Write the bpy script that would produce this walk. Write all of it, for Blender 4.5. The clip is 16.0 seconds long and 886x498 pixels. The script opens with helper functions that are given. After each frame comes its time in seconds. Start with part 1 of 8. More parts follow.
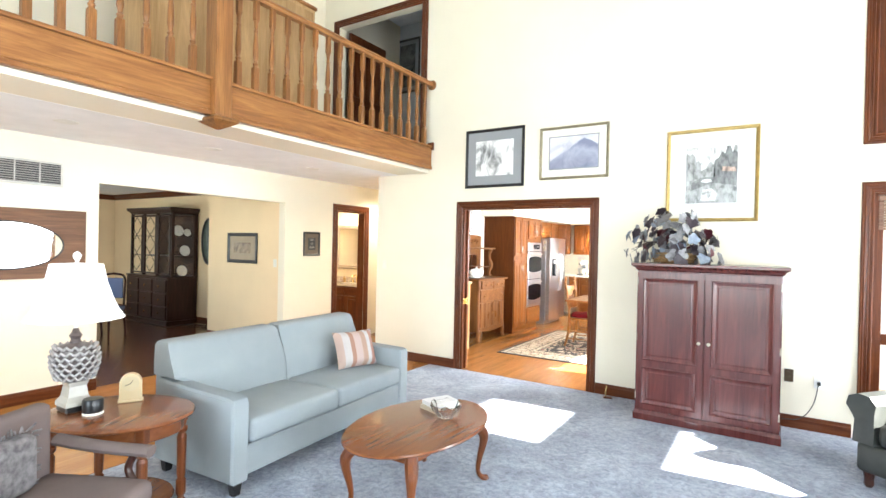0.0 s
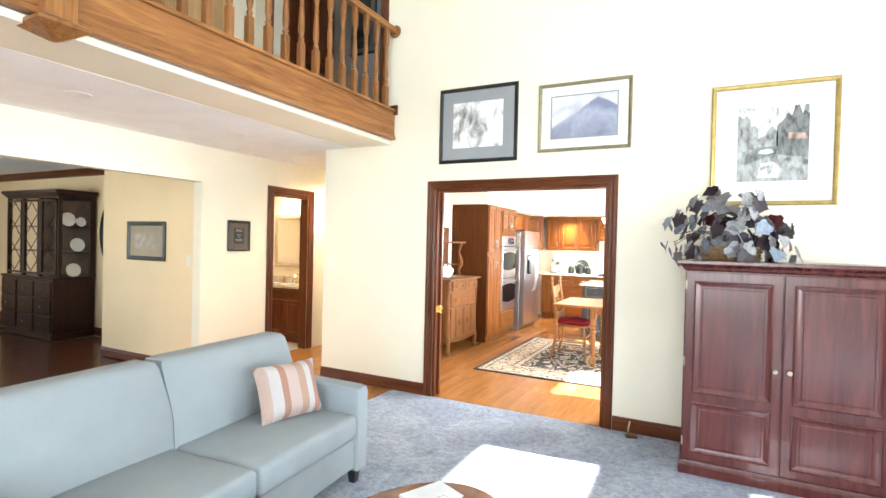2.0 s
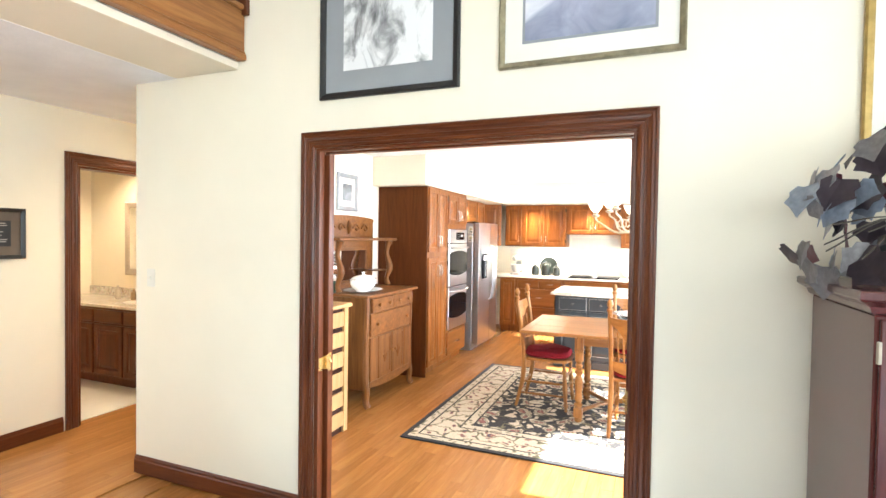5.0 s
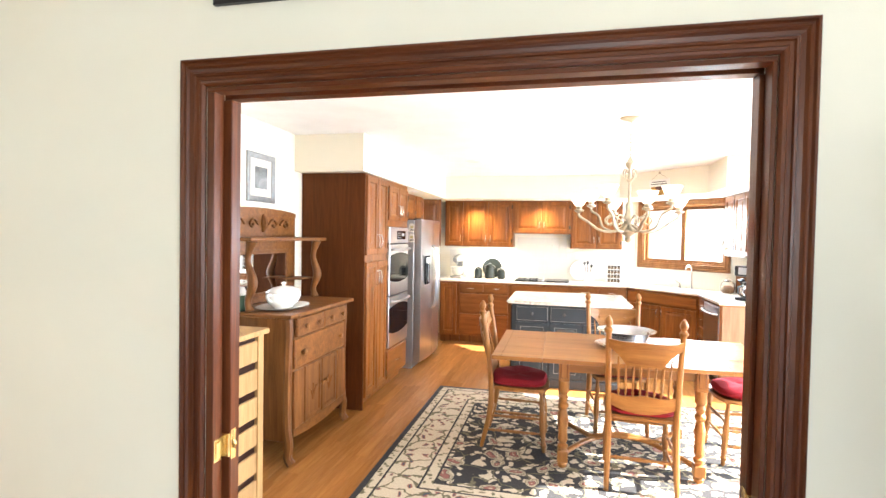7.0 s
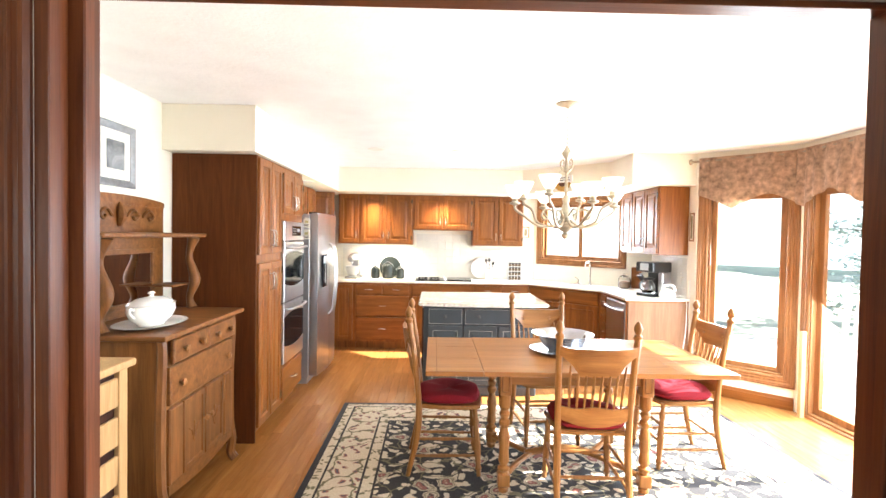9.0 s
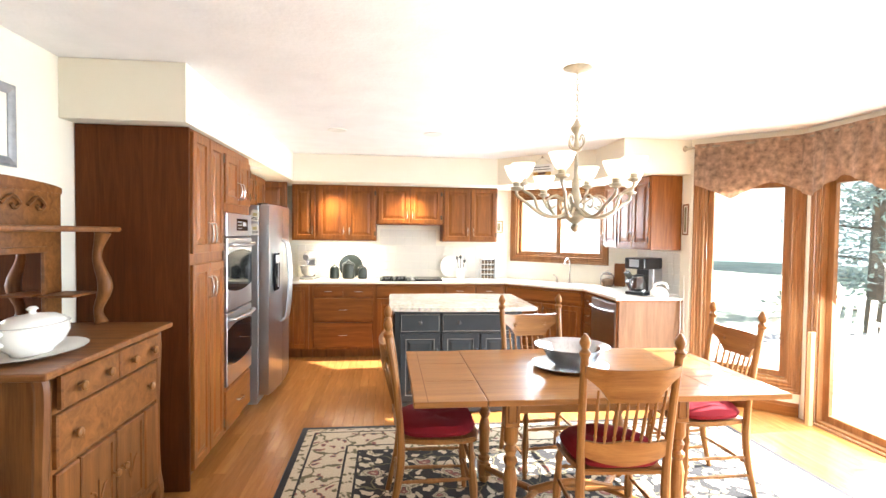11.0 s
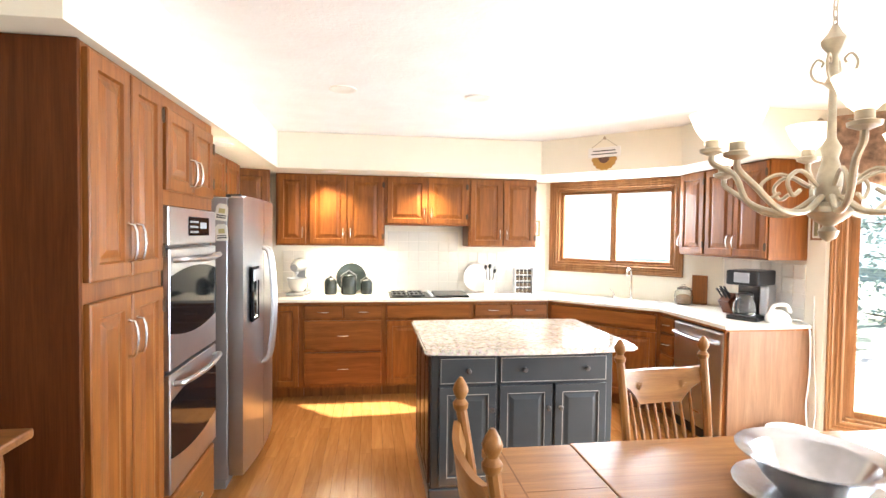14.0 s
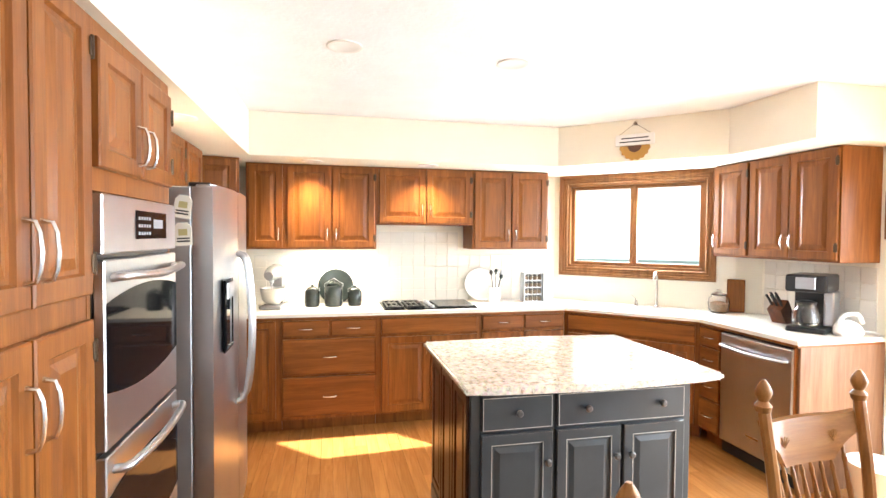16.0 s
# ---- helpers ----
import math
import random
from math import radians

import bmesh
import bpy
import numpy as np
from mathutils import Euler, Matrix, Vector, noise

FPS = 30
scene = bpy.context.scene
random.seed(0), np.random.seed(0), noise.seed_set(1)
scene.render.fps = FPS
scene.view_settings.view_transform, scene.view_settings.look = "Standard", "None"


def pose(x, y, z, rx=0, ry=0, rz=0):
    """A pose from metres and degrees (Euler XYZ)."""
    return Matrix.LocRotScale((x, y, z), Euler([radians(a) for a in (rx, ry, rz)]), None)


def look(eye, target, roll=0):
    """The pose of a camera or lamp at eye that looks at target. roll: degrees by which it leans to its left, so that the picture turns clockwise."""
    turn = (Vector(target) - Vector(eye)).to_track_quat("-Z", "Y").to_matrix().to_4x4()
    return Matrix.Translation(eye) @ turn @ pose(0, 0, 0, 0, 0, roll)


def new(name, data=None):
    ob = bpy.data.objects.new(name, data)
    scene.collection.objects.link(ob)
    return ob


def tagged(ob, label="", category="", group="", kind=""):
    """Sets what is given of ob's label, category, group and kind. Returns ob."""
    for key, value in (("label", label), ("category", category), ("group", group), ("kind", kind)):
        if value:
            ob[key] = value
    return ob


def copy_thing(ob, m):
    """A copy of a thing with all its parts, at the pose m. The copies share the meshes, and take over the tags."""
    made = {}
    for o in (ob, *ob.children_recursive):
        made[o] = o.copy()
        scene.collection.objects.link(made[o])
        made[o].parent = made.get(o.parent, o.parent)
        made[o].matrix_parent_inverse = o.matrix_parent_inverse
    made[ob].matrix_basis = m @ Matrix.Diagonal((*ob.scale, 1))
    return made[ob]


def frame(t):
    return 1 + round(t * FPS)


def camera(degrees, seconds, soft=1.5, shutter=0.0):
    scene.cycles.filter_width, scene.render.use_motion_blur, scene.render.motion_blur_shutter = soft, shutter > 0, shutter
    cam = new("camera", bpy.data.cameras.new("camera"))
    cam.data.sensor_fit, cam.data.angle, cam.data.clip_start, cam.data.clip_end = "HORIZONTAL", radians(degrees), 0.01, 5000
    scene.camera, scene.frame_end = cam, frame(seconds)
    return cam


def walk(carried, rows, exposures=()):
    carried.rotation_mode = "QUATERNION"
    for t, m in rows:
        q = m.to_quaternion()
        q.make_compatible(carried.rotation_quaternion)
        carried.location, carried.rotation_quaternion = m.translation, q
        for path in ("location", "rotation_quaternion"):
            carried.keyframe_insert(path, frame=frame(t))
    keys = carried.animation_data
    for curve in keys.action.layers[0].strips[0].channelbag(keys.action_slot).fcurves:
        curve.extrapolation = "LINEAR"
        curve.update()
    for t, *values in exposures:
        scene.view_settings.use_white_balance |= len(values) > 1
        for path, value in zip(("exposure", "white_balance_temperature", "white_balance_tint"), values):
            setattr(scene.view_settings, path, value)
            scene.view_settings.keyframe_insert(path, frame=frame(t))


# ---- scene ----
cam = camera(82.2, 16.0)
PATH = [
    (0, (0.486, -0.042, 1.569), (-0.598, 1.639, 1.556), 1.3),
    (0.5, (0.263, 0.176, 1.533), (-0.773, 1.887, 1.512), 1.5),
    (1, (0.037, 0.428, 1.551), (-0.954, 2.165, 1.519), 1.4),
    (1.5, (-0.206, 0.741, 1.542), (-1.159, 2.5, 1.513), 1.4),
    (2, (-0.446, 1.088, 1.53), (-1.359, 2.868, 1.505), 1.4),
    (2.5, (-0.651, 1.457, 1.544), (-1.527, 3.255, 1.517), 1.2),
    (3, (-0.79, 1.855, 1.563), (-1.641, 3.664, 1.529), 1.1),
    (3.5, (-0.914, 2.259, 1.569), (-1.749, 4.075, 1.529), 1.1),
    (4.2, (-0.945, 2.72, 1.573), (-1.745, 4.552, 1.529), 1.0),
    (5, (-1.118, 3.22, 1.58), (-1.873, 5.071, 1.53), 0.9),
    (6, (-1.446, 3.751, 1.586), (-2.14, 5.626, 1.531), 0.7),
    (6.5, (-1.569, 3.943, 1.578), (-2.159, 5.853, 1.524), 0.8),
    (7, (-1.699, 4.1, 1.583), (-2.15, 6.048, 1.532), 1.0),
    (7.5, (-1.826, 4.232, 1.588), (-2.121, 6.209, 1.537), 1.0),
    (8, (-1.926, 4.35, 1.574), (-2.083, 6.343, 1.523), 0.9),
    (8.5, (-2.02, 4.487, 1.57), (-2.071, 6.485, 1.518), 1.1),
    (9, (-2.099, 4.606, 1.564), (-2.064, 6.605, 1.512), 1.0),
    (11.5, (-2.275, 5.49, 1.537), (-2.044, 7.476, 1.474), 0.7),
    (12, (-2.298, 5.735, 1.546), (-2.058, 7.72, 1.483), 0.7),
    (12.5, (-2.341, 5.981, 1.555), (-2.093, 7.965, 1.495), 0.7),
    (13, (-2.398, 6.232, 1.563), (-2.141, 8.215, 1.502), 0.7),
    (13.5, (-2.457, 6.468, 1.559), (-2.188, 8.449, 1.498), 0.7),
    (14, (-2.537, 6.693, 1.565), (-2.257, 8.673, 1.504), 0.7),
    (14.5, (-2.63, 6.897, 1.572), (-2.329, 8.873, 1.51), 0.7),
    (15, (-2.707, 7.092, 1.563), (-2.365, 9.061, 1.502), 0.6),
    (15.5, (-2.759, 7.28, 1.56), (-2.367, 9.24, 1.498), 0.5),
    (16, (-2.786, 7.447, 1.561), (-2.354, 9.399, 1.504), 0.4),
]
walk(cam, [(t, look(eye, target, roll)) for t, eye, target, roll in PATH], [(0, 3.95), (4, 3.85), (5.8, 3.62), (7, 3.48), (9, 3.34), (11.3, 3.12), (13, 3.12), (14.5, 3.22), (16, 3.28)])

# ---- world, sun, large lights, exposure ----
SUN_EL, SUN_AZ = 32.0, 4.6          # degrees: height, and turn from +x towards +y
world = bpy.data.worlds.new("sky_world")
scene.world = world
world.use_nodes = True
wn = world.node_tree.nodes
sky = wn.new("ShaderNodeTexSky")
sky.sky_type, sky.sun_disc = "NISHITA", False
sky.sun_elevation, sky.sun_rotation = radians(SUN_EL), radians(90 - SUN_AZ)
world.node_tree.links.new(sky.outputs[0], wn["Background"].inputs[0])
wn["Background"].inputs[1].default_value = 0.05
sun_data = bpy.data.lights.new("sun", "SUN")
sun_data.energy, sun_data.angle, sun_data.color = 5.0, radians(0.5), (1.0, 0.98, 0.94)
sun_dir = Vector((-math.cos(radians(SUN_EL)) * math.cos(radians(SUN_AZ)), -math.cos(radians(SUN_EL)) * math.sin(radians(SUN_AZ)), -math.sin(radians(SUN_EL))))
sun = new("sun", sun_data)
sun.matrix_world = look((20, 6, 12), Vector((20, 6, 12)) + sun_dir)


def area(name, m, w, h, watts, color=(1, 1, 1)):
    d = bpy.data.lights.new(name, "AREA")
    d.shape, d.size, d.size_y, d.energy, d.color = "RECTANGLE", w, h, watts, color
    ob = new(name, d)
    ob.matrix_world = m
    return ob


def spot(name, x, y, z, watts, color=(1, 0.8, 0.55), size=0.04, angle=120):
    d = bpy.data.lights.new(name, "SPOT")
    d.energy, d.color, d.shadow_soft_size, d.spot_size, d.spot_blend = watts, color, size, radians(angle), 0.7
    ob = new(name, d)
    ob.matrix_world = pose(x, y, z)
    return ob


DAY = (0.78, 0.89, 1.0)
# sky light in the window openings
area("patio_daylight", look((1.31, 7.76, 1.1), (0.2, 7.7, 0.2)), 2.45, 2.0, 40.8, DAY)
area("bay_daylight", look((0.98, 9.57, 1.2), (-0.1, 8.49, 1.0)), 0.6, 1.5, 6.0, DAY)
area("sink_daylight", look((0.06, 11.58, 1.65), (-1.5, 10.0, 1.2)), 1.0, 0.7, 9.6, DAY)
area("living_daylight_low", look((3.56, 4.67, 1.25), (1.2, 4.4, 0.3)), 0.95, 1.7, 10.6, DAY)
area("living_daylight_side", look((3.56, 0.4, 1.25), (1.2, 0.6, 0.2)), 2.4, 1.7, 21.7, DAY)
area("living_daylight_high", look((3.56, 0.4, 3.24), (0, 0.4, 2.7)), 2.4, 0.7, 6.3, DAY)
area("dining_daylight", look((-8.3, 0.36, 1.4), (-8.3, 3, 1.2)), 2.3, 1.3, 5.0, DAY)
area("dining_daylight_end", look((-11.84, 2.2, 1.45), (-9, 2.6, 1.2)), 1.3, 1.2, 1.6, DAY)
area("living_daylight_front", look((-0.5, -3.9, 2.0), (-0.5, 0, 1.8)), 3.7, 2.5, 18.2, DAY)

# ---- materials ----


def mat(name, base=(0.8, 0.8, 0.8), rough=0.5, metal=0.0):
    m = bpy.data.materials.new(name)
    m.use_nodes = True
    b = m.node_tree.nodes["Principled BSDF"]
    b.inputs["Base Color"].default_value = (*base, 1)
    b.inputs["Roughness"].default_value = rough
    b.inputs["Metallic"].default_value = metal
    return m, m.node_tree.nodes, m.node_tree.links, b


def coords(n, l, scale=(1, 1, 1)):
    tc, mp = n.new("ShaderNodeTexCoord"), n.new("ShaderNodeMapping")
    mp.inputs["Scale"].default_value = scale
    l.new(tc.outputs["Object"], mp.inputs["Vector"])
    return mp.outputs[0]


def noise_tex(n, l, vec, scale, detail=4.0, rough=0.55, dist=0.0):
    t = n.new("ShaderNodeTexNoise")
    t.inputs["Scale"].default_value, t.inputs["Detail"].default_value = scale, detail
    t.inputs["Roughness"].default_value, t.inputs["Distortion"].default_value = rough, dist
    l.new(vec, t.inputs["Vector"])
    return t.outputs["Fac"]


def ramp(n, l, fac, stops):
    r = n.new("ShaderNodeValToRGB")
    e = r.color_ramp.elements
    e[0].position, e[0].color = stops[0][0], (*stops[0][1], 1)
    e[1].position, e[1].color = stops[-1][0], (*stops[-1][1], 1)
    for p, c in stops[1:-1]:
        x = e.new(p)
        x.color = (*c, 1)
    l.new(fac, r.inputs[0])
    return r.outputs[0]


def mix(n, l, a, b, fac, kind="MIX"):
    x = n.new("ShaderNodeMix")
    x.data_type, x.blend_type = "RGBA", kind
    for s, v in ((x.inputs[0], fac), (x.inputs[6], a), (x.inputs[7], b)):
        if isinstance(v, (int, float)):
            s.default_value = v
        elif isinstance(v, tuple):
            s.default_value = (*v, 1)
        else:
            l.new(v, s)
    return x.outputs[2]


def bump(n, l, b, height, strength, dist=0.01):
    x = n.new("ShaderNodeBump")
    x.inputs["Strength"].default_value, x.inputs["Distance"].default_value = strength, dist
    l.new(height, x.inputs["Height"])
    l.new(x.outputs[0], b.inputs["Normal"])


def plain(name, base, rough=0.5, metal=0.0, var=0.12, scale=6.0, bumpy=0.05, fine=60.0):
    """Paint, metal, china: a colour with a faint mottling and a fine grain."""
    m, n, l, b = mat(name, base, rough, metal)
    v = coords(n, l)
    f = noise_tex(n, l, v, scale, 5)
    lo, hi = tuple(c * (1 - var) for c in base), tuple(min(1, c * (1 + var * 0.6)) for c in base)
    l.new(ramp(n, l, f, [(0.3, lo), (0.7, hi)]), b.inputs["Base Color"])
    if bumpy:
        bump(n, l, b, noise_tex(n, l, v, fine, 3), bumpy, 0.004)
    return m


def wood(name, dark, light, axis="z", rough=0.35, freq=1.0, coat=0.04, vary=0.25, spec=0.25, pore=0.4):
    """Sawn wood: long grain along one axis, pores, and a tone of its own for each piece."""
    m, n, l, b = mat(name, light, rough)
    s = {"x": (0.7, 9, 9), "y": (9, 0.7, 9), "z": (9, 9, 0.7)}[axis]
    v = coords(n, l, tuple(c * freq for c in s))
    g = noise_tex(n, l, v, 2.2, 6, 0.6, 1.2)
    s2 = {"x": (2, 70, 70), "y": (70, 2, 70), "z": (70, 70, 2)}[axis]
    pores = noise_tex(n, l, coords(n, l, s2), 3, 3, 0.6)
    c = ramp(n, l, g, [(0.28, dark), (0.5, tuple((a + d) / 2 for a, d in zip(dark, light))), (0.72, light)])
    c = mix(n, l, c, ramp(n, l, pores, [(0.35, (0.55, 0.5, 0.45)), (0.6, (1, 1, 1))]), pore, "MULTIPLY")
    oi = n.new("ShaderNodeObjectInfo")
    tone = ramp(n, l, oi.outputs["Random"], [(0.0, (1 - vary, 1 - vary, 1 - vary)), (1.0, (1.0, 1.0, 1.0))])
    c = mix(n, l, c, tone, 1.0, "MULTIPLY")
    l.new(c, b.inputs["Base Color"])
    b.inputs["Specular IOR Level"].default_value = spec
    b.inputs["Coat Weight"].default_value, b.inputs["Coat Roughness"].default_value = coat, 0.18
    bump(n, l, b, pores, 0.12, 0.003)
    return m


def fabric(name, base, rough=0.9, weave=420.0, var=0.15):
    m, n, l, b = mat(name, base, rough)
    v = coords(n, l)
    f = noise_tex(n, l, v, 5, 5)
    w = noise_tex(n, l, v, weave, 2)
    c = ramp(n, l, f, [(0.3, tuple(x * (1 - var) for x in base)), (0.7, base)])
    c = mix(n, l, c, ramp(n, l, w, [(0.3, (0.75, 0.75, 0.75)), (0.7, (1, 1, 1))]), 0.6, "MULTIPLY")
    l.new(c, b.inputs["Base Color"])
    b.inputs["Specular IOR Level"].default_value = 0.12
    bump(n, l, b, w, 0.25, 0.003)
    return m


WALL = plain("cream_wall_paint", (0.80, 0.73, 0.585), 0.75, var=0.04, scale=1.5, bumpy=0.08, fine=180)
WALLK = plain("pale_kitchen_wall_paint", (0.82, 0.775, 0.66), 0.75, var=0.04, scale=1.5, bumpy=0.08, fine=180)
WALLD = plain("golden_wall_paint", (0.80, 0.61, 0.37), 0.75, var=0.05, scale=1.5, bumpy=0.08, fine=180)
CEIL = plain("white_textured_ceiling", (0.86, 0.86, 0.87), 0.9, var=0.05, scale=4, bumpy=0.5, fine=40)
GREYW = plain("pale_grey_wall_paint", (0.62, 0.64, 0.66), 0.8, var=0.04)
WHITE = plain("white_paint", (0.8, 0.79, 0.76), 0.4, var=0.04)
TRIM_Z = wood("dark_stained_trim_upright", (0.068, 0.0158, 0.0048), (0.172, 0.047, 0.014), "z", 0.30, vary=0.1, spec=0.26, coat=0.06)
TRIM_X = wood("dark_stained_trim_along", (0.068, 0.0158, 0.0048), (0.172, 0.047, 0.014), "x", 0.30, vary=0.1, spec=0.26, coat=0.06)
TRIM_Y = wood("dark_stained_trim_across", (0.068, 0.0158, 0.0048), (0.172, 0.047, 0.014), "y", 0.30, vary=0.1, spec=0.26, coat=0.06)
OAK_Z = wood("red_oak_upright", (0.19, 0.068, 0.020), (0.43, 0.19, 0.062), "z", 0.35, pore=0.6)
OAK_Y = wood("red_oak_along", (0.19, 0.068, 0.020), (0.43, 0.19, 0.062), "y", 0.35, vary=0.1)
BURL = wood("figured_oak_veneer", (0.34, 0.19, 0.075), (0.60, 0.38, 0.18), "z", 0.4, freq=0.55)
CAB_Z = wood("cherry_stained_oak_upright", (0.152, 0.046, 0.0095), (0.335, 0.120, 0.026), "z", 0.36, vary=0.12, pore=0.28)
CAB_X = wood("cherry_stained_oak_along", (0.152, 0.046, 0.0095), (0.335, 0.120, 0.026), "x", 0.36, vary=0.12, pore=0.28)
# pantry side: brown oak toned down to hold the shade on that face
PANTRY = wood("brown_oak_shaded_side", (0.074, 0.021, 0.0055), (0.132, 0.041, 0.0115), "z", 0.5, vary=0.05, spec=0.1, coat=0.0)
TANPANEL = wood("pinkish_oak_end_panel", (0.25, 0.125, 0.065), (0.37, 0.20, 0.11), "z", 0.45)
MAHOG = wood("red_mahogany_upright", (0.058, 0.012, 0.010), (0.130, 0.030, 0.026), "z", 0.25, vary=0.06, spec=0.45, coat=0.35, pore=0.22)
COFFEE_Y = wood("cherry_table_top", (0.145, 0.040, 0.011), (0.265, 0.083, 0.023), "y", 0.22, coat=0.5, pore=0.08)
COFFEE_Z = wood("cherry_table_leg", (0.095, 0.025, 0.008), (0.19, 0.058, 0.018), "z", 0.3)
ANTIQ_X = wood("antique_oak_along", (0.125, 0.043, 0.010), (0.30, 0.120, 0.034), "y", 0.45)
ANTIQ_Z = wood("antique_oak_upright", (0.125, 0.043, 0.010), (0.30, 0.120, 0.034), "z", 0.45)
GOLDOAK_X = wood("golden_oak_along", (0.215, 0.086, 0.024), (0.40, 0.185, 0.058), "x", 0.3, coat=0.15, pore=0.25)
GOLDOAK_Z = wood("golden_oak_upright", (0.215, 0.086, 0.024), (0.40, 0.185, 0.058), "z", 0.35, pore=0.25)
PINE = wood("light_pine", (0.48, 0.28, 0.12), (0.66, 0.43, 0.20), "z", 0.45)
PLANK = wood("oak_strip_floor", (0.33, 0.130, 0.036), (0.51, 0.228, 0.066), "y", 0.24, coat=0.3, vary=0.2, pore=0.15)
PLANKD = wood("dark_oak_floor", (0.075, 0.022, 0.012), (0.16, 0.055, 0.026), "y", 0.25, coat=0.4, vary=0.3)
DARKW = wood("black_cherry_cabinet", (0.018, 0.007, 0.006), (0.055, 0.02, 0.014), "z", 0.3, vary=0.1)
SOFA = fabric("pale_blue_upholstery", (0.285, 0.313, 0.326), var=0.08)
SLATE = plain("worn_slate_blue_paint", (0.036, 0.044, 0.052), 0.32, var=0.15)
STEEL = plain("brushed_stainless_steel", (0.53, 0.535, 0.55), 0.31, 1.0, var=0.06)
CHROME = plain("satin_nickel", (0.68, 0.67, 0.65), 0.22, 1.0, var=0.03, bumpy=0)
BRASS = plain("polished_brass", (0.75, 0.55, 0.25), 0.25, 1.0, var=0.05, bumpy=0)
BLACK = plain("black_plastic", (0.012, 0.012, 0.013), 0.3, var=0.1, bumpy=0)
BLKGLASS = plain("black_oven_glass", (0.005, 0.005, 0.006), 0.05, var=0.0, bumpy=0)
BLKGLASS.node_tree.nodes["Principled BSDF"].inputs["Specular IOR Level"].default_value = 0.05
CHINA = plain("white_glazed_china", (0.80, 0.79, 0.75), 0.12, var=0.02, bumpy=0)
LAMIN = plain("white_laminate_worktop", (0.78, 0.75, 0.68), 0.35, var=0.04)
BRONZE = plain("antique_bronze_finish", (0.42, 0.36, 0.27), 0.45, 0.4, var=0.25, scale=20)
RED = fabric("dark_red_cushion_velvet", (0.24, 0.016, 0.026), 0.85)


def glass_material(name, tint=(1, 1, 1), rough=0.0):
    m, n, l, b = mat(name, tint, rough)
    b.inputs["Transmission Weight"].default_value = 1.0
    b.inputs["IOR"].default_value = 1.45
    return m


GLASS = glass_material("clear_glass")


def pane_material():
    """Thin window pane: sees straight through, with a faint sheen."""
    m, n, l, b = mat("window_pane_glass", (1, 1, 1), 0.0)
    tr, gl, mx = n.new("ShaderNodeBsdfTransparent"), n.new("ShaderNodeBsdfGlossy"), n.new("ShaderNodeMixShader")
    gl.inputs["Roughness"].default_value = 0.02
    mx.inputs[0].default_value = 0.035
    l.new(tr.outputs[0], mx.inputs[1])
    l.new(gl.outputs[0], mx.inputs[2])
    l.new(mx.outputs[0], n["Material Output"].inputs[0])
    return m


PANE = pane_material()
MIRROR = plain("mirror_silver", (0.9, 0.9, 0.9), 0.02, 1.0, var=0.0, bumpy=0)


def granite_material():
    m, n, l, b = mat("speckled_cream_granite", (0.7, 0.6, 0.5), 0.08)
    v = coords(n, l)
    vo = n.new("ShaderNodeTexVoronoi")
    vo.inputs["Scale"].default_value = 90
    l.new(v, vo.inputs["Vector"])
    a = noise_tex(n, l, v, 38, 6, 0.7)
    c = ramp(n, l, a, [(0.30, (0.10, 0.08, 0.065)), (0.38, (0.40, 0.34, 0.27)), (0.47, (0.66, 0.61, 0.53)), (0.62, (0.80, 0.77, 0.71))])
    c = mix(n, l, c, vo.outputs["Color"], 0.12)
    c = mix(n, l, c, ramp(n, l, noise_tex(n, l, v, 5, 4), [(0.35, (0.8, 0.74, 0.66)), (0.65, (1, 1, 1))]), 0.7, "MULTIPLY")
    l.new(c, b.inputs["Base Color"])
    return m


GRANITE = granite_material()


def carpet_material():
    m, n, l, b = mat("blue_grey_pile_carpet", (0.2, 0.23, 0.29), 0.95)
    v = coords(n, l)
    big = noise_tex(n, l, v, 2.6, 7, 0.68, 0.6)
    clump = noise_tex(n, l, v, 26, 5, 0.7, 0.8)
    tuft = noise_tex(n, l, v, 150, 3, 0.7)
    c = ramp(n, l, big, [(0.30, (0.235, 0.27, 0.34)), (0.5, (0.36, 0.40, 0.48)), (0.70, (0.49, 0.535, 0.615))])
    c = mix(n, l, c, ramp(n, l, clump, [(0.34, (0.42, 0.43, 0.46)), (0.52, (0.95, 0.95, 0.95)), (0.68, (1.3, 1.3, 1.28))]), 0.75, "MULTIPLY")
    c = mix(n, l, c, ramp(n, l, tuft, [(0.3, (0.5, 0.5, 0.5)), (0.7, (1, 1, 1))]), 0.8, "MULTIPLY")
    l.new(c, b.inputs["Base Color"])
    b.inputs["Specular IOR Level"].default_value = 0.2
    b.inputs["Sheen Weight"].default_value = 0.22
    bump(n, l, b, tuft, 0.6, 0.012)
    return m


CARPET = carpet_material()

# ---- mesh helpers ----


def finish(bm, name, material, smooth=False):
    bmesh.ops.recalc_face_normals(bm, faces=bm.faces[:])
    me = bpy.data.meshes.new(name)
    if smooth:
        for f in bm.faces:
            f.smooth = True
    bm.to_mesh(me)
    bm.free()
    me.materials.append(material)
    if smooth:
        me.set_sharp_from_angle(angle=radians(38))
    return me


def part(name, bm, material, parent=None, label="", m=None, smooth=False):
    """One mesh object from a bmesh, under a thing or a part."""
    ob = new(name, finish(bm, name, material, smooth))
    if parent:
        ob.parent = parent
    if m is not None:
        ob.matrix_basis = m
    return tagged(ob, label)


def thing(name, label, category, m=None, group=""):
    ob = new(name)
    ob.empty_display_size = 0.1
    if m is not None:
        ob.matrix_basis = m
    return tagged(ob, label, category, group)


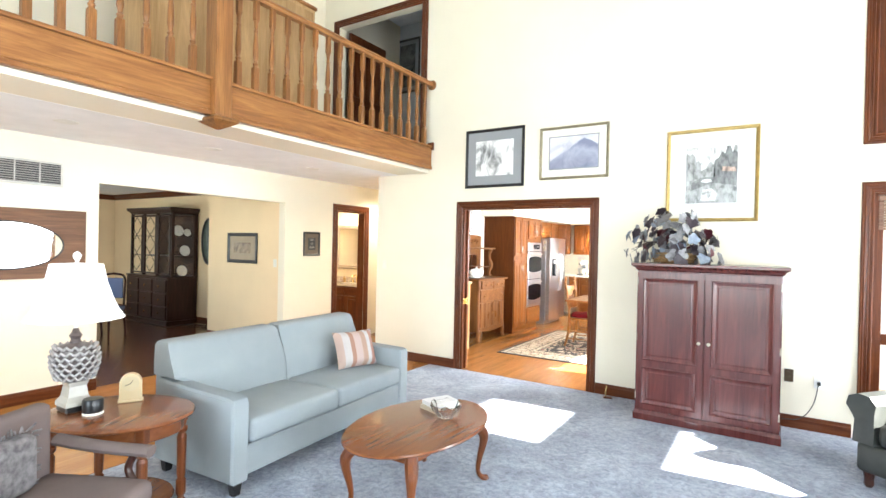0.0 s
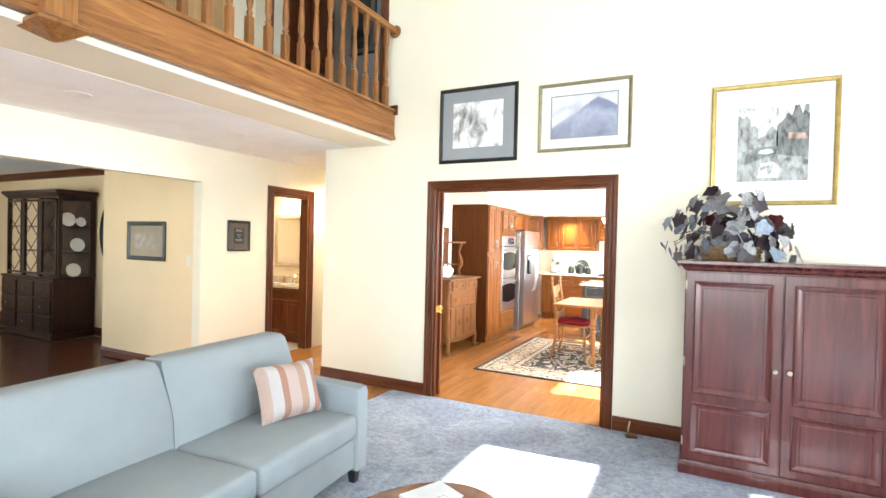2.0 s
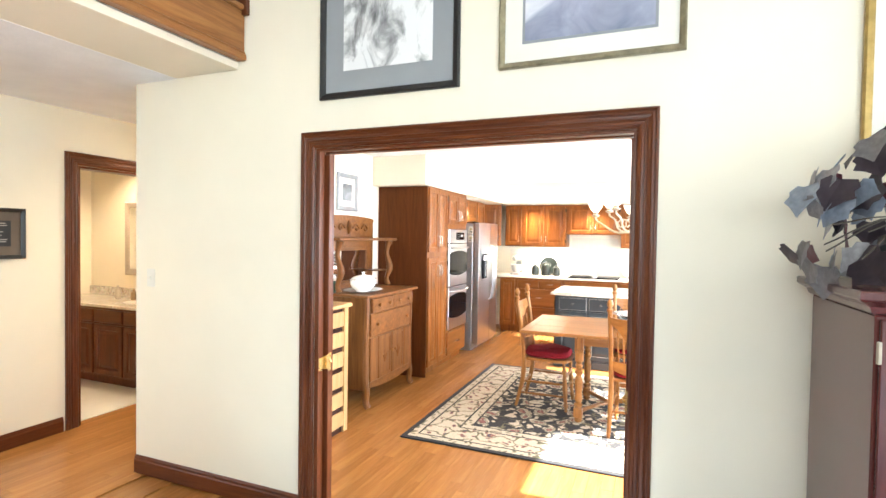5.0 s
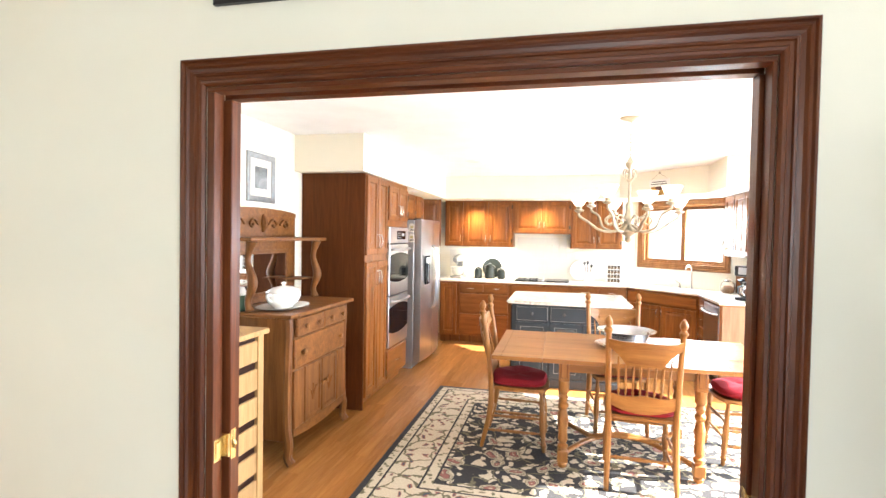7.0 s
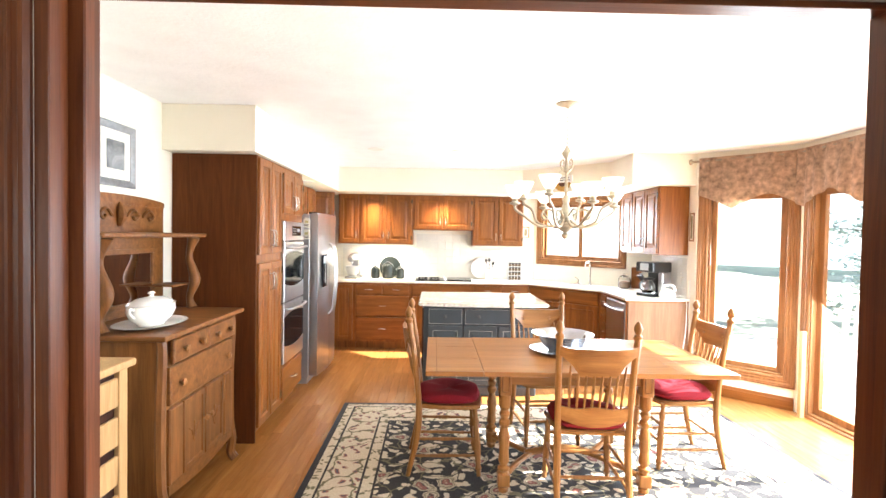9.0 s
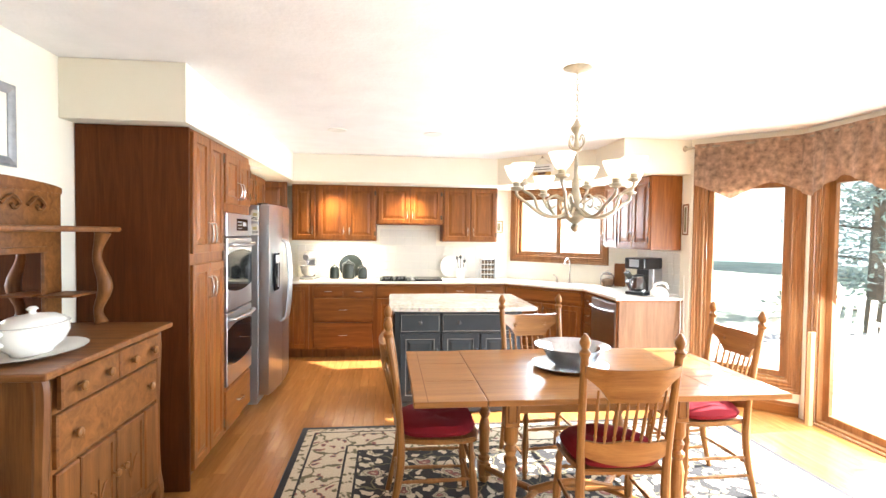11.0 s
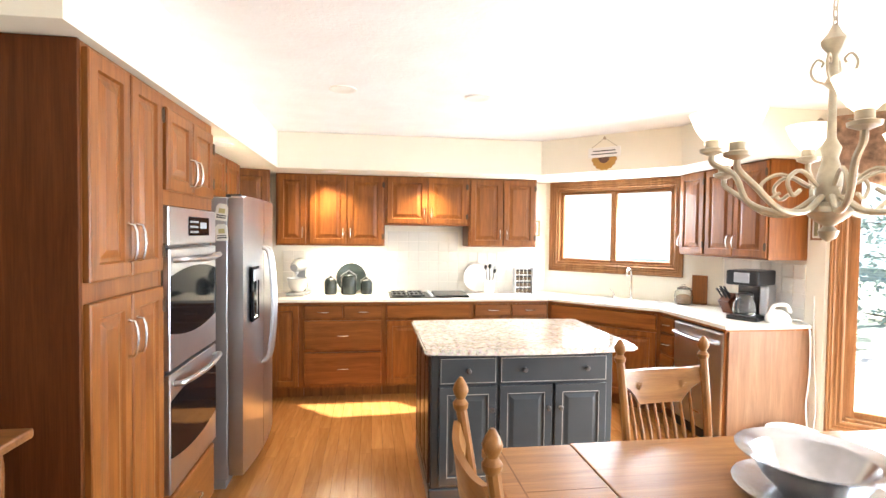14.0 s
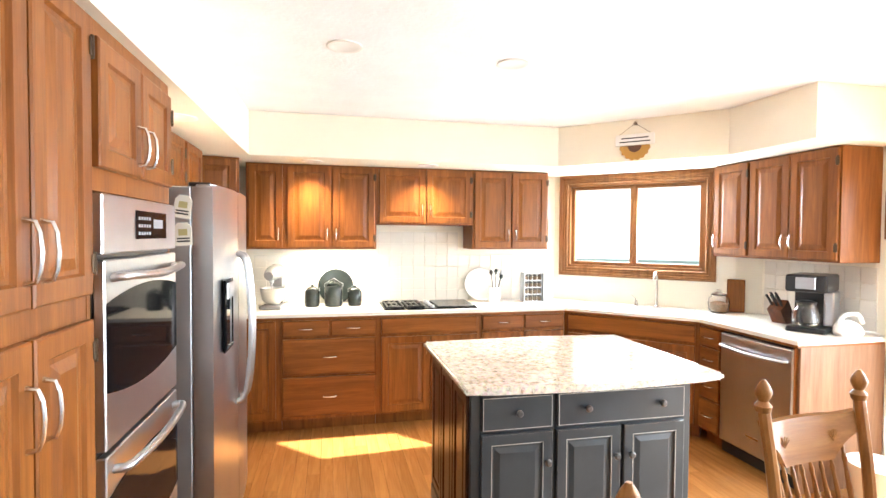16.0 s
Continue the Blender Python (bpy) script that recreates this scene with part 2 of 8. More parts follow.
def share(name, mesh, parent, m, label=""):
    ob = new(name, mesh)
    ob.parent = parent
    ob.matrix_basis = m
    return tagged(ob, label)


def B():
    return bmesh.new()


def box(bm, x0, x1, y0, y1, z0, z1, bevel=0.0, seg=1):
    v = bmesh.ops.create_cube(bm, size=1, matrix=Matrix.Translation(((x0 + x1) / 2, (y0 + y1) / 2, (z0 + z1) / 2)) @ Matrix.Diagonal((abs(x1 - x0), abs(y1 - y0), abs(z1 - z0), 1)))["verts"]
    if bevel:
        e = list({e for a in v for e in a.link_edges})
        bmesh.ops.bevel(bm, geom=e, offset=bevel, segments=seg, affect="EDGES", profile=0.5)
    return bm


def loft(bm, rings, cap=True, close=True):
    """Joins rings of points, all of one length, into a skin."""
    vs = [[bm.verts.new(p) for p in r] for r in rings]
    k = len(vs[0])
    for a, b in zip(vs, vs[1:]):
        for i in range(k if close else k - 1):
            j = (i + 1) % k
            bm.faces.new((a[i], a[j], b[j], b[i]))
    if cap:
        bm.faces.new(vs[0][::-1])
        bm.faces.new(vs[-1])
    return bm


def lathe(bm, profile, x=0, y=0, seg=16, sx=1.0, sy=1.0):
    """Turns (radius, height) pairs about an upright axis."""
    return loft(bm, [[(x + sx * r * math.cos(2 * math.pi * i / seg), y + sy * r * math.sin(2 * math.pi * i / seg), z) for i in range(seg)] for r, z in profile])


def tube(bm, pts, r, seg=8, flat=1.0):
    """A round bar along points; r is one radius or one for each point."""
    pts = [Vector(p) for p in pts]
    rr = r if isinstance(r, (list, tuple)) else [r] * len(pts)
    rings, a = [], None
    for i, p in enumerate(pts):
        d = (pts[min(i + 1, len(pts) - 1)] - pts[max(i - 1, 0)]).normalized()
        if a is None:
            a = d.cross(Vector((0, 0, 1)))
            if a.length < 0.3:
                a = d.cross(Vector((0, 1, 0)))
        a = (a - d * a.dot(d)).normalized()
        c = d.cross(a).normalized()
        rings.append([tuple(p + (a * math.cos(2 * math.pi * k / seg) + c * flat * math.sin(2 * math.pi * k / seg)) * rr[i]) for k in range(seg)])
    return loft(bm, rings)


def curve_pts(pts, steps=6):
    """A smooth line through points."""
    p = [Vector(q) for q in pts]
    p = [p[0] * 2 - p[1]] + p + [p[-1] * 2 - p[-2]]
    out = []
    for i in range(1, len(p) - 2):
        for s in range(steps):
            t = s / steps
            out.append(0.5 * ((2 * p[i]) + (-p[i - 1] + p[i + 1]) * t + (2 * p[i - 1] - 5 * p[i] + 4 * p[i + 1] - p[i + 2]) * t * t + (-p[i - 1] + 3 * p[i] - 3 * p[i + 1] + p[i + 2]) * t ** 3))
    return out + [p[-2]]


def prism(bm, outline, z0, z1):
    return loft(bm, [[(x, y, z0) for x, y in outline], [(x, y, z1) for x, y in outline]])


def front(bm, w, h, prof, x=0.0, z=0.0):
    """Nested rectangles (inset, how far forward): a panelled door, a drawer front, a picture frame. It faces -y."""
    return loft(bm, [[(x + i, -d, z + i), (x + w - i, -d, z + i), (x + w - i, -d, z + h - i), (x + i, -d, z + h - i)] for i, d in prof])


RAISED = [(0, 0), (0, 0.017), (0.005, 0.021), (0.052, 0.021), (0.058, 0.011), (0.070, 0.011), (0.098, 0.020), (0.104, 0.020)]
SLAB = [(0, 0), (0, 0.015), (0.007, 0.021), (0.012, 0.021)]
SMALL_RAISED = [(0, 0), (0, 0.015), (0.006, 0.021), (0.02, 0.021), (0.024, 0.017), (0.034, 0.021), (0.04, 0.021)]


def bow_handle(parent, x, z, length=0.1, upright=True, material=None):
    """A bent wire pull."""
    k = [(-0.5, 0.0), (-0.47, 0.022), (-0.3, 0.03), (0, 0.033), (0.3, 0.03), (0.47, 0.022), (0.5, 0.0)]
    pts = [(x, -d - 0.02, z + a * length) if upright else (x + a * length, -d - 0.02, z) for a, d in k]
    bm = B()
    tube(bm, pts, [0.007, 0.005, 0.005, 0.0055, 0.005, 0.005, 0.007], 8)
    return part("handle", bm, material or CHROME, parent, "satin nickel pull", smooth=True)


def round_knob(parent, x, z, material, r=0.016, out=0.02):
    bm = B()
    lathe(bm, [(0.006, 0), (0.006, 0.012), (r, 0.018), (r, 0.026), (r * 0.6, 0.032)], seg=12)
    return part("knob", bm, material, parent, "", pose(x, -out, z, 90, 0, 0), smooth=True)

# ---- large structure ----


def wall(name, material, a, b, z0, z1, thick, openings=(), label=""):
    """A wall from a to b on the plan; its thickness goes to the left of that way. Openings: (from, to, bottom, top) along it."""
    a, b = Vector((*a, 0)), Vector((*b, 0))
    length = (b - a).length
    bm = B()
    cuts = sorted({0.0, length, *(s for o in openings for s in o[:2])})
    for s0, s1 in zip(cuts, cuts[1:]):
        holes = sorted((o[2], o[3]) for o in openings if o[0] <= s0 + 1e-6 and o[1] >= s1 - 1e-6)
        z = z0
        for lo, hi in holes:
            if lo > z + 1e-6:
                box(bm, s0, s1, 0, thick, z, lo)
            z = hi
        if z < z1 - 1e-6:
            box(bm, s0, s1, 0, thick, z, z1)
    bmesh.ops.remove_doubles(bm, verts=bm.verts[:], dist=1e-5)
    ang = math.degrees(math.atan2(b.y - a.y, b.x - a.x))
    return tagged(part(name, bm, material, None, label, pose(a.x, a.y, 0, 0, 0, ang)), category="wall", kind="structure")


YL, YK = 5.53, 5.67        # faces of the wall between living room and kitchen
XH, TOP = -5.36, 5.6       # hall wall, ceiling of the tall room
HC, KC = 2.53, 2.46        # ceilings under the gallery and in the kitchen
LOFT = 2.86

# wall with the wide opening to the kitchen (from the right to the left, so that it grows away from the living room)
wall("wall_north", WALL, (XH, YL), (3.6, YL), 0, TOP, YK - YL,
     [(0.0, -4.22 - XH, 0, HC + 0.03), (-5.05 - XH, -3.52 - XH, LOFT, 4.82), (-2.818 - XH, -1.18 - XH, 0, 2.048), (1.22 - XH, 2.12 - XH, 0.30, 2.10), (1.22 - XH, 2.12 - XH, 2.60, 3.9)],
     "tall cream painted wall with a wide opening")
wall("wall_hall", WALL, (XH, -4), (XH, 10.0), 0, TOP, 0.13,
     [(6.44, 8.84, 0, 2.135), (9.88, 10.53, 0, 2.10)], "cream painted wall with an arch to the dining room")
wall("wall_hall_right", WALL, (-4.22, 10.0), (-4.22, YK), 0, HC, -0.1, (), "cream painted hall wall")
wall("wall_hall_end", WALL, (XH, 10.0), (-4.1, 10.0), 0, HC, 0.12, (), "cream painted hall end wall")
RW = [(-0.15, 0.9), (1.3, 2.35), (4.85, 5.9)]
wall("wall_east", WALL, (3.6, -4.12), (3.6, YK), 0, TOP, -0.15,
     [(a + 3.4, b + 3.4, z0, z1) for a, b in RW for z0, z1 in ((0.35, 2.46), (2.9, 3.56))], "cream painted wall with stacked windows")
wall("wall_south", WALL, (XH, -4.0), (3.75, -4.0), 0, TOP, -0.12, [(3.0, 6.8, 0.8, 3.4)], "cream painted wall with a large window")
# dining room
wall("wall_dining_side", WALLD, (-7.2, 4.84), (XH - 0.13, 4.84), 0, HC, 0.71, (), "golden painted wall stub")
wall("wall_dining_north", WALLD, (-11.9, 5.55), (-7.2, 5.55), 0, HC, 0.12, (), "golden painted dining room wall")
wall("wall_dining_west", WALLD, (-11.9, 0.3), (-11.9, 5.67), 0, HC, 0.12, [(1.2, 2.6, 0.8, 2.1)], "golden painted dining room wall with a window")
wall("wall_dining_south", WALLD, (-12.02, 0.3), (XH - 0.13, 0.3), 0, HC, -0.12, [(2.5, 4.9, 0.7, 2.1)], "golden painted dining room wall with a window")
# bathroom
wall("wall_bath_back", WALL, (-7.3, 5.68), (-7.3, 7.35), 0, HC, 0.1, (), "cream painted bathroom wall")
wall("wall_bath_end", WALL, (-7.4, 7.25), (XH - 0.13, 7.25), 0, HC, 0.1, (), "cream painted bathroom wall")
# kitchen
XL, YB, XR, XP, YP = -4.02, 12.13, 0.62, 1.25, 9.21
wall("wall_kitchen_left", WALLK, (XL, YK), (XL, YB + 0.12), 0, KC, 0.09, (), "pale cream kitchen wall")
wall("wall_kitchen_back", WALLK, (XL, YB), (-0.62, YB), 0, KC, 0.12, (), "pale cream kitchen wall")
wall("wall_kitchen_sink", WALLK, (-0.62, YB), (XR, YB - 1.24), 0, KC, 0.12, [(0.14, 1.34, 1.26, 2.05)], "pale cream diagonal wall with the sink window")
wall("wall_kitchen_right", WALLK, (XR, YB - 1.24), (XR, 9.84), 0, KC, 0.12, (), "pale cream kitchen wall")
wall("wall_kitchen_bay", WALLK, (XR, 9.84), (XP, YP), 0, KC, 0.12, [(0.12, 0.80, 0.30, 2.04)], "pale cream bay wall with a tall window")
wall("wall_kitchen_patio", WALLK, (XP, YP), (XP, YK), 0, KC, 0.12, [(0.16, 2.75, 0.02, 2.06)], "pale cream wall with the patio door")
# upper room beyond the gallery
wall("wall_loft_room_back", GREYW, (-5.6, 7.4), (-2.6, 7.4), LOFT, TOP, 0.1, (), "pale grey wall of the upstairs room")
wall("wall_loft_room_right", GREYW, (-2.7, 7.4), (-2.7, YK), LOFT, TOP, 0.1, (), "pale grey wall of the upstairs room")


def sheet(name, outline, z0, z1, material, label, category="floor", parent=None):
    bm = B()
    prism(bm, outline, z0, z1)
    return tagged(part(name, bm, material, parent, label), category=category, kind="structure")


def rect(x0, x1, y0, y1):
    return [(x0, y0), (x1, y0), (x1, y1), (x0, y1)]


sheet("carpet", rect(-3.27, 3.6, -4, YL), -0.05, 0.0, CARPET, "blue grey pile carpet on the living room floor", "carpet")
sheet("floor_hall", [(XH - 0.13, -4), (-3.274, -4), (-3.274, YL), (-4.224, YL), (-4.224, 10), (XH - 0.13, 10)], -0.06, -0.012, PLANK, "warm oak strip floor of the hall")
sheet("floor_kitchen", [(-4.22, YL + 0.002), (XP + 0.2, YL + 0.002), (XP + 0.2, 9.15), (0.7, 9.9), (0.7, 10.9), (-0.6, 12.2), (-4.22, 12.2)], -0.06, -0.012, PLANK, "warm oak strip floor of the kitchen")
sheet("floor_dining", rect(-12, XH - 0.131, 0.2, 5.66), -0.06, -0.012, PLANKD, "dark oak floor of the dining room")
sheet("floor_bath", rect(-7.4, XH - 0.131, 5.68, 7.3), -0.06, -0.004, LAMIN, "pale bathroom floor")
sheet("ceiling_hall", [(XH, -4), (-3.861, -4), (-3.861, YL), (-4.22, YL), (-4.22, 10), (XH, 10)], HC, HC + 0.05, CEIL, "white textured ceiling under the gallery", "ceiling")
sheet("ceiling_dining", rect(-12, XH - 0.131, 0.2, 5.66), HC, HC + 0.05, CEIL, "white dining room ceiling", "ceiling")
sheet("ceiling_bath", rect(-7.4, XH - 0.131, 5.68, 7.3), HC + 0.002, HC + 0.05, CEIL, "white bathroom ceiling", "ceiling")
sheet("ceiling_kitchen", [(-4.1, YK), (XP + 0.12, YK), (XP + 0.12, 9.15), (0.74, 9.9), (0.74, 10.9), (-0.6, 12.25), (-4.1, 12.25)], KC, KC + 0.1, CEIL, "white textured kitchen ceiling", "ceiling")
sheet("ceiling_living", rect(XH - 0.2, 3.8, -4.2, 7.6), TOP, TOP + 0.1, CEIL, "white ceiling of the tall room", "ceiling")
sheet("gallery_floor", rect(XH, -3.36, -4, YL), HC + 0.055, LOFT, WHITE, "gallery floor slab", "floor")
sheet("loft_room_floor", rect(-5.6, -2.6, YK, 7.4), LOFT - 0.1, LOFT - 0.002, CARPET, "carpet of the upstairs room", "floor")

# soffits over the kitchen cabinets
SB = 2.135
soffit = [(XL, 8.22), (-3.37, 8.22), (-3.37, 11.40), (-0.93, 11.40), (-0.05, 10.52), (-0.05, 9.86), (XR, 9.86), (XR, YB - 1.24), (-0.62, YB), (XL, YB)]
sheet("soffit", soffit, SB, KC - 0.002, WALLK, "pale cream boxed soffit above the cabinets", "soffit")


def board(name, x0, x1, y0, y1, z0, z1, material, label, category, bevel=0.006):
    bm = B()
    box(bm, x0, x1, y0, y1, z0, z1, bevel)
    return tagged(part(name, bm, material, None, label), category=category, kind="structure")


def base_run(a, b, material=None, h=0.115, name="baseboard"):
    """A moulded skirting along the plan line a to b, standing to the right of that way."""
    a, b = Vector((*a, 0)), Vector((*b, 0))
    length = (b - a).length
    prof = [(0, 0), (0.016, 0), (0.016, h * 0.72), (0.011, h * 0.8), (0.011, h * 0.9), (0.005, h), (0, h)]
    bm = B()
    loft(bm, [[(s, -d, z) for d, z in prof] for s in (0, length)])
    ang = math.degrees(math.atan2(b.y - a.y, b.x - a.x))
    return tagged(part(name, bm, material or TRIM_X, None, "dark stained wooden skirting board", pose(a.x, a.y, 0.001, 0, 0, ang)), category="skirting", kind="structure")


base_run((-4.22, YL), (-2.90, YL))
base_run((-1.09, YL), (1.10, YL))
base_run((2.24, YL), (3.6, YL))
base_run((-4.22, 10), (-4.22, YL))  # hall side
base_run((XH, 4.84), (XH, 5.76))
base_run((XH, -4), (XH, 2.44))
base_run((-7.2, 4.84), (XH - 0.01, 4.84))
base_run((-11.9, 5.55), (-7.2, 5.55))
base_run((XL, YK), (XL, 8.3), TRIM_X)
base_run((XR, 9.84), (XP, YP), CAB_X)

CASING = [(0, 0), (0, 0.014), (0.005, 0.021), (0.013, 0.023), (0.019, 0.016), (0.025, 0.016), (0.032, 0.019), (0.040, 0.013), (0.054, 0.011), (0.058, 0.016), (0.066, 0.017), (0.070, 0.011), (0.082, 0.011), (0.087, 0.016), (0.096, 0.014), (0.105, 0.007), (0.105, 0)]


def casing(parent, x0, x1, z0, z1, width=0.10, material=None, sill=False, name="casing"):
    """A mitred moulded casing round an opening, in local x and z, standing forward in -y: two uprights, a head, and for a window a foot."""
    k = width / 0.105
    prof = [(a * k, d) for a, d in CASING]

    def run(p, q, inward, label):
        bm = B()
        rings = []
        for end, other in ((p, q), (q, p)):
            e, o = Vector(end), Vector(other)
            d = (o - e).normalized()
            rings.append([tuple(Vector((e.x, 0, e.y)) + Vector((inward[0], 0, inward[1])) * a + Vector((d.x, 0, d.y)) * a * (1 if not label or end[1] > z0 + 1e-6 or sill else 0) - Vector((0, dd, 0))) for a, dd in prof])
        loft(bm, rings)
        return bm

    W = width
    out = []
    out.append(part(name, run((x0 - W, z0 if not sill else z0 - W), (x0 - W, z1 + W), (1, 0), True), material or TRIM_Z, parent))
    out.append(part(name, run((x1 + W, z0 if not sill else z0 - W), (x1 + W, z1 + W), (-1, 0), True), material or TRIM_Z, parent))
    out.append(part(name, run((x0 - W, z1 + W), (x1 + W, z1 + W), (0, -1), False), TRIM_X if material in (None, TRIM_Z) else material, parent))
    if sill:
        out.append(part(name, run((x0 - W, z0 - W), (x1 + W, z0 - W), (0, 1), False), TRIM_X if material in (None, TRIM_Z) else material, parent))
    return out


# wide opening with pocket doors
d1 = tagged(thing("door_1", "wide doorway with dark stained moulded casing and pocket doors", "doorway", pose(0, YL, 0)), kind="structure")
casing(d1, -2.818, -1.18, 0, 2.048, 0.087)
d1b = tagged(thing("door_2", "dark stained doorway casing on the kitchen side", "doorway", pose(0, YK, 0, 0, 0, 180)), kind="structure")
casing(d1b, 1.18, 2.818, 0, 2.048, 0.087)
T = YK - YL
for x0, x1 in ((-2.818, -2.79), (-1.193, -1.18)):
    for y0, y1 in ((0.0, 0.05), (T - 0.05, T)):
        bm = B()
        box(bm, x0, x1, y0, y1, 0, 2.033, 0.002)
        part("jamb", bm, TRIM_Z, d1)
for y0, y1 in ((0.0, 0.05), (T - 0.05, T)):
    bm = B()
    box(bm, -2.818, -1.18, y0, y1, 2.033, 2.048, 0.002)
    part("head_jamb", bm, TRIM_X, d1)
for s, x0, x1 in ((1, -2.86, -2.764), (-1, -1.203, -1.12)):
    bm = B()
    box(bm, x0, x1, 0.055, 0.085, 0.012, 2.02, 0.003)
    leaf = part("door_leaf", bm, TRIM_Z, d1, "pocket door pushed back into the wall")
    xe = x1 if s == 1 else x0
    bm = B()
    box(bm, xe - 0.003, xe + 0.003, 0.057, 0.083, 0.82, 0.92, 0.001)
    box(bm, xe - 0.045 * s, xe, 0.048, 0.056, 0.83, 0.91, 0.002)
    tube(bm, [(xe + 0.004 * s, 0.07, 0.855), (xe + 0.012 * s, 0.07, 0.87), (xe + 0.004 * s, 0.07, 0.885)], 0.005)
    part("latch", bm, BRASS, leaf, "polished brass latch plate")
    xj = -2.79 if s == 1 else -1.193
    bm = B()
    box(bm, xj, xj + 0.003 * s, 0.004, 0.048, 0.825, 0.90, 0.001)
    box(bm, xj + 0.003 * s, xj + 0.007 * s, 0.012, 0.030, 0.835, 0.89, 0.001)
    part("strike_plate", bm, BRASS, d1, "polished brass strike plate")


def window(name, m, x0, x1, z0, z1, depth, casing_w, material, label, mullions=(), transoms=(), sash=0.045):
    """A window in an opening: casing, frame, sash bars, panes. Local x along the wall, -y into the room."""
    t = tagged(thing(name, label, "window", m), kind="structure")
    casing(t, x0, x1, z0, z1, casing_w, material, True)
    bm = B()
    for a in ((x0, x0 + 0.02, z0, z1), (x1 - 0.02, x1, z0, z1), (x0, x1, z0, z0 + 0.02), (x0, x1, z1 - 0.02, z1)):
        box(bm, a[0], a[1], 0.002, depth - 0.002, a[2], a[3])
    part("window_frame", bm, material, t)
    xs = [x0 + 0.02, *mullions, x1 - 0.02]
    zs = [z0 + 0.02, *transoms, z1 - 0.02]
    for xa, xb in zip(xs, xs[1:]):
        for za, zb in zip(zs, zs[1:]):
            bm = B()
            s = sash
            for a in ((xa, xa + s, za, zb), (xb - s, xb, za, zb), (xa + s, xb - s, za, za + s), (xa + s, xb - s, zb - s, zb)):
                box(bm, a[0], a[1], depth * 0.4, depth * 0.4 + 0.04, a[2], a[3], 0.003)
            sh = part("sash", bm, material, t)
            bm = B()
            box(bm, xa + s * 0.8, xb - s * 0.8, depth * 0.4 + 0.016, depth * 0.4 + 0.022, za + s * 0.8, zb - s * 0.8)
            p = part("pane", bm, PANE, sh, "clear window pane")
            p.visible_shadow = False
    return t


WOODW = wood("honey_stained_window_wood", (0.20, 0.085, 0.03), (0.38, 0.18, 0.07), "z", 0.4, vary=0.1)
window("window_1", pose(0, YL, 0), 1.22, 2.12, 0.30, 2.10, T, 0.09, TRIM_Z, "tall honey stained window beside the armoire", transoms=(0.86,))
window("window_2", pose(0, YL, 0), 1.22, 2.12, 2.60, 3.90, T, 0.09, TRIM_Z, "honey stained upper window")
n_win = 3
for a, b in RW:
    for z0, z1 in ((0.35, 2.46), (2.9, 3.56)):
        window("window_%d" % n_win, pose(3.6, 0, 0, 0, 0, -90), -(b - 0.72), -(a - 0.72), z0, z1, 0.15, 0.09, WOODW, "honey stained living room window")
        n_win += 1
window("window_11", pose(-0.62, YB, 0, 0, 0, -45), 0.14, 1.34, 1.26, 2.05, 0.12, 0.085, WOODW, "honey stained two-sash window above the sink", mullions=(0.74,), sash=0.032)
window("window_12", pose(XR, 9.84, 0, 0, 0, -45), 0.12, 0.80, 0.30, 2.04, 0.12, 0.10, WOODW, "tall honey stained bay window")
window("window_13", pose(XP, YP, 0, 0, 0, -90), 0.16, 2.75, 0.02, 2.06, 0.12, 0.09, WOODW, "sliding glass patio door in a wooden frame", mullions=(1.28,), sash=0.06)

BLIND = wood("woven_reed_blind", (0.16, 0.09, 0.06), (0.34, 0.20, 0.14), "x", 0.6)
wb = thing("window_blind", "rolled-up woven reed blind at the top of the tall window", "blind", pose(1.245, YL + 0.03, 0))
bm = B()
box(bm, 0, 0.85, -0.02, 0.02, 2.03, 2.075, 0.004)
part("head_rail", bm, BLIND, wb)
for k in range(11):
    bm = B()
    box(bm, 0.003, 0.847, -0.006 - 0.004 * (k % 2), 0.004, 2.005 - k * 0.022, 2.024 - k * 0.022, 0.002)
    part("slat", bm, BLIND, wb)

# ---- kitchen cabinets ----


HINGE = plain("dark_bronze_hinge", (0.07, 0.045, 0.025), 0.4, 0.7, var=0.2)


def hinge(parent, x, z):
    bm = B()
    tube(bm, [(x, -0.022, z - 0.030), (x, -0.022, z + 0.030)], 0.006, 6)
    box(bm, x - 0.014, x + 0.012, -0.025, -0.021, z - 0.024, z + 0.024, 0.002)
    return part("hinge", bm, HINGE, parent, "dark bronze hinge")


def cab_door(parent, x, z, w, h, pull=None, material=None, prof=None, hinges=None, length=0.1):
    bm = B()
    front(bm, w, h, prof or RAISED)
    d = part("door", bm, material or CAB_Z, parent, "", pose(x, 0, z))
    if pull:
        bow_handle(d, pull[0], pull[1], length)
    if hinges:
        for zz in (0.08, h - 0.08):
            hinge(d, hinges, zz)
    return d


def cab_drawer(parent, x, z, w, h, pulls=1, material=None):
    bm = B()
    front(bm, w, h, SLAB)
    d = part("drawer", bm, material or CAB_X, parent, "", pose(x, 0, z))
    if pulls:
        bow_handle(d, w / 2, h / 2, 0.1, False)
    return d


def cab_body(parent, w, depth, z0, z1, material=None, toe=True):
    bm = B()
    box(bm, 0, w, 0.001, depth, z0 + (0.1 if toe else 0), z1, 0.002)
    if toe:
        box(bm, 0.001, w - 0.001, 0.07, depth, 0, 0.1)
    return part("body", bm, material or CAB_Z, parent)


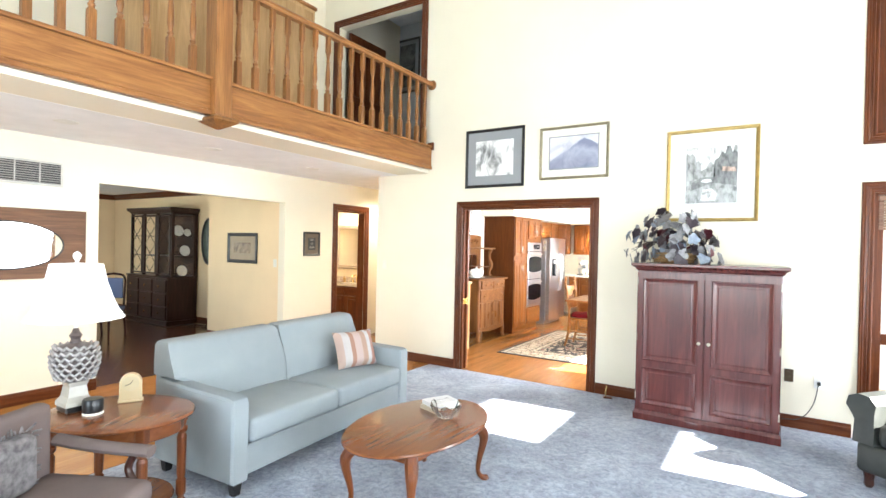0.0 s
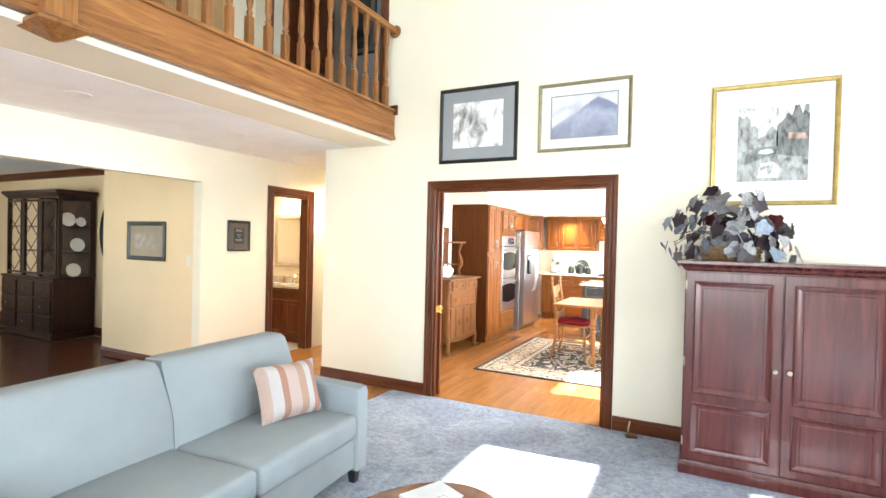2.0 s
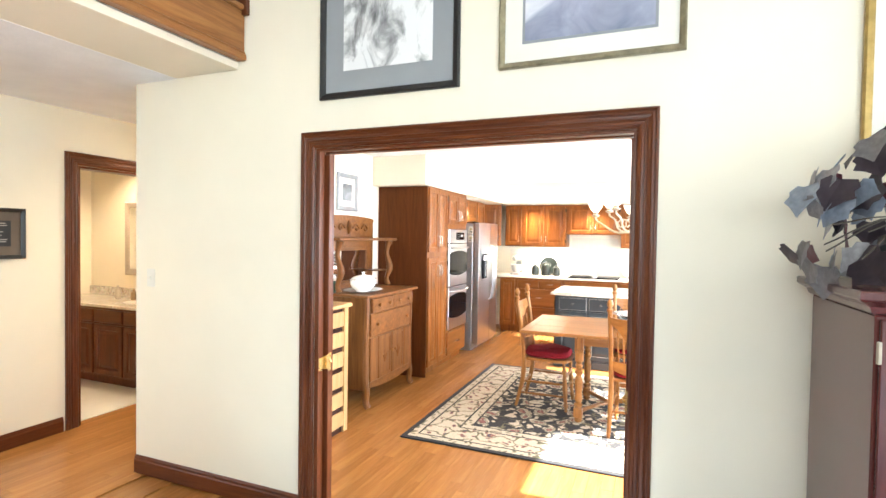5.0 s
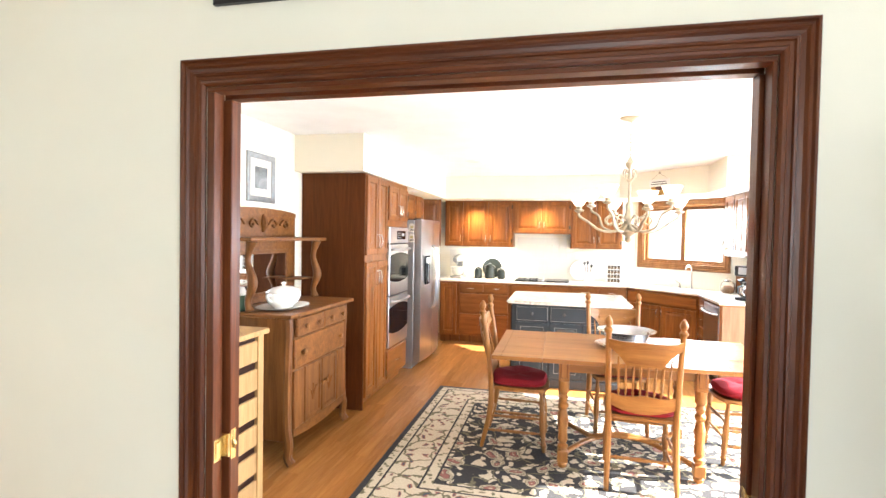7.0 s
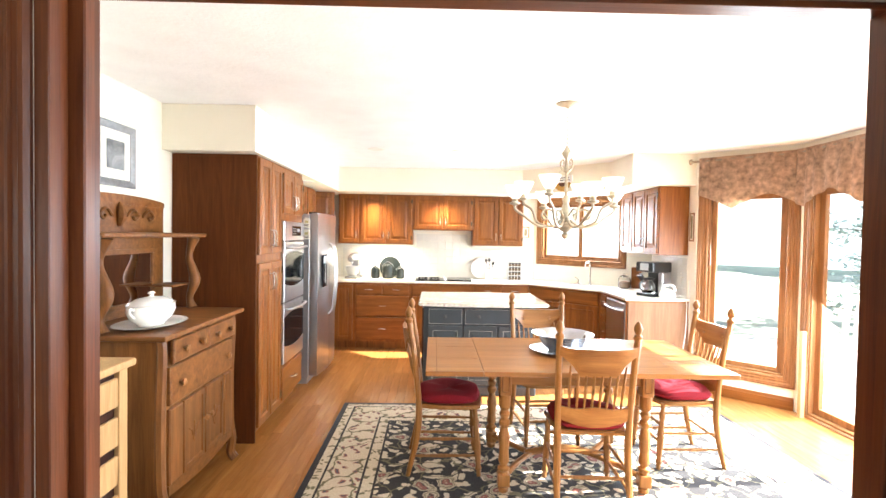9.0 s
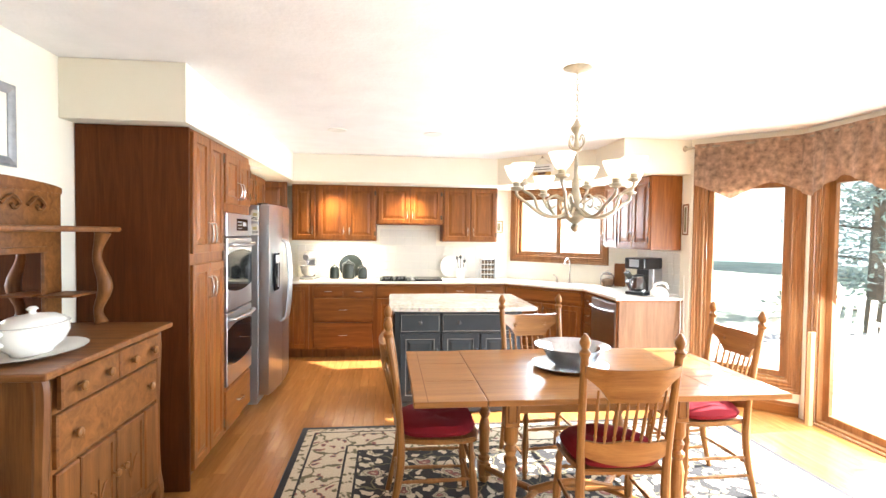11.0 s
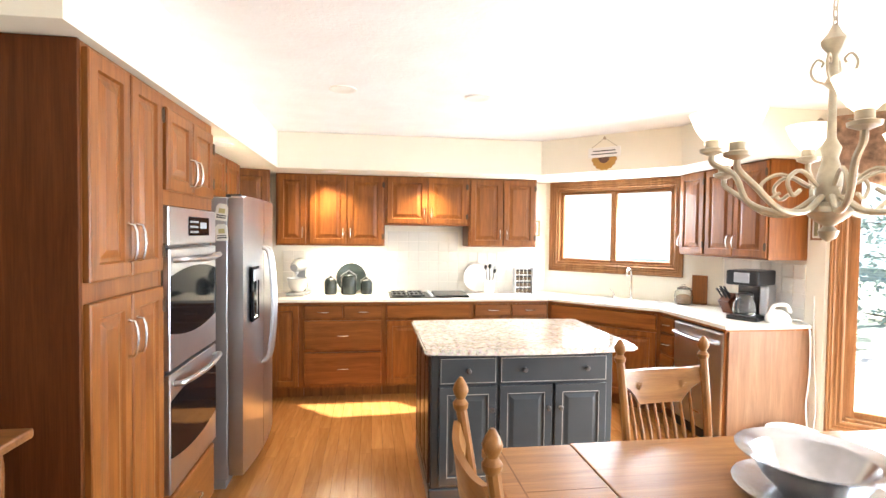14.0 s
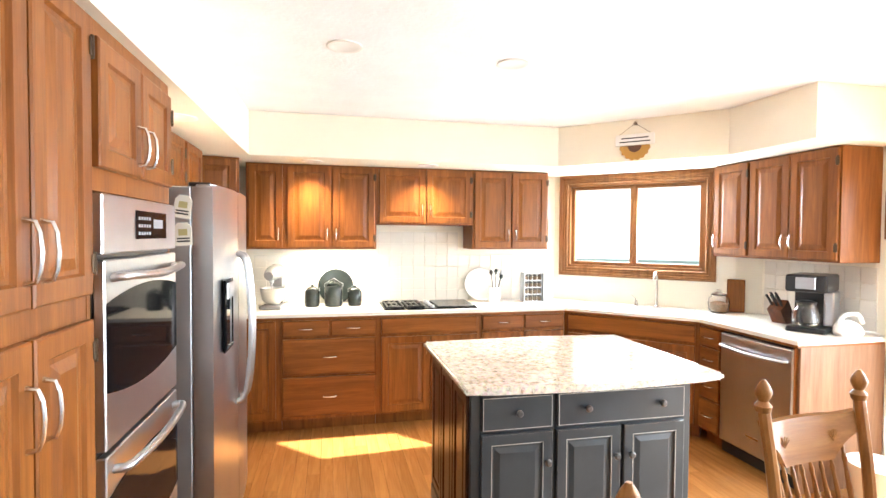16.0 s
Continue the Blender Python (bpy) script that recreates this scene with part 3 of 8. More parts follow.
def base_unit(m, w, depth, fronts, label, top=0.895):
    t = thing("base_cabinet", label, "cabinet", m, "kitchen base cabinets")
    cab_body(t, w, depth, 0, top)
    for f in fronts:
        if f[0] == "door":
            _, x, z, ww, h, side = f
            cab_door(t, x, z, ww, h, None if side == 0 else ((ww - 0.03 if side > 0 else 0.03), h - 0.09))
        else:
            _, x, z, ww, h, k = f
            cab_drawer(t, x, z, ww, h, k)
    return t


def upper_unit(m, w, depth, z0, z1, doors, label):
    t = thing("wall_cabinet", label, "cabinet", m, "kitchen wall cabinets")
    cab_body(t, w, depth, z0, z1, None, False)
    for x, ww, side in doors:
        h = z1 - z0 - 0.03
        cab_door(t, x, z0 + 0.015, ww, h, ((ww - 0.03 if side > 0 else 0.03), 0.11), hinges=(0.0 if side > 0 else ww))
    return t


YF = 11.54
D = YB - YF - 0.004
base_unit(pose(-3.46, YF, 0), 0.30, D, [("door", 0.02, 0.12, 0.24, 0.76, 0)], "cherry stained oak base cabinet with one panelled door")
base_unit(pose(-3.16, YF, 0), 0.735, D, [("drawer", 0.01, 0.755, 0.35, 0.125, 1), ("drawer", 0.375, 0.755, 0.35, 0.125, 1), ("drawer", 0.01, 0.455, 0.715, 0.28, 1), ("drawer", 0.01, 0.13, 0.715, 0.305, 1)], "cherry stained oak base cabinet with four drawers")
base_unit(pose(-2.425, YF, 0), 0.88, D, [("drawer", 0.04, 0.755, 0.80, 0.125, 0), ("door", 0.04, 0.12, 0.395, 0.61, 1), ("door", 0.445, 0.12, 0.395, 0.61, -1)], "cherry stained oak base cabinet under the cooktop")
base_unit(pose(-1.545, YF, 0), 0.755, D, [("drawer", 0.01, 0.765, 0.36, 0.115, 1), ("drawer", 0.385, 0.765, 0.36, 0.115, 1), ("door", 0.01, 0.12, 0.36, 0.62, 1), ("door", 0.385, 0.12, 0.36, 0.62, -1)], "cherry stained oak base cabinet with two drawers above doors")
# diagonal sink cabinet: its front runs from the back row to the right row
sa, sb = Vector((-0.79, YF, 0)), Vector((-0.03, YF - 0.76, 0))
sl = (sb - sa).length
base_unit(pose(sa.x, sa.y, 0, 0, 0, -45), sl, 0.46, [("drawer", 0.04, 0.745, sl - 0.08, 0.135, 0), ("door", 0.04, 0.12, sl / 2 - 0.045, 0.60, 1), ("door", sl / 2 + 0.005, 0.12, sl / 2 - 0.045, 0.60, -1)], "cherry stained oak diagonal sink cabinet")
XF = -0.03
base_unit(pose(XF, 10.78, 0, 0, 0, -90), 0.215, XR - XF - 0.004, [("drawer", 0.01, 0.745, 0.195, 0.135, 1), ("drawer", 0.01, 0.565, 0.195, 0.165, 1), ("drawer", 0.01, 0.355, 0.195, 0.195, 1), ("drawer", 0.01, 0.12, 0.195, 0.22, 1)], "narrow cherry stained oak cabinet with a stack of drawers")
endp = thing("cabinet_end", "pinkish oak end panel closing the base cabinets", "panel", pose(XF, 9.94, 0))
bm = B()
box(bm, 0, XR - XF - 0.004, 0, 0.022, 0, 0.895, 0.003)
part("panel", bm, TANPANEL, endp)
bm = B()
box(bm, -0.018, 0.03, 0.023, 0.034, 0.1, 0.895, 0.002)
part("stile", bm, CAB_Z, endp)

# dishwasher
dw = thing("dishwasher", "stainless steel dishwasher built in between cabinets", "dishwasher", pose(XF, 10.56, 0, 0, 0, -90))
bm = B()
box(bm, 0.004, 0.596, 0.01, 0.56, 0.02, 0.888)
part("tub", bm, BLACK, dw)
bm = B()
front(bm, 0.584, 0.765, [(0, 0), (0, 0.018), (0.008, 0.026), (0.02, 0.027)], 0.008, 0.11)
dd = part("door", bm, STEEL, dw, "brushed steel door")
bm = B()
tube(bm, curve_pts([(0.05, -0.022, 0.80), (0.06, -0.062, 0.795), (0.30, -0.072, 0.785), (0.54, -0.062, 0.795), (0.55, -0.022, 0.80)], 5), 0.013, 10, 0.8)
part("handle", bm, STEEL, dd, "curved steel handle bar", smooth=True)
bm = B()
box(bm, 0.245, 0.355, -0.0285, -0.0265, 0.215, 0.232, 0.0005)
part("badge", bm, CHROME, dd)
bm = B()
box(bm, 0.01, 0.59, 0.05, 0.07, 0.0, 0.1)
part("kick_plate", bm, BLACK, dw)

# worktop, one piece with a diagonal, and its wooden edge
edge = [(-3.90, 11.50), (-0.805, 11.50), (-0.065, 10.76), (-0.065, 9.925), (XR - 0.003, 9.925), (XR - 0.003, 10.885), (-0.623, YB - 0.003), (-3.90, YB - 0.003)]
wt = thing("worktop", "white laminate worktop with a wooden edge on the base cabinets", "worktop")
bm = B()
prism(bm, edge, 0.912, 0.937)
bmesh.ops.bevel(bm, geom=[e for e in bm.edges if abs(e.verts[0].co.z - e.verts[1].co.z) < 1e-5 and e.verts[0].co.z > 0.93], offset=0.005, segments=2, affect="EDGES")
part("top", bm, LAMIN, wt)
bm = B()
prism(bm, [(-3.90, 11.505), (-0.803, 11.505), (-0.06, 10.762), (-0.06, 9.93), (XR - 0.004, 9.93), (XR - 0.004, 10.88), (-0.62, YB - 0.004), (-3.90, YB - 0.004)], 0.8955, 0.912)
part("wooden_edge", bm, CAB_X, wt, "cherry stained wooden edge")

YU = 11.80
DU = YB - YU - 0.002
UZ0, UZ1 = 1.432, SB - 0.002
upper_unit(pose(-3.455, YU, 0), 0.305, DU, UZ0, UZ1, [(0.02, 0.265, 1)], "cherry stained oak wall cabinet with one panelled door")
upper_unit(pose(-3.15, YU, 0), 0.745, DU, UZ0, UZ1, [(0.015, 0.352, 1), (0.378, 0.352, -1)], "cherry stained oak wall cabinet with two panelled doors")
upper_unit(pose(-2.405, YU, 0), 0.85, DU, 1.642, UZ1, [(0.02, 0.40, 1), (0.43, 0.40, -1)], "short cherry stained oak wall cabinet over the cooktop")
upper_unit(pose(-1.555, YU, 0), 0.715, DU, UZ0, UZ1, [(0.015, 0.337, 1), (0.363, 0.337, -1)], "cherry stained oak wall cabinet with two panelled doors")
upper_unit(pose(0.30, 11.05, 0, 0, 0, -90), 0.36, XR - 0.302, 1.40, UZ1, [(0.012, 0.335, -1)], "cherry stained oak wall cabinet with one panelled door")
upper_unit(pose(0.30, 10.69, 0, 0, 0, -90), 0.70, XR - 0.302, 1.40, UZ1, [(0.012, 0.335, 1), (0.353, 0.335, -1)], "cherry stained oak wall cabinet with two panelled doors")
# above the refrigerator, set back, and the corner
upper_unit(pose(-3.66, 9.64, 0, 0, 0, 90), 1.15, 0.355, 1.80, UZ1, [(0.01, 0.56, 1), (0.58, 0.56, -1)], "low cherry stained oak wall cabinet above the refrigerator")
upper_unit(pose(-3.66, 10.80, 0, 0, 0, 90), 0.42, 0.355, UZ0, UZ1, [(0.02, 0.38, 1)], "cherry stained oak wall cabinet beside the refrigerator")
upper_unit(pose(-3.90, 11.45, 0, 0, 0, 14), 0.45, 0.30, UZ0, UZ1, [(0.02, 0.41, 1)], "cherry stained oak corner wall cabinet")

# pantry and oven cabinet
XT = -3.405
DT = XT - XL - 0.004
pan = thing("pantry_cabinet", "tall cherry stained oak pantry cabinet with four panelled doors", "cabinet", pose(XT, 8.35, 0, 0, 0, 90))
bm = B()
box(bm, 0.018, 0.58, 0.001, DT, 0.1, UZ1, 0.002)
box(bm, 0.02, 0.58, 0.07, DT, 0, 0.1)
part("body", bm, CAB_Z, pan)
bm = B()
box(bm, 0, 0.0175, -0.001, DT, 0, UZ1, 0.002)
part("side_panel", bm, PANTRY, pan, "brown oak side panel with shade in its colour")
for x, side in ((0.024, 1), (0.304, -1)):
    for z, h, hz in ((0.11, 1.225, 1.07), (1.40, 0.715, 0.12)):
        cab_door(pan, x, z, 0.270, h, ((0.270 - 0.028) if side > 0 else 0.028, hz), length=0.13, hinges=0.0 if side > 0 else 0.270)
ovc = thing("oven_cabinet", "tall cherry stained oak cabinet round the double oven", "cabinet", pose(XT, 8.932, 0, 0, 0, 90) @ Matrix.Diagonal((1.06, 1, 1, 1)))
bm = B()
box(bm, 0, 0.66, 0.001, DT, 1.672, UZ1, 0.002)
box(bm, 0, 0.66, 0.001, DT, 0.1, 0.422, 0.002)
box(bm, 0, 0.02, 0.001, DT, 0.422, 1.672)
box(bm, 0.64, 0.66, 0.001, DT, 0.422, 1.672)
box(bm, 0.0, 0.66, 0.07, DT, 0, 0.1)
part("body", bm, CAB_Z, ovc)
for x, side in ((0.035, 1), (0.335, -1)):
    cab_door(ovc, x, 1.735, 0.29, 0.345, (0.26 if side > 0 else 0.03, 0.10), length=0.12, hinges=0.0 if side > 0 else 0.29)
cab_drawer(ovc, 0.03, 0.12, 0.60, 0.28)

oven = thing("double_oven", "stainless steel double wall oven with black glass doors", "oven", pose(XT, 8.958, 0, 0, 0, 90) @ Matrix.Diagonal((1.06, 1, 1, 1)))
bm = B()
box(bm, 0, 0.61, 0, 0.5, 0.425, 1.668)
part("housing", bm, BLACK, oven)
bm = B()
box(bm, 0, 0.61, -0.028, -0.001, 1.50, 1.666, 0.004)
cp = part("control_panel", bm, STEEL, oven)
bm = B()
box(bm, 0.22, 0.50, -0.030, -0.0285, 1.54, 1.63, 0.0005)
part("display", bm, BLKGLASS, cp, "black glass display")
bm = B()
for i in range(5):
    for j in range(3):
        box(bm, 0.24 + i * 0.022, 0.254 + i * 0.022, -0.0308, -0.0301, 1.553 + j * 0.024, 1.563 + j * 0.024)
box(bm, 0.37, 0.46, -0.0308, -0.0301, 1.575, 1.605)
part("buttons", bm, plain("grey_print", (0.3, 0.32, 0.34), 0.5), cp)
for z0 in (0.43, 0.965):
    h = 0.52
    bm = B()
    box(bm, 0.004, 0.606, -0.030, -0.001, z0, z0 + h, 0.004)
    dr = part("door", bm, STEEL, oven, "steel oven door with a bowed black window")
    bm = B()
    lo = [(0.010 + 0.590 * i / 12, z0 + 0.125 + 0.035 * (2 * i / 12 - 1) ** 2) for i in range(13)]
    hi = [(0.600 - 0.590 * i / 12, z0 + h - 0.085 - 0.032 * (2 * i / 12 - 1) ** 2) for i in range(13)]
    loft(bm, [[(x, y, z) for x, z in lo + hi] for y in (-0.0295, -0.0325)])
    part("window", bm, BLKGLASS, dr, "black glass window")
    bm = B()
    tube(bm, curve_pts([(0.05, -0.028, z0 + h - 0.05), (0.07, -0.07, z0 + h - 0.045), (0.305, -0.08, z0 + h - 0.055), (0.54, -0.07, z0 + h - 0.045), (0.56, -0.028, z0 + h - 0.05)], 5), 0.013, 10)
    part("handle", bm, STEEL, dr, "steel bar handle", smooth=True)

# refrigerator
fr = thing("refrigerator", "stainless steel side-by-side refrigerator with bowed doors", "refrigerator", pose(-3.37, 9.86, 0, 0, 0, 90))
bm = B()
box(bm, 0, 0.91, 0.012, 0.62, 0.06, 1.765, 0.006)
box(bm, 0.02, 0.89, 0.03, 0.60, 0.0, 0.06)
part("body", bm, plain("grey_steel_side", (0.42, 0.43, 0.445), 0.38, 0.8, var=0.05), fr, "grey steel sides")
for x0, x1 in ((0.0, 0.415), (0.425, 0.91)):
    bm = B()
    n = 8
    xs = [x0 + (x1 - x0) * i / n for i in range(n + 1)]
    arc = [(x, -0.075 - 0.035 * (1 - ((x - 0.455) / 0.455) ** 2)) for x in xs]
    prism(bm, [(x0, 0.008), *arc, (x1, 0.008)], 0.09, 1.775)
    bmesh.ops.bevel(bm, geom=[e for e in bm.edges if e.verts[0].co.z > 1.7 and e.verts[1].co.z > 1.7], offset=0.012, segments=3, affect="EDGES")
    dr = part("door", bm, STEEL, fr, "bowed steel door", smooth=True)
    hx = 0.375 if x0 == 0 else 0.465
    bm = B()
    tube(bm, curve_pts([(hx, -0.105, 0.68), (hx, -0.155, 0.74), (hx, -0.180, 1.06), (hx, -0.155, 1.40), (hx, -0.105, 1.46)], 6), 0.014, 10)
    part("handle", bm, STEEL, dr, "long bowed steel handle", smooth=True)
    if x0 == 0:
        bm = B()
        front(bm, 0.19, 0.34, [(0, 0.098), (0, 0.106), (0.012, 0.110), (0.018, 0.108), (0.024, 0.102)], 0.10, 1.0)
        dp = part("dispenser", bm, BLKGLASS, dr, "black water and ice dispenser")
        bm = B()
        box(bm, 0.115, 0.275, -0.116, -0.108, 1.25, 1.325, 0.003)
        part("panel", bm, STEEL, dp)
bm = B()
box(bm, 0.02, 0.05, -0.06, 0.03, 1.766, 1.785, 0.004)
part("hinge_cover", bm, BLACK, fr)
CARD = plain("white_card", (0.75, 0.73, 0.65), 0.6)
for k, (y, z, a) in enumerate(((0.045, 1.675, 8), (0.045, 1.555, -3))):
    bm = B()
    prism(bm, [(-0.035, -0.05), (0.035, -0.05), (0.035, 0.03), (0.02, 0.05), (-0.02, 0.05), (-0.035, 0.03)], 0, 0.004)
    tag = part("paper_magnet", bm, CARD, None, "", Matrix.Translation((-3.37 - y, 9.860, z)) @ pose(0, 0, 0, 90, a, 0))
    tagged(tag, "small white house-shaped paper magnet on the refrigerator side", "magnet", "refrigerator magnets")
    bm = B()
    box(bm, -0.018, 0.018, -0.006, 0.022, 0.004, 0.0052)
    part("picture", bm, plain("yellow_print_%d" % k, (0.50, 0.44, 0.20), 0.6), tag, "yellow and black print")
    bm = B()
    box(bm, -0.026, 0.026, -0.035, -0.028, 0.004, 0.005)
    box(bm, -0.026, 0.026, -0.022, -0.016, 0.004, 0.005)
    part("lines", bm, BLACK, tag)

# island
isl = thing("kitchen_island", "slate blue painted island cabinet with worn edges", "island", pose(-2.19, 9.56, 0))
WORN = plain("bare_worn_edge", (0.46, 0.45, 0.42), 0.55, var=0.2)
IW, ID = 1.10, 0.80
bm = B()
box(bm, 0, IW, 0.001, ID, 0.09, 0.884, 0.003)
box(bm, -0.012, IW + 0.012, -0.012, ID + 0.012, 0.0, 0.09, 0.008)
part("body", bm, SLATE, isl)
DIS = [(0, 0), (0, 0.016), (0.004, 0.020), (0.045, 0.020), (0.052, 0.010), (0.062, 0.010), (0.085, 0.018), (0.09, 0.018)]


def worn_line(parent, w, h, inset, d):
    """The bare line where paint has rubbed off a moulding."""
    bm = B()
    t = 0.0028
    for x0, x1, z0, z1 in ((inset, w - inset, inset, inset + t), (inset, w - inset, h - inset - t, h - inset), (inset, inset + t, inset, h - inset), (w - inset - t, w - inset, inset, h - inset)):
        box(bm, x0, x1, -d - 0.0012, -d + 0.002, z0, z1)
    return part("worn_edge", bm, WORN, parent, "paint rubbed down to bare wood")


for x, w, ks in ((0.045, 0.335, (0.5,)), (0.40, 0.655, (0.22, 0.8))):
    bm = B()
    front(bm, w, 0.155, SLAB)
    dr = part("drawer", bm, SLATE, isl, "", pose(x, 0, 0.70))
    worn_line(dr, w, 0.155, 0.006, 0.0205)
    for k in ks:
        round_knob(dr, w * k, 0.08, plain("pewter_knob", (0.12, 0.12, 0.12), 0.35, 0.7))
for x, w, kx in ((0.045, 0.335, 0.305), (0.40, 0.318, 0.29), (0.735, 0.32, 0.03)):
    bm = B()
    front(bm, w, 0.575, DIS)
    dr = part("door", bm, SLATE, isl, "", pose(x, 0, 0.11))
    worn_line(dr, w, 0.575, 0.046, 0.0195)
    worn_line(dr, w, 0.575, 0.003, 0.018)
    round_knob(dr, kx, 0.44, bpy.data.materials["pewter_knob"])
ISIDE = wood("dark_brown_stained_side", (0.035, 0.014, 0.007), (0.09, 0.036, 0.016), "z", 0.3)
for k in range(3):
    bm = B()
    front(bm, 0.245, 0.74, [(0, 0), (0, 0.012), (0.004, 0.015), (0.035, 0.015), (0.042, 0.007), (0.05, 0.007), (0.07, 0.013)])
    part("side_panel", bm, ISIDE, isl, "dark brown framed side panel", pose(0, ID - 0.02 - k * 0.257, 0.115, 0, 0, -90))
ga, n = [], 10
for i in range(n + 1):
    u = i / n
    ga.append((-0.05 + (IW + 0.165) * u, -0.08 - 0.04 * math.sin(math.pi * u)))
gt = thing("island_worktop", "polished speckled cream granite slab on the island", "worktop", pose(-2.19, 9.56, 0.884))
bm = B()
prism(bm, [*ga, (IW + 0.115, ID + 0.06), (IW * 0.6, ID + 0.09), (-0.05, ID + 0.06)], 0.001, 0.036)
bmesh.ops.bevel(bm, geom=[e for e in bm.edges if abs(e.verts[0].co.z - e.verts[1].co.z) < 1e-5], offset=0.010, segments=3, affect="EDGES")
part("slab", bm, GRANITE, gt, smooth=True)

# ---- dining table, chairs, rug ----


def bead_profile(r, z0, z1, kinds):
    """A turned leg: (share of height, share of radius) pairs."""
    return [(r * b, z0 + (z1 - z0) * a) for a, b in kinds]


TURN = [(0, 0.45), (0.03, 0.7), (0.06, 0.95), (0.10, 0.75), (0.12, 1.0), (0.15, 1.0), (0.17, 0.6), (0.22, 0.95), (0.34, 0.8), (0.5, 1.0), (0.62, 0.62), (0.66, 0.95), (0.69, 0.95), (0.72, 0.6), (0.78, 0.9), (0.82, 0.6), (0.86, 1.0), (1.0, 1.0)]
TX, TY, TZ = -1.225, 7.98, 0.012
tab = thing("dining_table", "golden oak draw-leaf table with turned legs on a rug", "table", pose(TX, TY, TZ))
bm = B()
box(bm, -0.575, 0.575, -0.497, 0.497, 0.750, 0.778, 0.004, 2)
part("tabletop", bm, GOLDOAK_X, tab)
for s in (-1, 1):
    bm = B()
    box(bm, s * 0.5762, s * 0.911, -0.492, 0.492, 0.748, 0.776, 0.004, 2)
    lf = part("leaf", bm, GOLDOAK_X, tab, "pulled-out draw leaf with a batten end")
    bm = B()
    box(bm, s * 0.845, s * 0.8485, -0.490, 0.490, 0.7755, 0.7768)
    for k in (-0.17, 0.17):
        box(bm, s * 0.583, s * 0.842, k - 0.001, k + 0.001, 0.7755, 0.7766)
    part("joint", bm, ANTIQ_X, lf)
for s in (-1, 1):
    bm = B()
    box(bm, -0.43, 0.43, s * 0.33 - 0.011, s * 0.33 + 0.011, 0.66, 0.749, 0.002)
    part("apron", bm, GOLDOAK_X, tab)
    bm = B()
    box(bm, s * 0.43 - 0.011, s * 0.43 + 0.011, -0.33, 0.33, 0.66, 0.747, 0.002)
    part("apron", bm, GOLDOAK_X, tab)
    for t in (-1, 1):
        bm = B()
        lathe(bm, bead_profile(0.036, 0.08, 0.60, TURN), s * 0.43, t * 0.33, 14)
        box(bm, s * 0.43 - 0.036, s * 0.43 + 0.036, t * 0.33 - 0.036, t * 0.33 + 0.036, 0.60, 0.749, 0.004)
        box(bm, s * 0.43 - 0.036, s * 0.43 + 0.036, t * 0.33 - 0.036, t * 0.33 + 0.036, 0.045, 0.12, 0.004)
        lathe(bm, [(0.02, 0), (0.03, 0.01), (0.033, 0.03), (0.024, 0.046)], s * 0.43, t * 0.33, 12)
        lg = part("leg", bm, GOLDOAK_Z, tab)
        bm = B()
        arch = [(-0.02, 0.625), (0.02, 0.625), (0.02, 0.715), (0.014, 0.728), (0, 0.734), (-0.014, 0.728), (-0.02, 0.715)]
        tube(bm, [(s * 0.43 + x, t * 0.367, z) for x, z in arch + arch[:1]], 0.0035, 5)
        part("moulding", bm, ANTIQ_X, lg, "arched moulding on the leg block")
        bm = B()
        tube(bm, curve_pts([(s * 0.42, t * 0.31, 0.09), (s * 0.31, t * 0.14, 0.10), (s * 0.20, 0.0, 0.10)], 5), 0.022, 8, 0.8)
        part("brace", bm, GOLDOAK_X, tab)
bm = B()
tube(bm, curve_pts([(-0.24, 0, 0.10), (0, 0, 0.14), (0.24, 0, 0.10)], 6), 0.026, 8, 0.9)
part("stretcher", bm, GOLDOAK_X, tab)


def spindle(bm, p, q, r):
    p, q = Vector(p), Vector(q)
    k = [(0, 0.7), (0.08, 0.8), (0.12, 1.2), (0.16, 0.8), (0.45, 1.25), (0.75, 0.8), (0.82, 1.15), (0.88, 0.75), (1, 0.7)]
    tube(bm, [p.lerp(q, a) for a, _ in k], [r * b for _, b in k], 7)


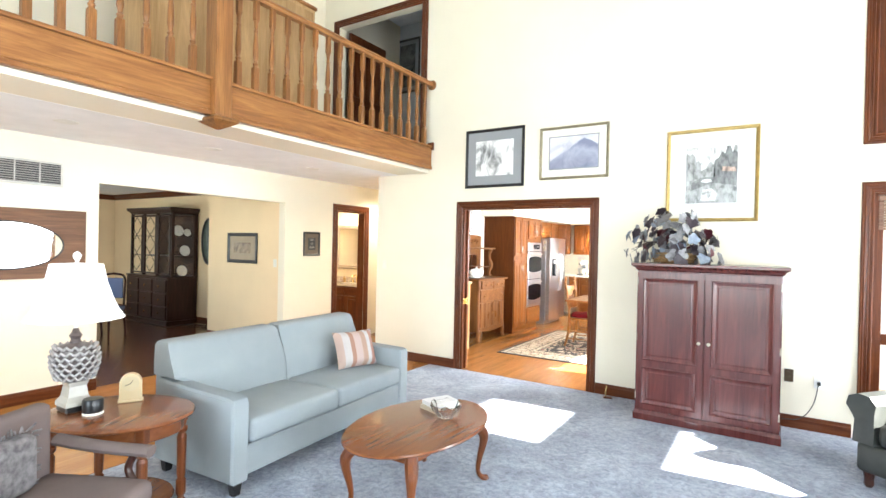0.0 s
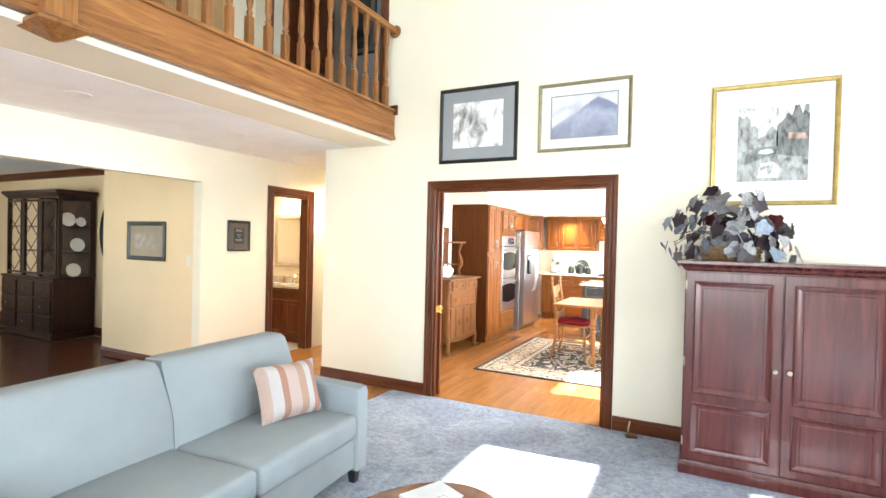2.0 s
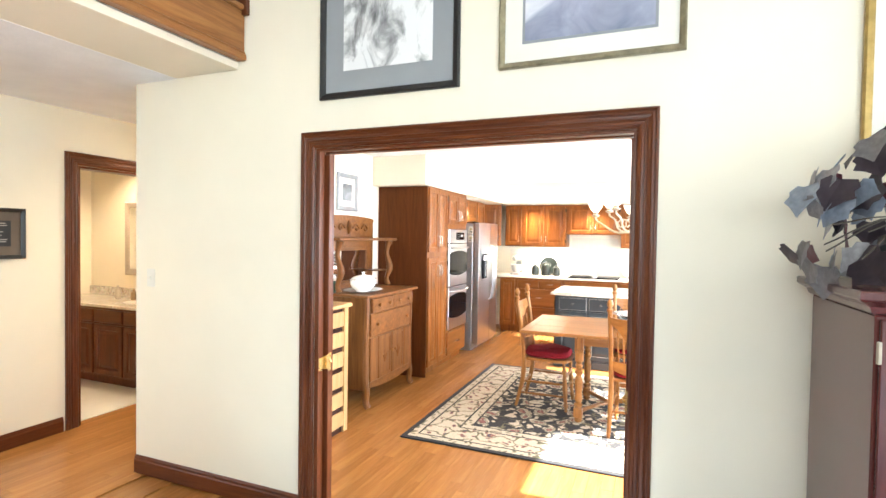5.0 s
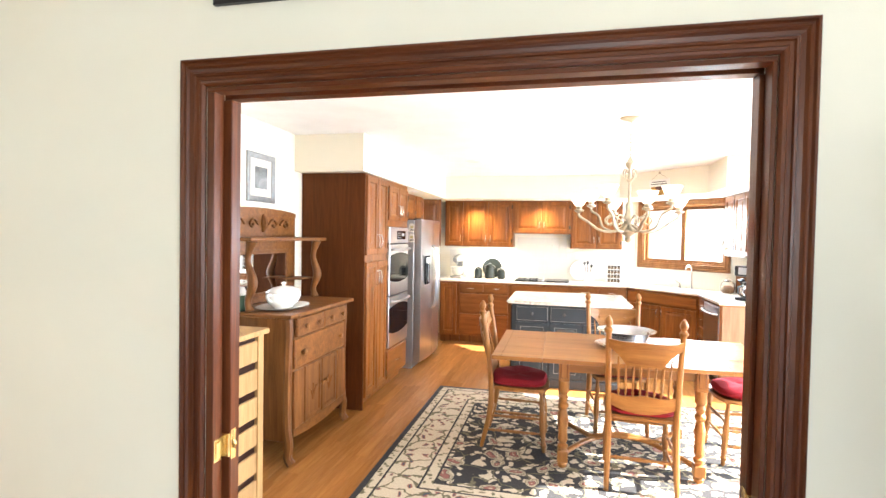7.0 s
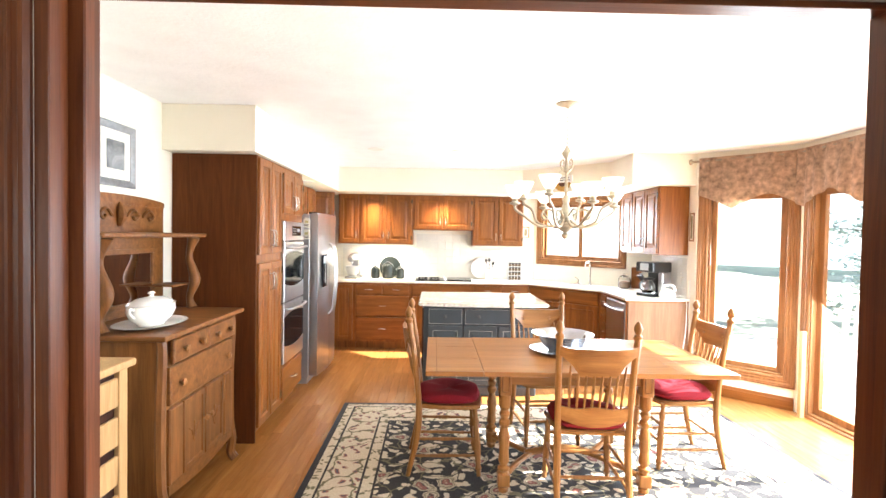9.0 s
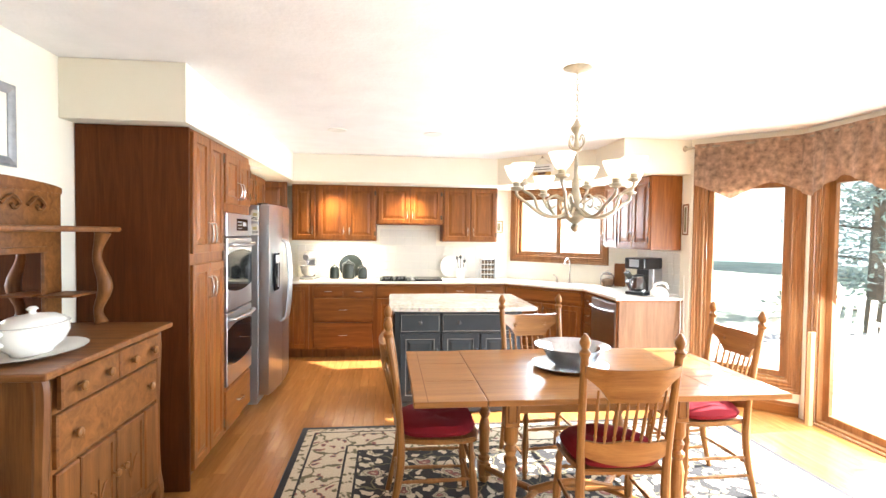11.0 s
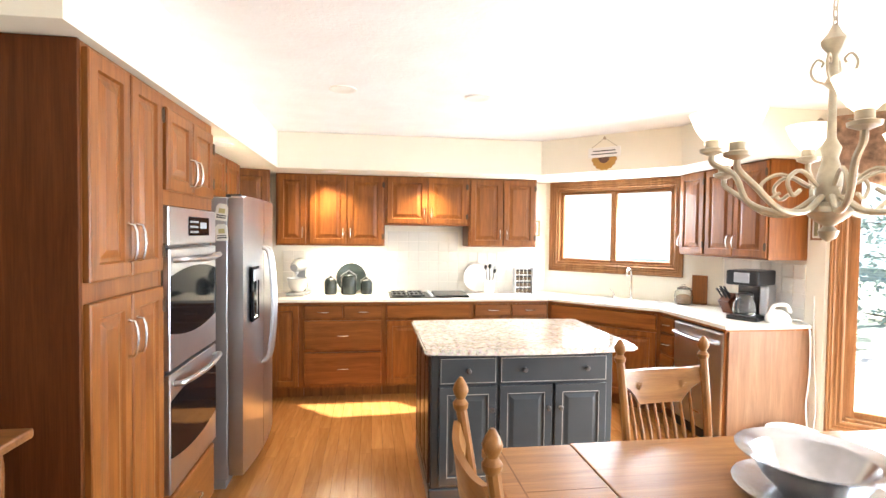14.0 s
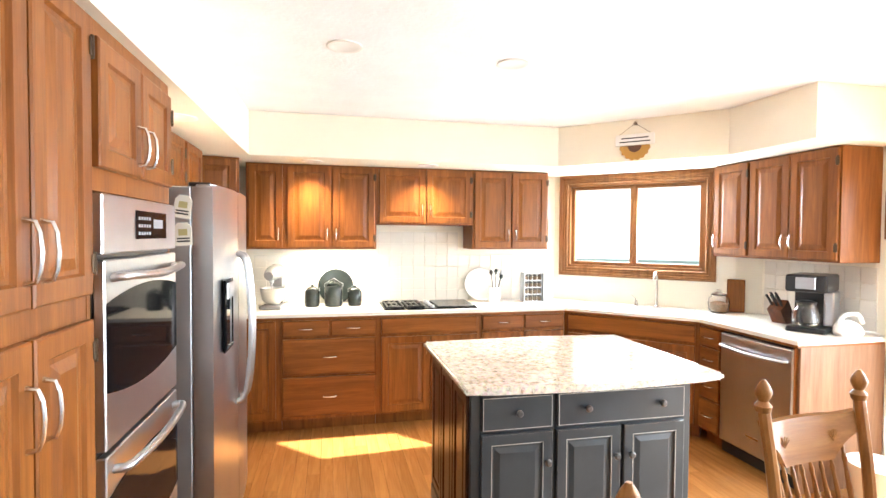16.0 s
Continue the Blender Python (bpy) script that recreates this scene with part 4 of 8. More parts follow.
def dining_chair(m, label):
    c = thing("dining_chair", label, "chair", m, "chairs round the dining table")
    bm = B()
    seat = [(-0.19, -0.20), (0.19, -0.20), (0.215, -0.05), (0.225, 0.12), (0.20, 0.20), (0.10, 0.225), (-0.10, 0.225), (-0.20, 0.20), (-0.225, 0.12), (-0.215, -0.05)]
    prism(bm, seat, 0.435, 0.462)
    bmesh.ops.bevel(bm, geom=[e for e in bm.edges if abs(e.verts[0].co.z - e.verts[1].co.z) < 1e-5], offset=0.008, segments=2, affect="EDGES")
    part("seat", bm, GOLDOAK_X, c)
    for s in (-1, 1):
        bm = B()
        pts = curve_pts([(s * 0.205, -0.26, 0.0), (s * 0.20, -0.205, 0.25), (s * 0.20, -0.195, 0.45), (s * 0.207, -0.225, 0.75), (s * 0.213, -0.265, 1.0)], 5)
        tube(bm, pts, [0.015 + 0.007 * math.sin(min(1, i / 12) * 2.6) for i in range(len(pts))], 9)
        lathe(bm, [(0.012, 0.985), (0.024, 1.0), (0.026, 1.015), (0.014, 1.03), (0.022, 1.045), (0.026, 1.06), (0.018, 1.08), (0.006, 1.098)], s * 0.2135, -0.267, 10)
        part("back_post", bm, GOLDOAK_Z, c, smooth=True)
        bm = B()
        spindle(bm, (s * 0.20, 0.20, 0.0), (s * 0.185, 0.17, 0.437), 0.019)
        part("leg", bm, GOLDOAK_Z, c, smooth=True)
        for z in (0.13, 0.24):
            bm = B()
            spindle(bm, (s * 0.203, -0.225 + 0.02 * (z > 0.2), z), (s * 0.193, 0.19, z), 0.010)
            part("stretcher", bm, GOLDOAK_Z, c, smooth=True)
    for y, z in ((0.185, 0.18), (0.185, 0.30), (-0.215, 0.20)):
        bm = B()
        spindle(bm, (-0.195, y, z), (0.195, y, z), 0.011)
        part("stretcher", bm, GOLDOAK_Z, c, smooth=True)
    # crest rail with a waved top, bent backwards
    n, rows = 24, []
    for i in range(n + 1):
        u = 2 * i / n - 1
        x, yb = 0.212 * u, -0.258 - 0.030 * (1 - u * u)
        e = max(0.0, (abs(u) - 0.55) / 0.45)
        lo, hi = 0.800 + 0.105 * e ** 0.55, 0.948 + 0.012 * e * e
        rows.append([(x, yb + 0.012 - 0.014 * 0, lo), (x, yb - 0.010, lo), (x, yb - 0.030, hi), (x, yb - 0.008, hi)])
    bm = B()
    loft(bm, rows)
    cr = part("crest_rail", bm, GOLDOAK_X, c, "pressed and carved crest rail", smooth=True)
    for s in (-1, 1):
        bm = B()
        for k in range(5):
            a = radians(40 + 25 * k)
            tube(bm, [(s * 0.11, -0.272, 0.865), (s * 0.11 + 0.03 * math.cos(a), -0.275, 0.865 + 0.036 * math.sin(a))], [0.0022, 0.0012], 5)
        part("carving", bm, GOLDOAK_X, cr)
    rows = []
    for i in range(n + 1):
        u = 2 * i / n - 1
        x, yb = 0.205 * u, -0.200 - 0.022 * (1 - u * u)
        lo, hi = 0.535 - 0.045 * (1 - u * u), 0.600 + 0.006 * math.cos(u * 6)
        rows.append([(x, yb + 0.010, lo), (x, yb - 0.008, lo), (x, yb - 0.016, hi), (x, yb + 0.002, hi)])
    bm = B()
    loft(bm, rows)
    part("lower_rail", bm, GOLDOAK_X, c, smooth=True)
    for i in range(8):
        u = (i - 3.5) / 3.5 * 0.72
        bm = B()
        spindle(bm, (0.200 * u, -0.208 - 0.022 * (1 - u * u), 0.595), (0.212 * u, -0.262 - 0.030 * (1 - u * u), 0.815 if abs(u) < 0.6 else 0.85), 0.0075)
        part("spindle", bm, GOLDOAK_Z, c, smooth=True)
    return c


def chair_pad(m, label):
    p = thing("seat_cushion", label, "cushion", m, "red seat cushions")
    bm = B()
    n, rings = 28, []
    for f, z in ((0.75, 0.0), (0.96, 0.008), (1.0, 0.026), (0.93, 0.05), (0.7, 0.062), (0.4, 0.058), (0.12, 0.05)):
        ring = []
        for i in range(n):
            a = 2 * math.pi * i / n
            k = (abs(math.cos(a)) ** 3.4 + abs(math.sin(a)) ** 3.4) ** (-1 / 3.4)
            puff = 0.007 * math.cos(4 * a) * (z > 0.03)
            ring.append((0.215 * f * k * math.cos(a), 0.21 * f * k * math.sin(a), 1.15 * z + puff))
        rings.append(ring)
    loft(bm, rings)
    part("pad", bm, RED, p, smooth=True)
    bm = B()
    for s in (-1, 1):
        lathe(bm, [(0.008, 0.048), (0.010, 0.056), (0.004, 0.062)], s * 0.07, 0.06, 8)
        lathe(bm, [(0.008, 0.048), (0.010, 0.056), (0.004, 0.062)], s * 0.07, -0.06, 8)
    part("buttons", bm, RED, p)
    return p


seats = [(pose(-1.17, 7.64, TZ, 0, 0, -3), "golden oak pressed-back chair standing with its back to the doorway"),
         (pose(-1.985, 8.055, TZ, 0, 0, -90), "golden oak pressed-back chair at the table end near the sideboard"),
         (pose(-1.213, 8.535, TZ, 0, 0, 185), "golden oak pressed-back chair pushed in facing the doorway"),
         (pose(-0.365, 8.185, TZ, 0, 0, 92), "golden oak pressed-back chair standing near the bay window in sunlight")]
first = None
for m, label in seats:
    if first is None:
        first = dining_chair(m, label)
    else:
        tagged(copy_thing(first, m), label)
pad0 = None
for m, label in seats:
    mm = m @ pose(0, 0.0, 0.4625)
    if pad0 is None:
        pad0 = chair_pad(mm, "tufted dark red velvet cushion on a chair seat")
    else:
        copy_thing(pad0, mm)


def rug_material():
    """A floral rug: dark field of scrolling vines and flower heads inside pale borders."""
    m, n, l, b = mat("floral_wool_rug", (0.3, 0.3, 0.3), 0.95)
    tc, sep = n.new("ShaderNodeTexCoord"), n.new("ShaderNodeSeparateXYZ")
    l.new(tc.outputs["Object"], sep.inputs[0])

    def math_node(op, a, c=0.0):
        x = n.new("ShaderNodeMath")
        x.operation = op
        for s, v in zip(x.inputs, (a, c)):
            if isinstance(v, (int, float)):
                s.default_value = v
            else:
                l.new(v, s)
        return x.outputs[0]

    dx = math_node("SUBTRACT", RUG_HX, math_node("ABSOLUTE", sep.outputs[0]))
    dy = math_node("SUBTRACT", RUG_HY, math_node("ABSOLUTE", sep.outputs[1]))
    d = math_node("MINIMUM", dx, dy)
    v = coords(n, l)
    warp = n.new("ShaderNodeTexNoise")
    warp.inputs["Scale"].default_value, warp.inputs["Detail"].default_value = 5.0, 4
    l.new(v, warp.inputs["Vector"])
    add = n.new("ShaderNodeVectorMath")
    add.operation = "MULTIPLY_ADD"
    l.new(warp.outputs["Color"], add.inputs[0])
    add.inputs[1].default_value = (0.28, 0.28, 0.0)
    l.new(v, add.inputs[2])

    def flowers(scale, lo, hi, feature="F1"):
        t = n.new("ShaderNodeTexVoronoi")
        t.voronoi_dimensions, t.feature = "2D", feature
        t.inputs["Scale"].default_value = scale
        l.new(add.outputs[0], t.inputs["Vector"])
        return t

    big = flowers(4.2, 0, 0)
    vine = flowers(5.0, 0, 0, "DISTANCE_TO_EDGE")
    small = flowers(9.0, 0, 0)
    cream, black, olive, rose, blue = (0.60, 0.51, 0.38), (0.027, 0.025, 0.026), (0.15, 0.13, 0.075), (0.26, 0.10, 0.08), (0.06, 0.075, 0.10)
    leaf = ramp(n, l, flowers(11.0, 0, 0).outputs["Distance"], [(0.27, (1, 1, 1)), (0.31, (0, 0, 0))])
    field = mix(n, l, black, cream, leaf)
    vn = ramp(n, l, vine.outputs["Distance"], [(0.022, (1, 1, 1)), (0.034, (0, 0, 0))])
    field = mix(n, l, field, olive, vn)
    head = ramp(n, l, big.outputs["Distance"], [(0.0, cream), (0.05, rose), (0.11, rose), (0.13, black), (0.155, cream), (0.20, olive), (0.24, cream), (0.27, black)])
    mask = ramp(n, l, big.outputs["Distance"], [(0.25, (1, 1, 1)), (0.27, (0, 0, 0))])
    field = mix(n, l, field, head, mask)
    bor = mix(n, l, cream, rose, ramp(n, l, small.outputs["Distance"], [(0.16, (1, 1, 1)), (0.22, (0, 0, 0))]))
    bor = mix(n, l, bor, olive, ramp(n, l, vine.outputs["Distance"], [(0.03, (1, 1, 1)), (0.05, (0, 0, 0))]))
    bor = mix(n, l, bor, blue, ramp(n, l, small.outputs["Distance"], [(0.07, (1, 1, 1)), (0.10, (0, 0, 0))]))
    thin = mix(n, l, cream, olive, ramp(n, l, flowers(16, 0, 0).outputs["Distance"], [(0.2, (1, 1, 1)), (0.3, (0, 0, 0))]))

    def band(col, inner, at):
        r = n.new("ShaderNodeMath")
        r.operation = "LESS_THAN"
        l.new(d, r.inputs[0])
        r.inputs[1].default_value = at
        return mix(n, l, inner, col, r.outputs[0])

    c = band(black, field, 0.46)
    c = band(thin, c, 0.445)
    c = band(black, c, 0.375)
    c = band(bor, c, 0.36)
    c = band(black, c, 0.12)
    c = band(thin, c, 0.105)
    c = band(black, c, 0.045)
    tuft = noise_tex(n, l, v, 220, 2)
    c = mix(n, l, c, ramp(n, l, tuft, [(0.3, (0.6, 0.6, 0.6)), (0.7, (1, 1, 1))]), 0.7, "MULTIPLY")
    l.new(c, b.inputs["Base Color"])
    b.inputs["Specular IOR Level"].default_value = 0.15
    b.inputs["Sheen Weight"].default_value = 0.07
    bump(n, l, b, tuft, 0.4, 0.004)
    return m


RUG_HX, RUG_HY = 1.70, 1.26
bm = B()
box(bm, -RUG_HX, RUG_HX, -RUG_HY, RUG_HY, 0.0, 0.0115, 0.004)
rug = part("rug", bm, rug_material(), None, "", pose(-2.90 + RUG_HX, 8.01, 0.0005))
tagged(rug, "dark floral wool rug with cream borders under the table", "rug")

# bowl on a platter
PEWTER = plain("polished_pewter", (0.52, 0.53, 0.55), 0.2, 1.0, var=0.15, scale=15)
pl = thing("platter", "round pewter platter on the dining table", "platter", pose(-1.225, 8.02, TZ + 0.779))
bm = B()
lathe(bm, [(0.001, 0.004), (0.13, 0.004), (0.205, 0.022), (0.212, 0.024), (0.205, 0.016), (0.13, 0.0), (0.001, 0.0)], seg=36)
part("dish", bm, PEWTER, pl, smooth=True)
bl = thing("bowl", "wide fluted pewter bowl standing on the platter", "bowl", pose(-1.215, 8.03, TZ + 0.7845))
bm = B()
rings = []
for r, z, k in ((0.001, 0.002, 0), (0.09, 0.0, 0), (0.10, 0.012, 0), (0.125, 0.04, 1), (0.152, 0.085, 1), (0.165, 0.10, 0), (0.205, 0.118, 0), (0.208, 0.122, 0), (0.16, 0.108, 0), (0.12, 0.045, 0), (0.09, 0.014, 0), (0.001, 0.012, 0)):
    rings.append([((r + 0.006 * k * (i % 2)) * math.cos(2 * math.pi * i / 72), (r + 0.006 * k * (i % 2)) * math.sin(2 * math.pi * i / 72), z) for i in range(72)])
loft(bm, rings)
part("bowl_body", bm, PEWTER, bl, smooth=True)

# chandelier
ch = thing("chandelier", "ivory bronze chandelier with scrolled arms and frosted glass shades", "chandelier", pose(-1.222, 8.0, 1.555))
IVORY = plain("antique_ivory_metal", (0.42, 0.37, 0.28), 0.4, 0.35, var=0.3, scale=18)
bm = B()
lathe(bm, [(0.004, 0.0), (0.020, 0.012), (0.026, 0.03), (0.012, 0.045), (0.034, 0.06), (0.060, 0.085), (0.054, 0.10), (0.026, 0.115), (0.037, 0.14), (0.030, 0.20), (0.019, 0.24), (0.026, 0.27), (0.012, 0.30), (0.009, 0.44), (0.024, 0.455), (0.014, 0.475), (0.011, 0.535), (0.030, 0.562), (0.034, 0.578), (0.018, 0.60), (0.006, 0.625)], seg=16)
part("column", bm, IVORY, ch, smooth=True)
for k in range(4):
    u = Vector((math.cos(k * math.pi / 2 + 0.5), math.sin(k * math.pi / 2 + 0.5), 0))
    bm = B()
    tube(bm, curve_pts([u * q + Vector((0, 0, z)) for q, z in ((0.018, 0.458), (0.046, 0.475), (0.056, 0.505), (0.042, 0.532), (0.026, 0.522), (0.030, 0.508))], 4), 0.004, 6)
    part("scroll", bm, IVORY, ch, smooth=True)
bm = B()
lathe(bm, [(0.006, 0.870), (0.012, 0.876), (0.03, 0.882), (0.055, 0.890), (0.078, 0.899), (0.080, 0.904)], seg=20)
part("canopy", bm, IVORY, ch, smooth=True)
bm = B()
for i in range(9):
    z = 0.613 + i * 0.0285
    pts = [(0.009 * math.cos(a) * (1 if i % 2 else 0.25), 0.009 * math.cos(a) * (0.25 if i % 2 else 1), z + 0.014 + 0.019 * math.sin(a)) for a in (k * math.pi / 4 for k in range(9))]
    tube(bm, pts, 0.0024, 5)
part("chain", bm, IVORY, ch)
SHADE, sn, slk, sbd = mat("frosted_lamp_glass", (0.9, 0.88, 0.82), 0.5)
sbd.inputs["Emission Color"].default_value = (1.0, 0.86, 0.62, 1)
sbd.inputs["Emission Strength"].default_value = 0.35
for k in range(8):
    a = 2 * math.pi * k / 8 + 0.2
    r1 = 0.355 if k % 2 == 0 else 0.30
    u = Vector((math.cos(a), math.sin(a), 0))
    zo = 0.0 if k % 2 == 0 else 0.05
    bm = B()
    prof = [(0.03, 0.13), (0.10, 0.085), (0.20, 0.09 + zo * 0.5), (r1 - 0.06, 0.15 + zo), (r1, 0.19 + zo), (r1 + 0.005, 0.22 + zo)]
    tube(bm, curve_pts([u * r + Vector((0, 0, z)) for r, z in prof], 5), 0.009, 8)
    sc = [(0.05, 0.16), (0.12, 0.20), (0.17, 0.17), (0.15, 0.13), (0.12, 0.145)]
    tube(bm, curve_pts([u * r + Vector((0, 0, z)) for r, z in sc], 4), 0.006, 6)
    arm = part("arm", bm, IVORY, ch, smooth=True)
    bm = B()
    lathe(bm, [(0.01, 0.215 + zo), (0.034, 0.225 + zo), (0.036, 0.235 + zo), (0.02, 0.24 + zo), (0.02, 0.262 + zo)], u.x * (r1 + 0.005), u.y * (r1 + 0.005), 12)
    part("cup", bm, IVORY, arm, smooth=True)
    bm = B()
    lathe(bm, [(0.022, 0.262 + zo), (0.034, 0.275 + zo), (0.05, 0.30 + zo), (0.064, 0.335 + zo), (0.068, 0.345 + zo), (0.063, 0.340 + zo), (0.048, 0.303 + zo), (0.022, 0.268 + zo)], u.x * (r1 + 0.005), u.y * (r1 + 0.005), 16)
    part("shade", bm, SHADE, arm, "frosted glass shade", smooth=True)

# ---- sideboard wall ----
sbd_ = thing("sideboard", "carved antique oak sideboard with a mirror shelf back", "sideboard", pose(-3.44, 7.14, 0, 0, 0, 90))
SW, SD = 1.0, 0.565
bm = B()
box(bm, 0.03, SW - 0.03, 0.03, SD, 0.17, 1.012, 0.004)
part("body", bm, ANTIQ_Z, sbd_)
bm = B()
box(bm, -0.02, SW + 0.02, -0.025, SD + 0.003, 1.012, 1.040, 0.008, 2)
part("top", bm, ANTIQ_X, sbd_)
for x in (0.055, SW - 0.055):
    bm = B()
    tube(bm, curve_pts([(x, 0.045, 1.01), (x, 0.035, 0.93), (x, 0.045, 0.62), (x, 0.042, 0.28), (x, 0.025, 0.15), (x, 0.035, 0.06), (x, 0.005, 0.012)], 4), 0.03, 8)
    part("leg", bm, ANTIQ_Z, sbd_, "curved front leg", smooth=True)
    bm = B()
    box(bm, x - 0.025, x + 0.025, SD - 0.06, SD - 0.01, 0.0, 0.2, 0.005)
    part("leg", bm, ANTIQ_Z, sbd_)
for x in (0.10, 0.505):
    bm = B()
    front(bm, 0.395, 0.125, SLAB)
    d = part("drawer", bm, ANTIQ_X, sbd_, "bowed top drawer", pose(x, 0.012, 0.875))
    for k in (0.1, 0.295):
        round_knob(d, k, 0.062, GOLDOAK_Z, 0.019)
bm = B()
front(bm, 0.80, 0.20, SLAB)
d = part("drawer", bm, ANTIQ_X, sbd_, "wide drawer", pose(0.10, 0.03, 0.655))
for k in (0.1, 0.7):
    round_knob(d, k, 0.10, GOLDOAK_Z, 0.02)
for x, kx in ((0.25, 0.225), (0.515, 0.03)):
    bm = B()
    front(bm, 0.255, 0.40, [(0, 0), (0, 0.014), (0.005, 0.018), (0.03, 0.018), (0.034, 0.011), (0.045, 0.011)])
    d = part("door", bm, ANTIQ_Z, sbd_, "door with a carved spray", pose(x, 0.03, 0.235))
    round_knob(d, kx, 0.23, GOLDOAK_Z, 0.017)
    bm = B()
    for k in range(3):
        tube(bm, curve_pts([(0.127, -0.013, 0.13), (0.127 + (k - 1) * 0.03, -0.014, 0.2), (0.127 + (k - 1) * 0.06, -0.013, 0.25 - 0.03 * abs(k - 1))], 4), 0.005, 6)
    part("carving", bm, ANTIQ_Z, d)
for x, w in ((0.10, 0.14), (0.78, 0.14)):
    bm = B()
    front(bm, w, 0.40, SLAB, x, 0.235)
    part("panel", bm, ANTIQ_Z, sbd_, m=pose(0, 0.032, 0))
bm = B()
n = 14
loft(bm, [[(0.09 + 0.82 * i / n, y, 0.185 - 0.03 * math.sin(math.pi * i / n)) for i in range(n + 1)] + [(0.91 - 0.82 * i / n, y, 0.235) for i in range(n + 1)] for y in (0.012, 0.035)])
part("apron", bm, ANTIQ_X, sbd_)
# back with mirror, brackets, shelf and carved crest
bm = B()
box(bm, 0.0, SW, SD - 0.04, SD - 0.012, 1.0405, 1.75, 0.004)
n = 20
top = [(SW * i / n, 1.75 + 0.028 * math.sin(math.pi * i / n) ** 0.6) for i in range(n + 1)]
loft(bm, [[(x, y, z) for x, z in top] + [(SW, y, 1.72), (0, y, 1.72)] for y in (SD - 0.045, SD - 0.012)])
bk = part("back_panel", bm, ANTIQ_X, sbd_, "tall back with carved crest")
bm = B()
box(bm, 0.16, SW - 0.16, SD - 0.046, SD - 0.0405, 1.12, 1.42, 0.002)
part("mirror", bm, MIRROR, bk, "old mirror")
bm = B()
for z0, z1, x0, x1 in ((1.09, 1.12, 0.13, SW - 0.13), (1.42, 1.45, 0.13, SW - 0.13), (1.12, 1.42, 0.13, 0.16), (1.12, 1.42, SW - 0.16, SW - 0.13)):
    box(bm, x0, x1, SD - 0.055, SD - 0.0405, z0, z1, 0.003)
part("mirror_frame", bm, ANTIQ_X, bk)
bm = B()
for s in (-1, 1):
    for k in range(2):
        cx = SW / 2 + s * (0.13 + 0.17 * k)
        tube(bm, curve_pts([(cx - s * 0.06, SD - 0.047, 1.65), (cx, SD - 0.052, 1.69), (cx + s * 0.05, SD - 0.052, 1.655), (cx + s * 0.02, SD - 0.05, 1.63), (cx, SD - 0.048, 1.65)], 5), 0.009, 6)
tube(bm, curve_pts([(SW / 2, SD - 0.047, 1.59), (SW / 2, SD - 0.06, 1.65), (SW / 2, SD - 0.05, 1.73)], 5), [0.012, 0.014, 0.018, 0.022, 0.026, 0.028, 0.028, 0.024, 0.02, 0.014, 0.008], 7)
part("carving", bm, ANTIQ_X, bk)
bm = B()
box(bm, -0.05, SW + 0.06, SD - 0.31, SD - 0.012, 1.525, 1.552, 0.008, 2)
part("shelf", bm, ANTIQ_X, sbd_)
for x in (0.03, SW - 0.03):
    bm = B()
    tube(bm, curve_pts([(x, SD - 0.25, 1.045), (x, SD - 0.235, 1.12), (x, SD - 0.27, 1.24), (x, SD - 0.23, 1.39), (x, SD - 0.26, 1.525)], 5), [0.034, 0.03, 0.026, 0.024, 0.023, 0.023, 0.024, 0.027, 0.031, 0.034, 0.036, 0.034, 0.03, 0.027, 0.024, 0.022, 0.022, 0.024, 0.028, 0.034, 0.04], 10)
    part("bracket", bm, ANTIQ_Z, sbd_, "curved shelf bracket", smooth=True)
bm = B()
box(bm, SW - 0.22, SW - 0.01, SD - 0.22, SD - 0.06, 1.20, 1.212, 0.003)
part("small_shelf", bm, ANTIQ_X, sbd_)

tp = thing("serving_platter", "oval white china platter on the sideboard", "platter", pose(-3.66, 7.44, 1.0405, 0, 0, 90) @ Matrix.Diagonal((1.12, 1.12, 1.0, 1.0)))
bm = B()
lathe(bm, [(0.001, 0.003), (0.12, 0.003), (0.17, 0.016), (0.175, 0.018), (0.12, 0.0), (0.001, 0.0)], seg=32, sx=1.25, sy=0.85)
part("dish", bm, CHINA, tp, smooth=True)
tu = thing("soup_tureen", "white china soup tureen with lid standing on a platter", "tureen", pose(-3.66, 7.44, 1.0445, 0, 0, 90) @ Matrix.Diagonal((1.12, 0.95, 1.0, 1.0)))
bm = B()
lathe(bm, [(0.001, 0.0), (0.07, 0.0), (0.075, 0.012), (0.11, 0.04), (0.128, 0.08), (0.125, 0.11), (0.13, 0.118), (0.12, 0.118), (0.001, 0.11)], seg=28, sx=1.2, sy=0.85)
part("tureen_body", bm, CHINA, tu, smooth=True)
bm = B()
lathe(bm, [(0.118, 0.119), (0.11, 0.13), (0.08, 0.146), (0.03, 0.154), (0.012, 0.158), (0.012, 0.166), (0.022, 0.174), (0.012, 0.184), (0.001, 0.186)], seg=28, sx=1.2, sy=0.85)
part("lid", bm, CHINA, tu, smooth=True)
for s in (-1, 1):
    bm = B()
    tube(bm, curve_pts([(s * 0.145, 0, 0.10), (s * 0.178, 0, 0.11), (s * 0.182, 0, 0.085), (s * 0.148, 0, 0.06)], 4), 0.008, 8)
    part("handle", bm, CHINA, tu, smooth=True)
GLJ = thing("storage_jar", "green glazed jar with a pale lid on the sideboard", "jar", pose(-3.86, 7.20, 1.0405))
bm = B()
lathe(bm, [(0.001, 0), (0.05, 0), (0.056, 0.02), (0.056, 0.09), (0.045, 0.11), (0.001, 0.11)], seg=18)
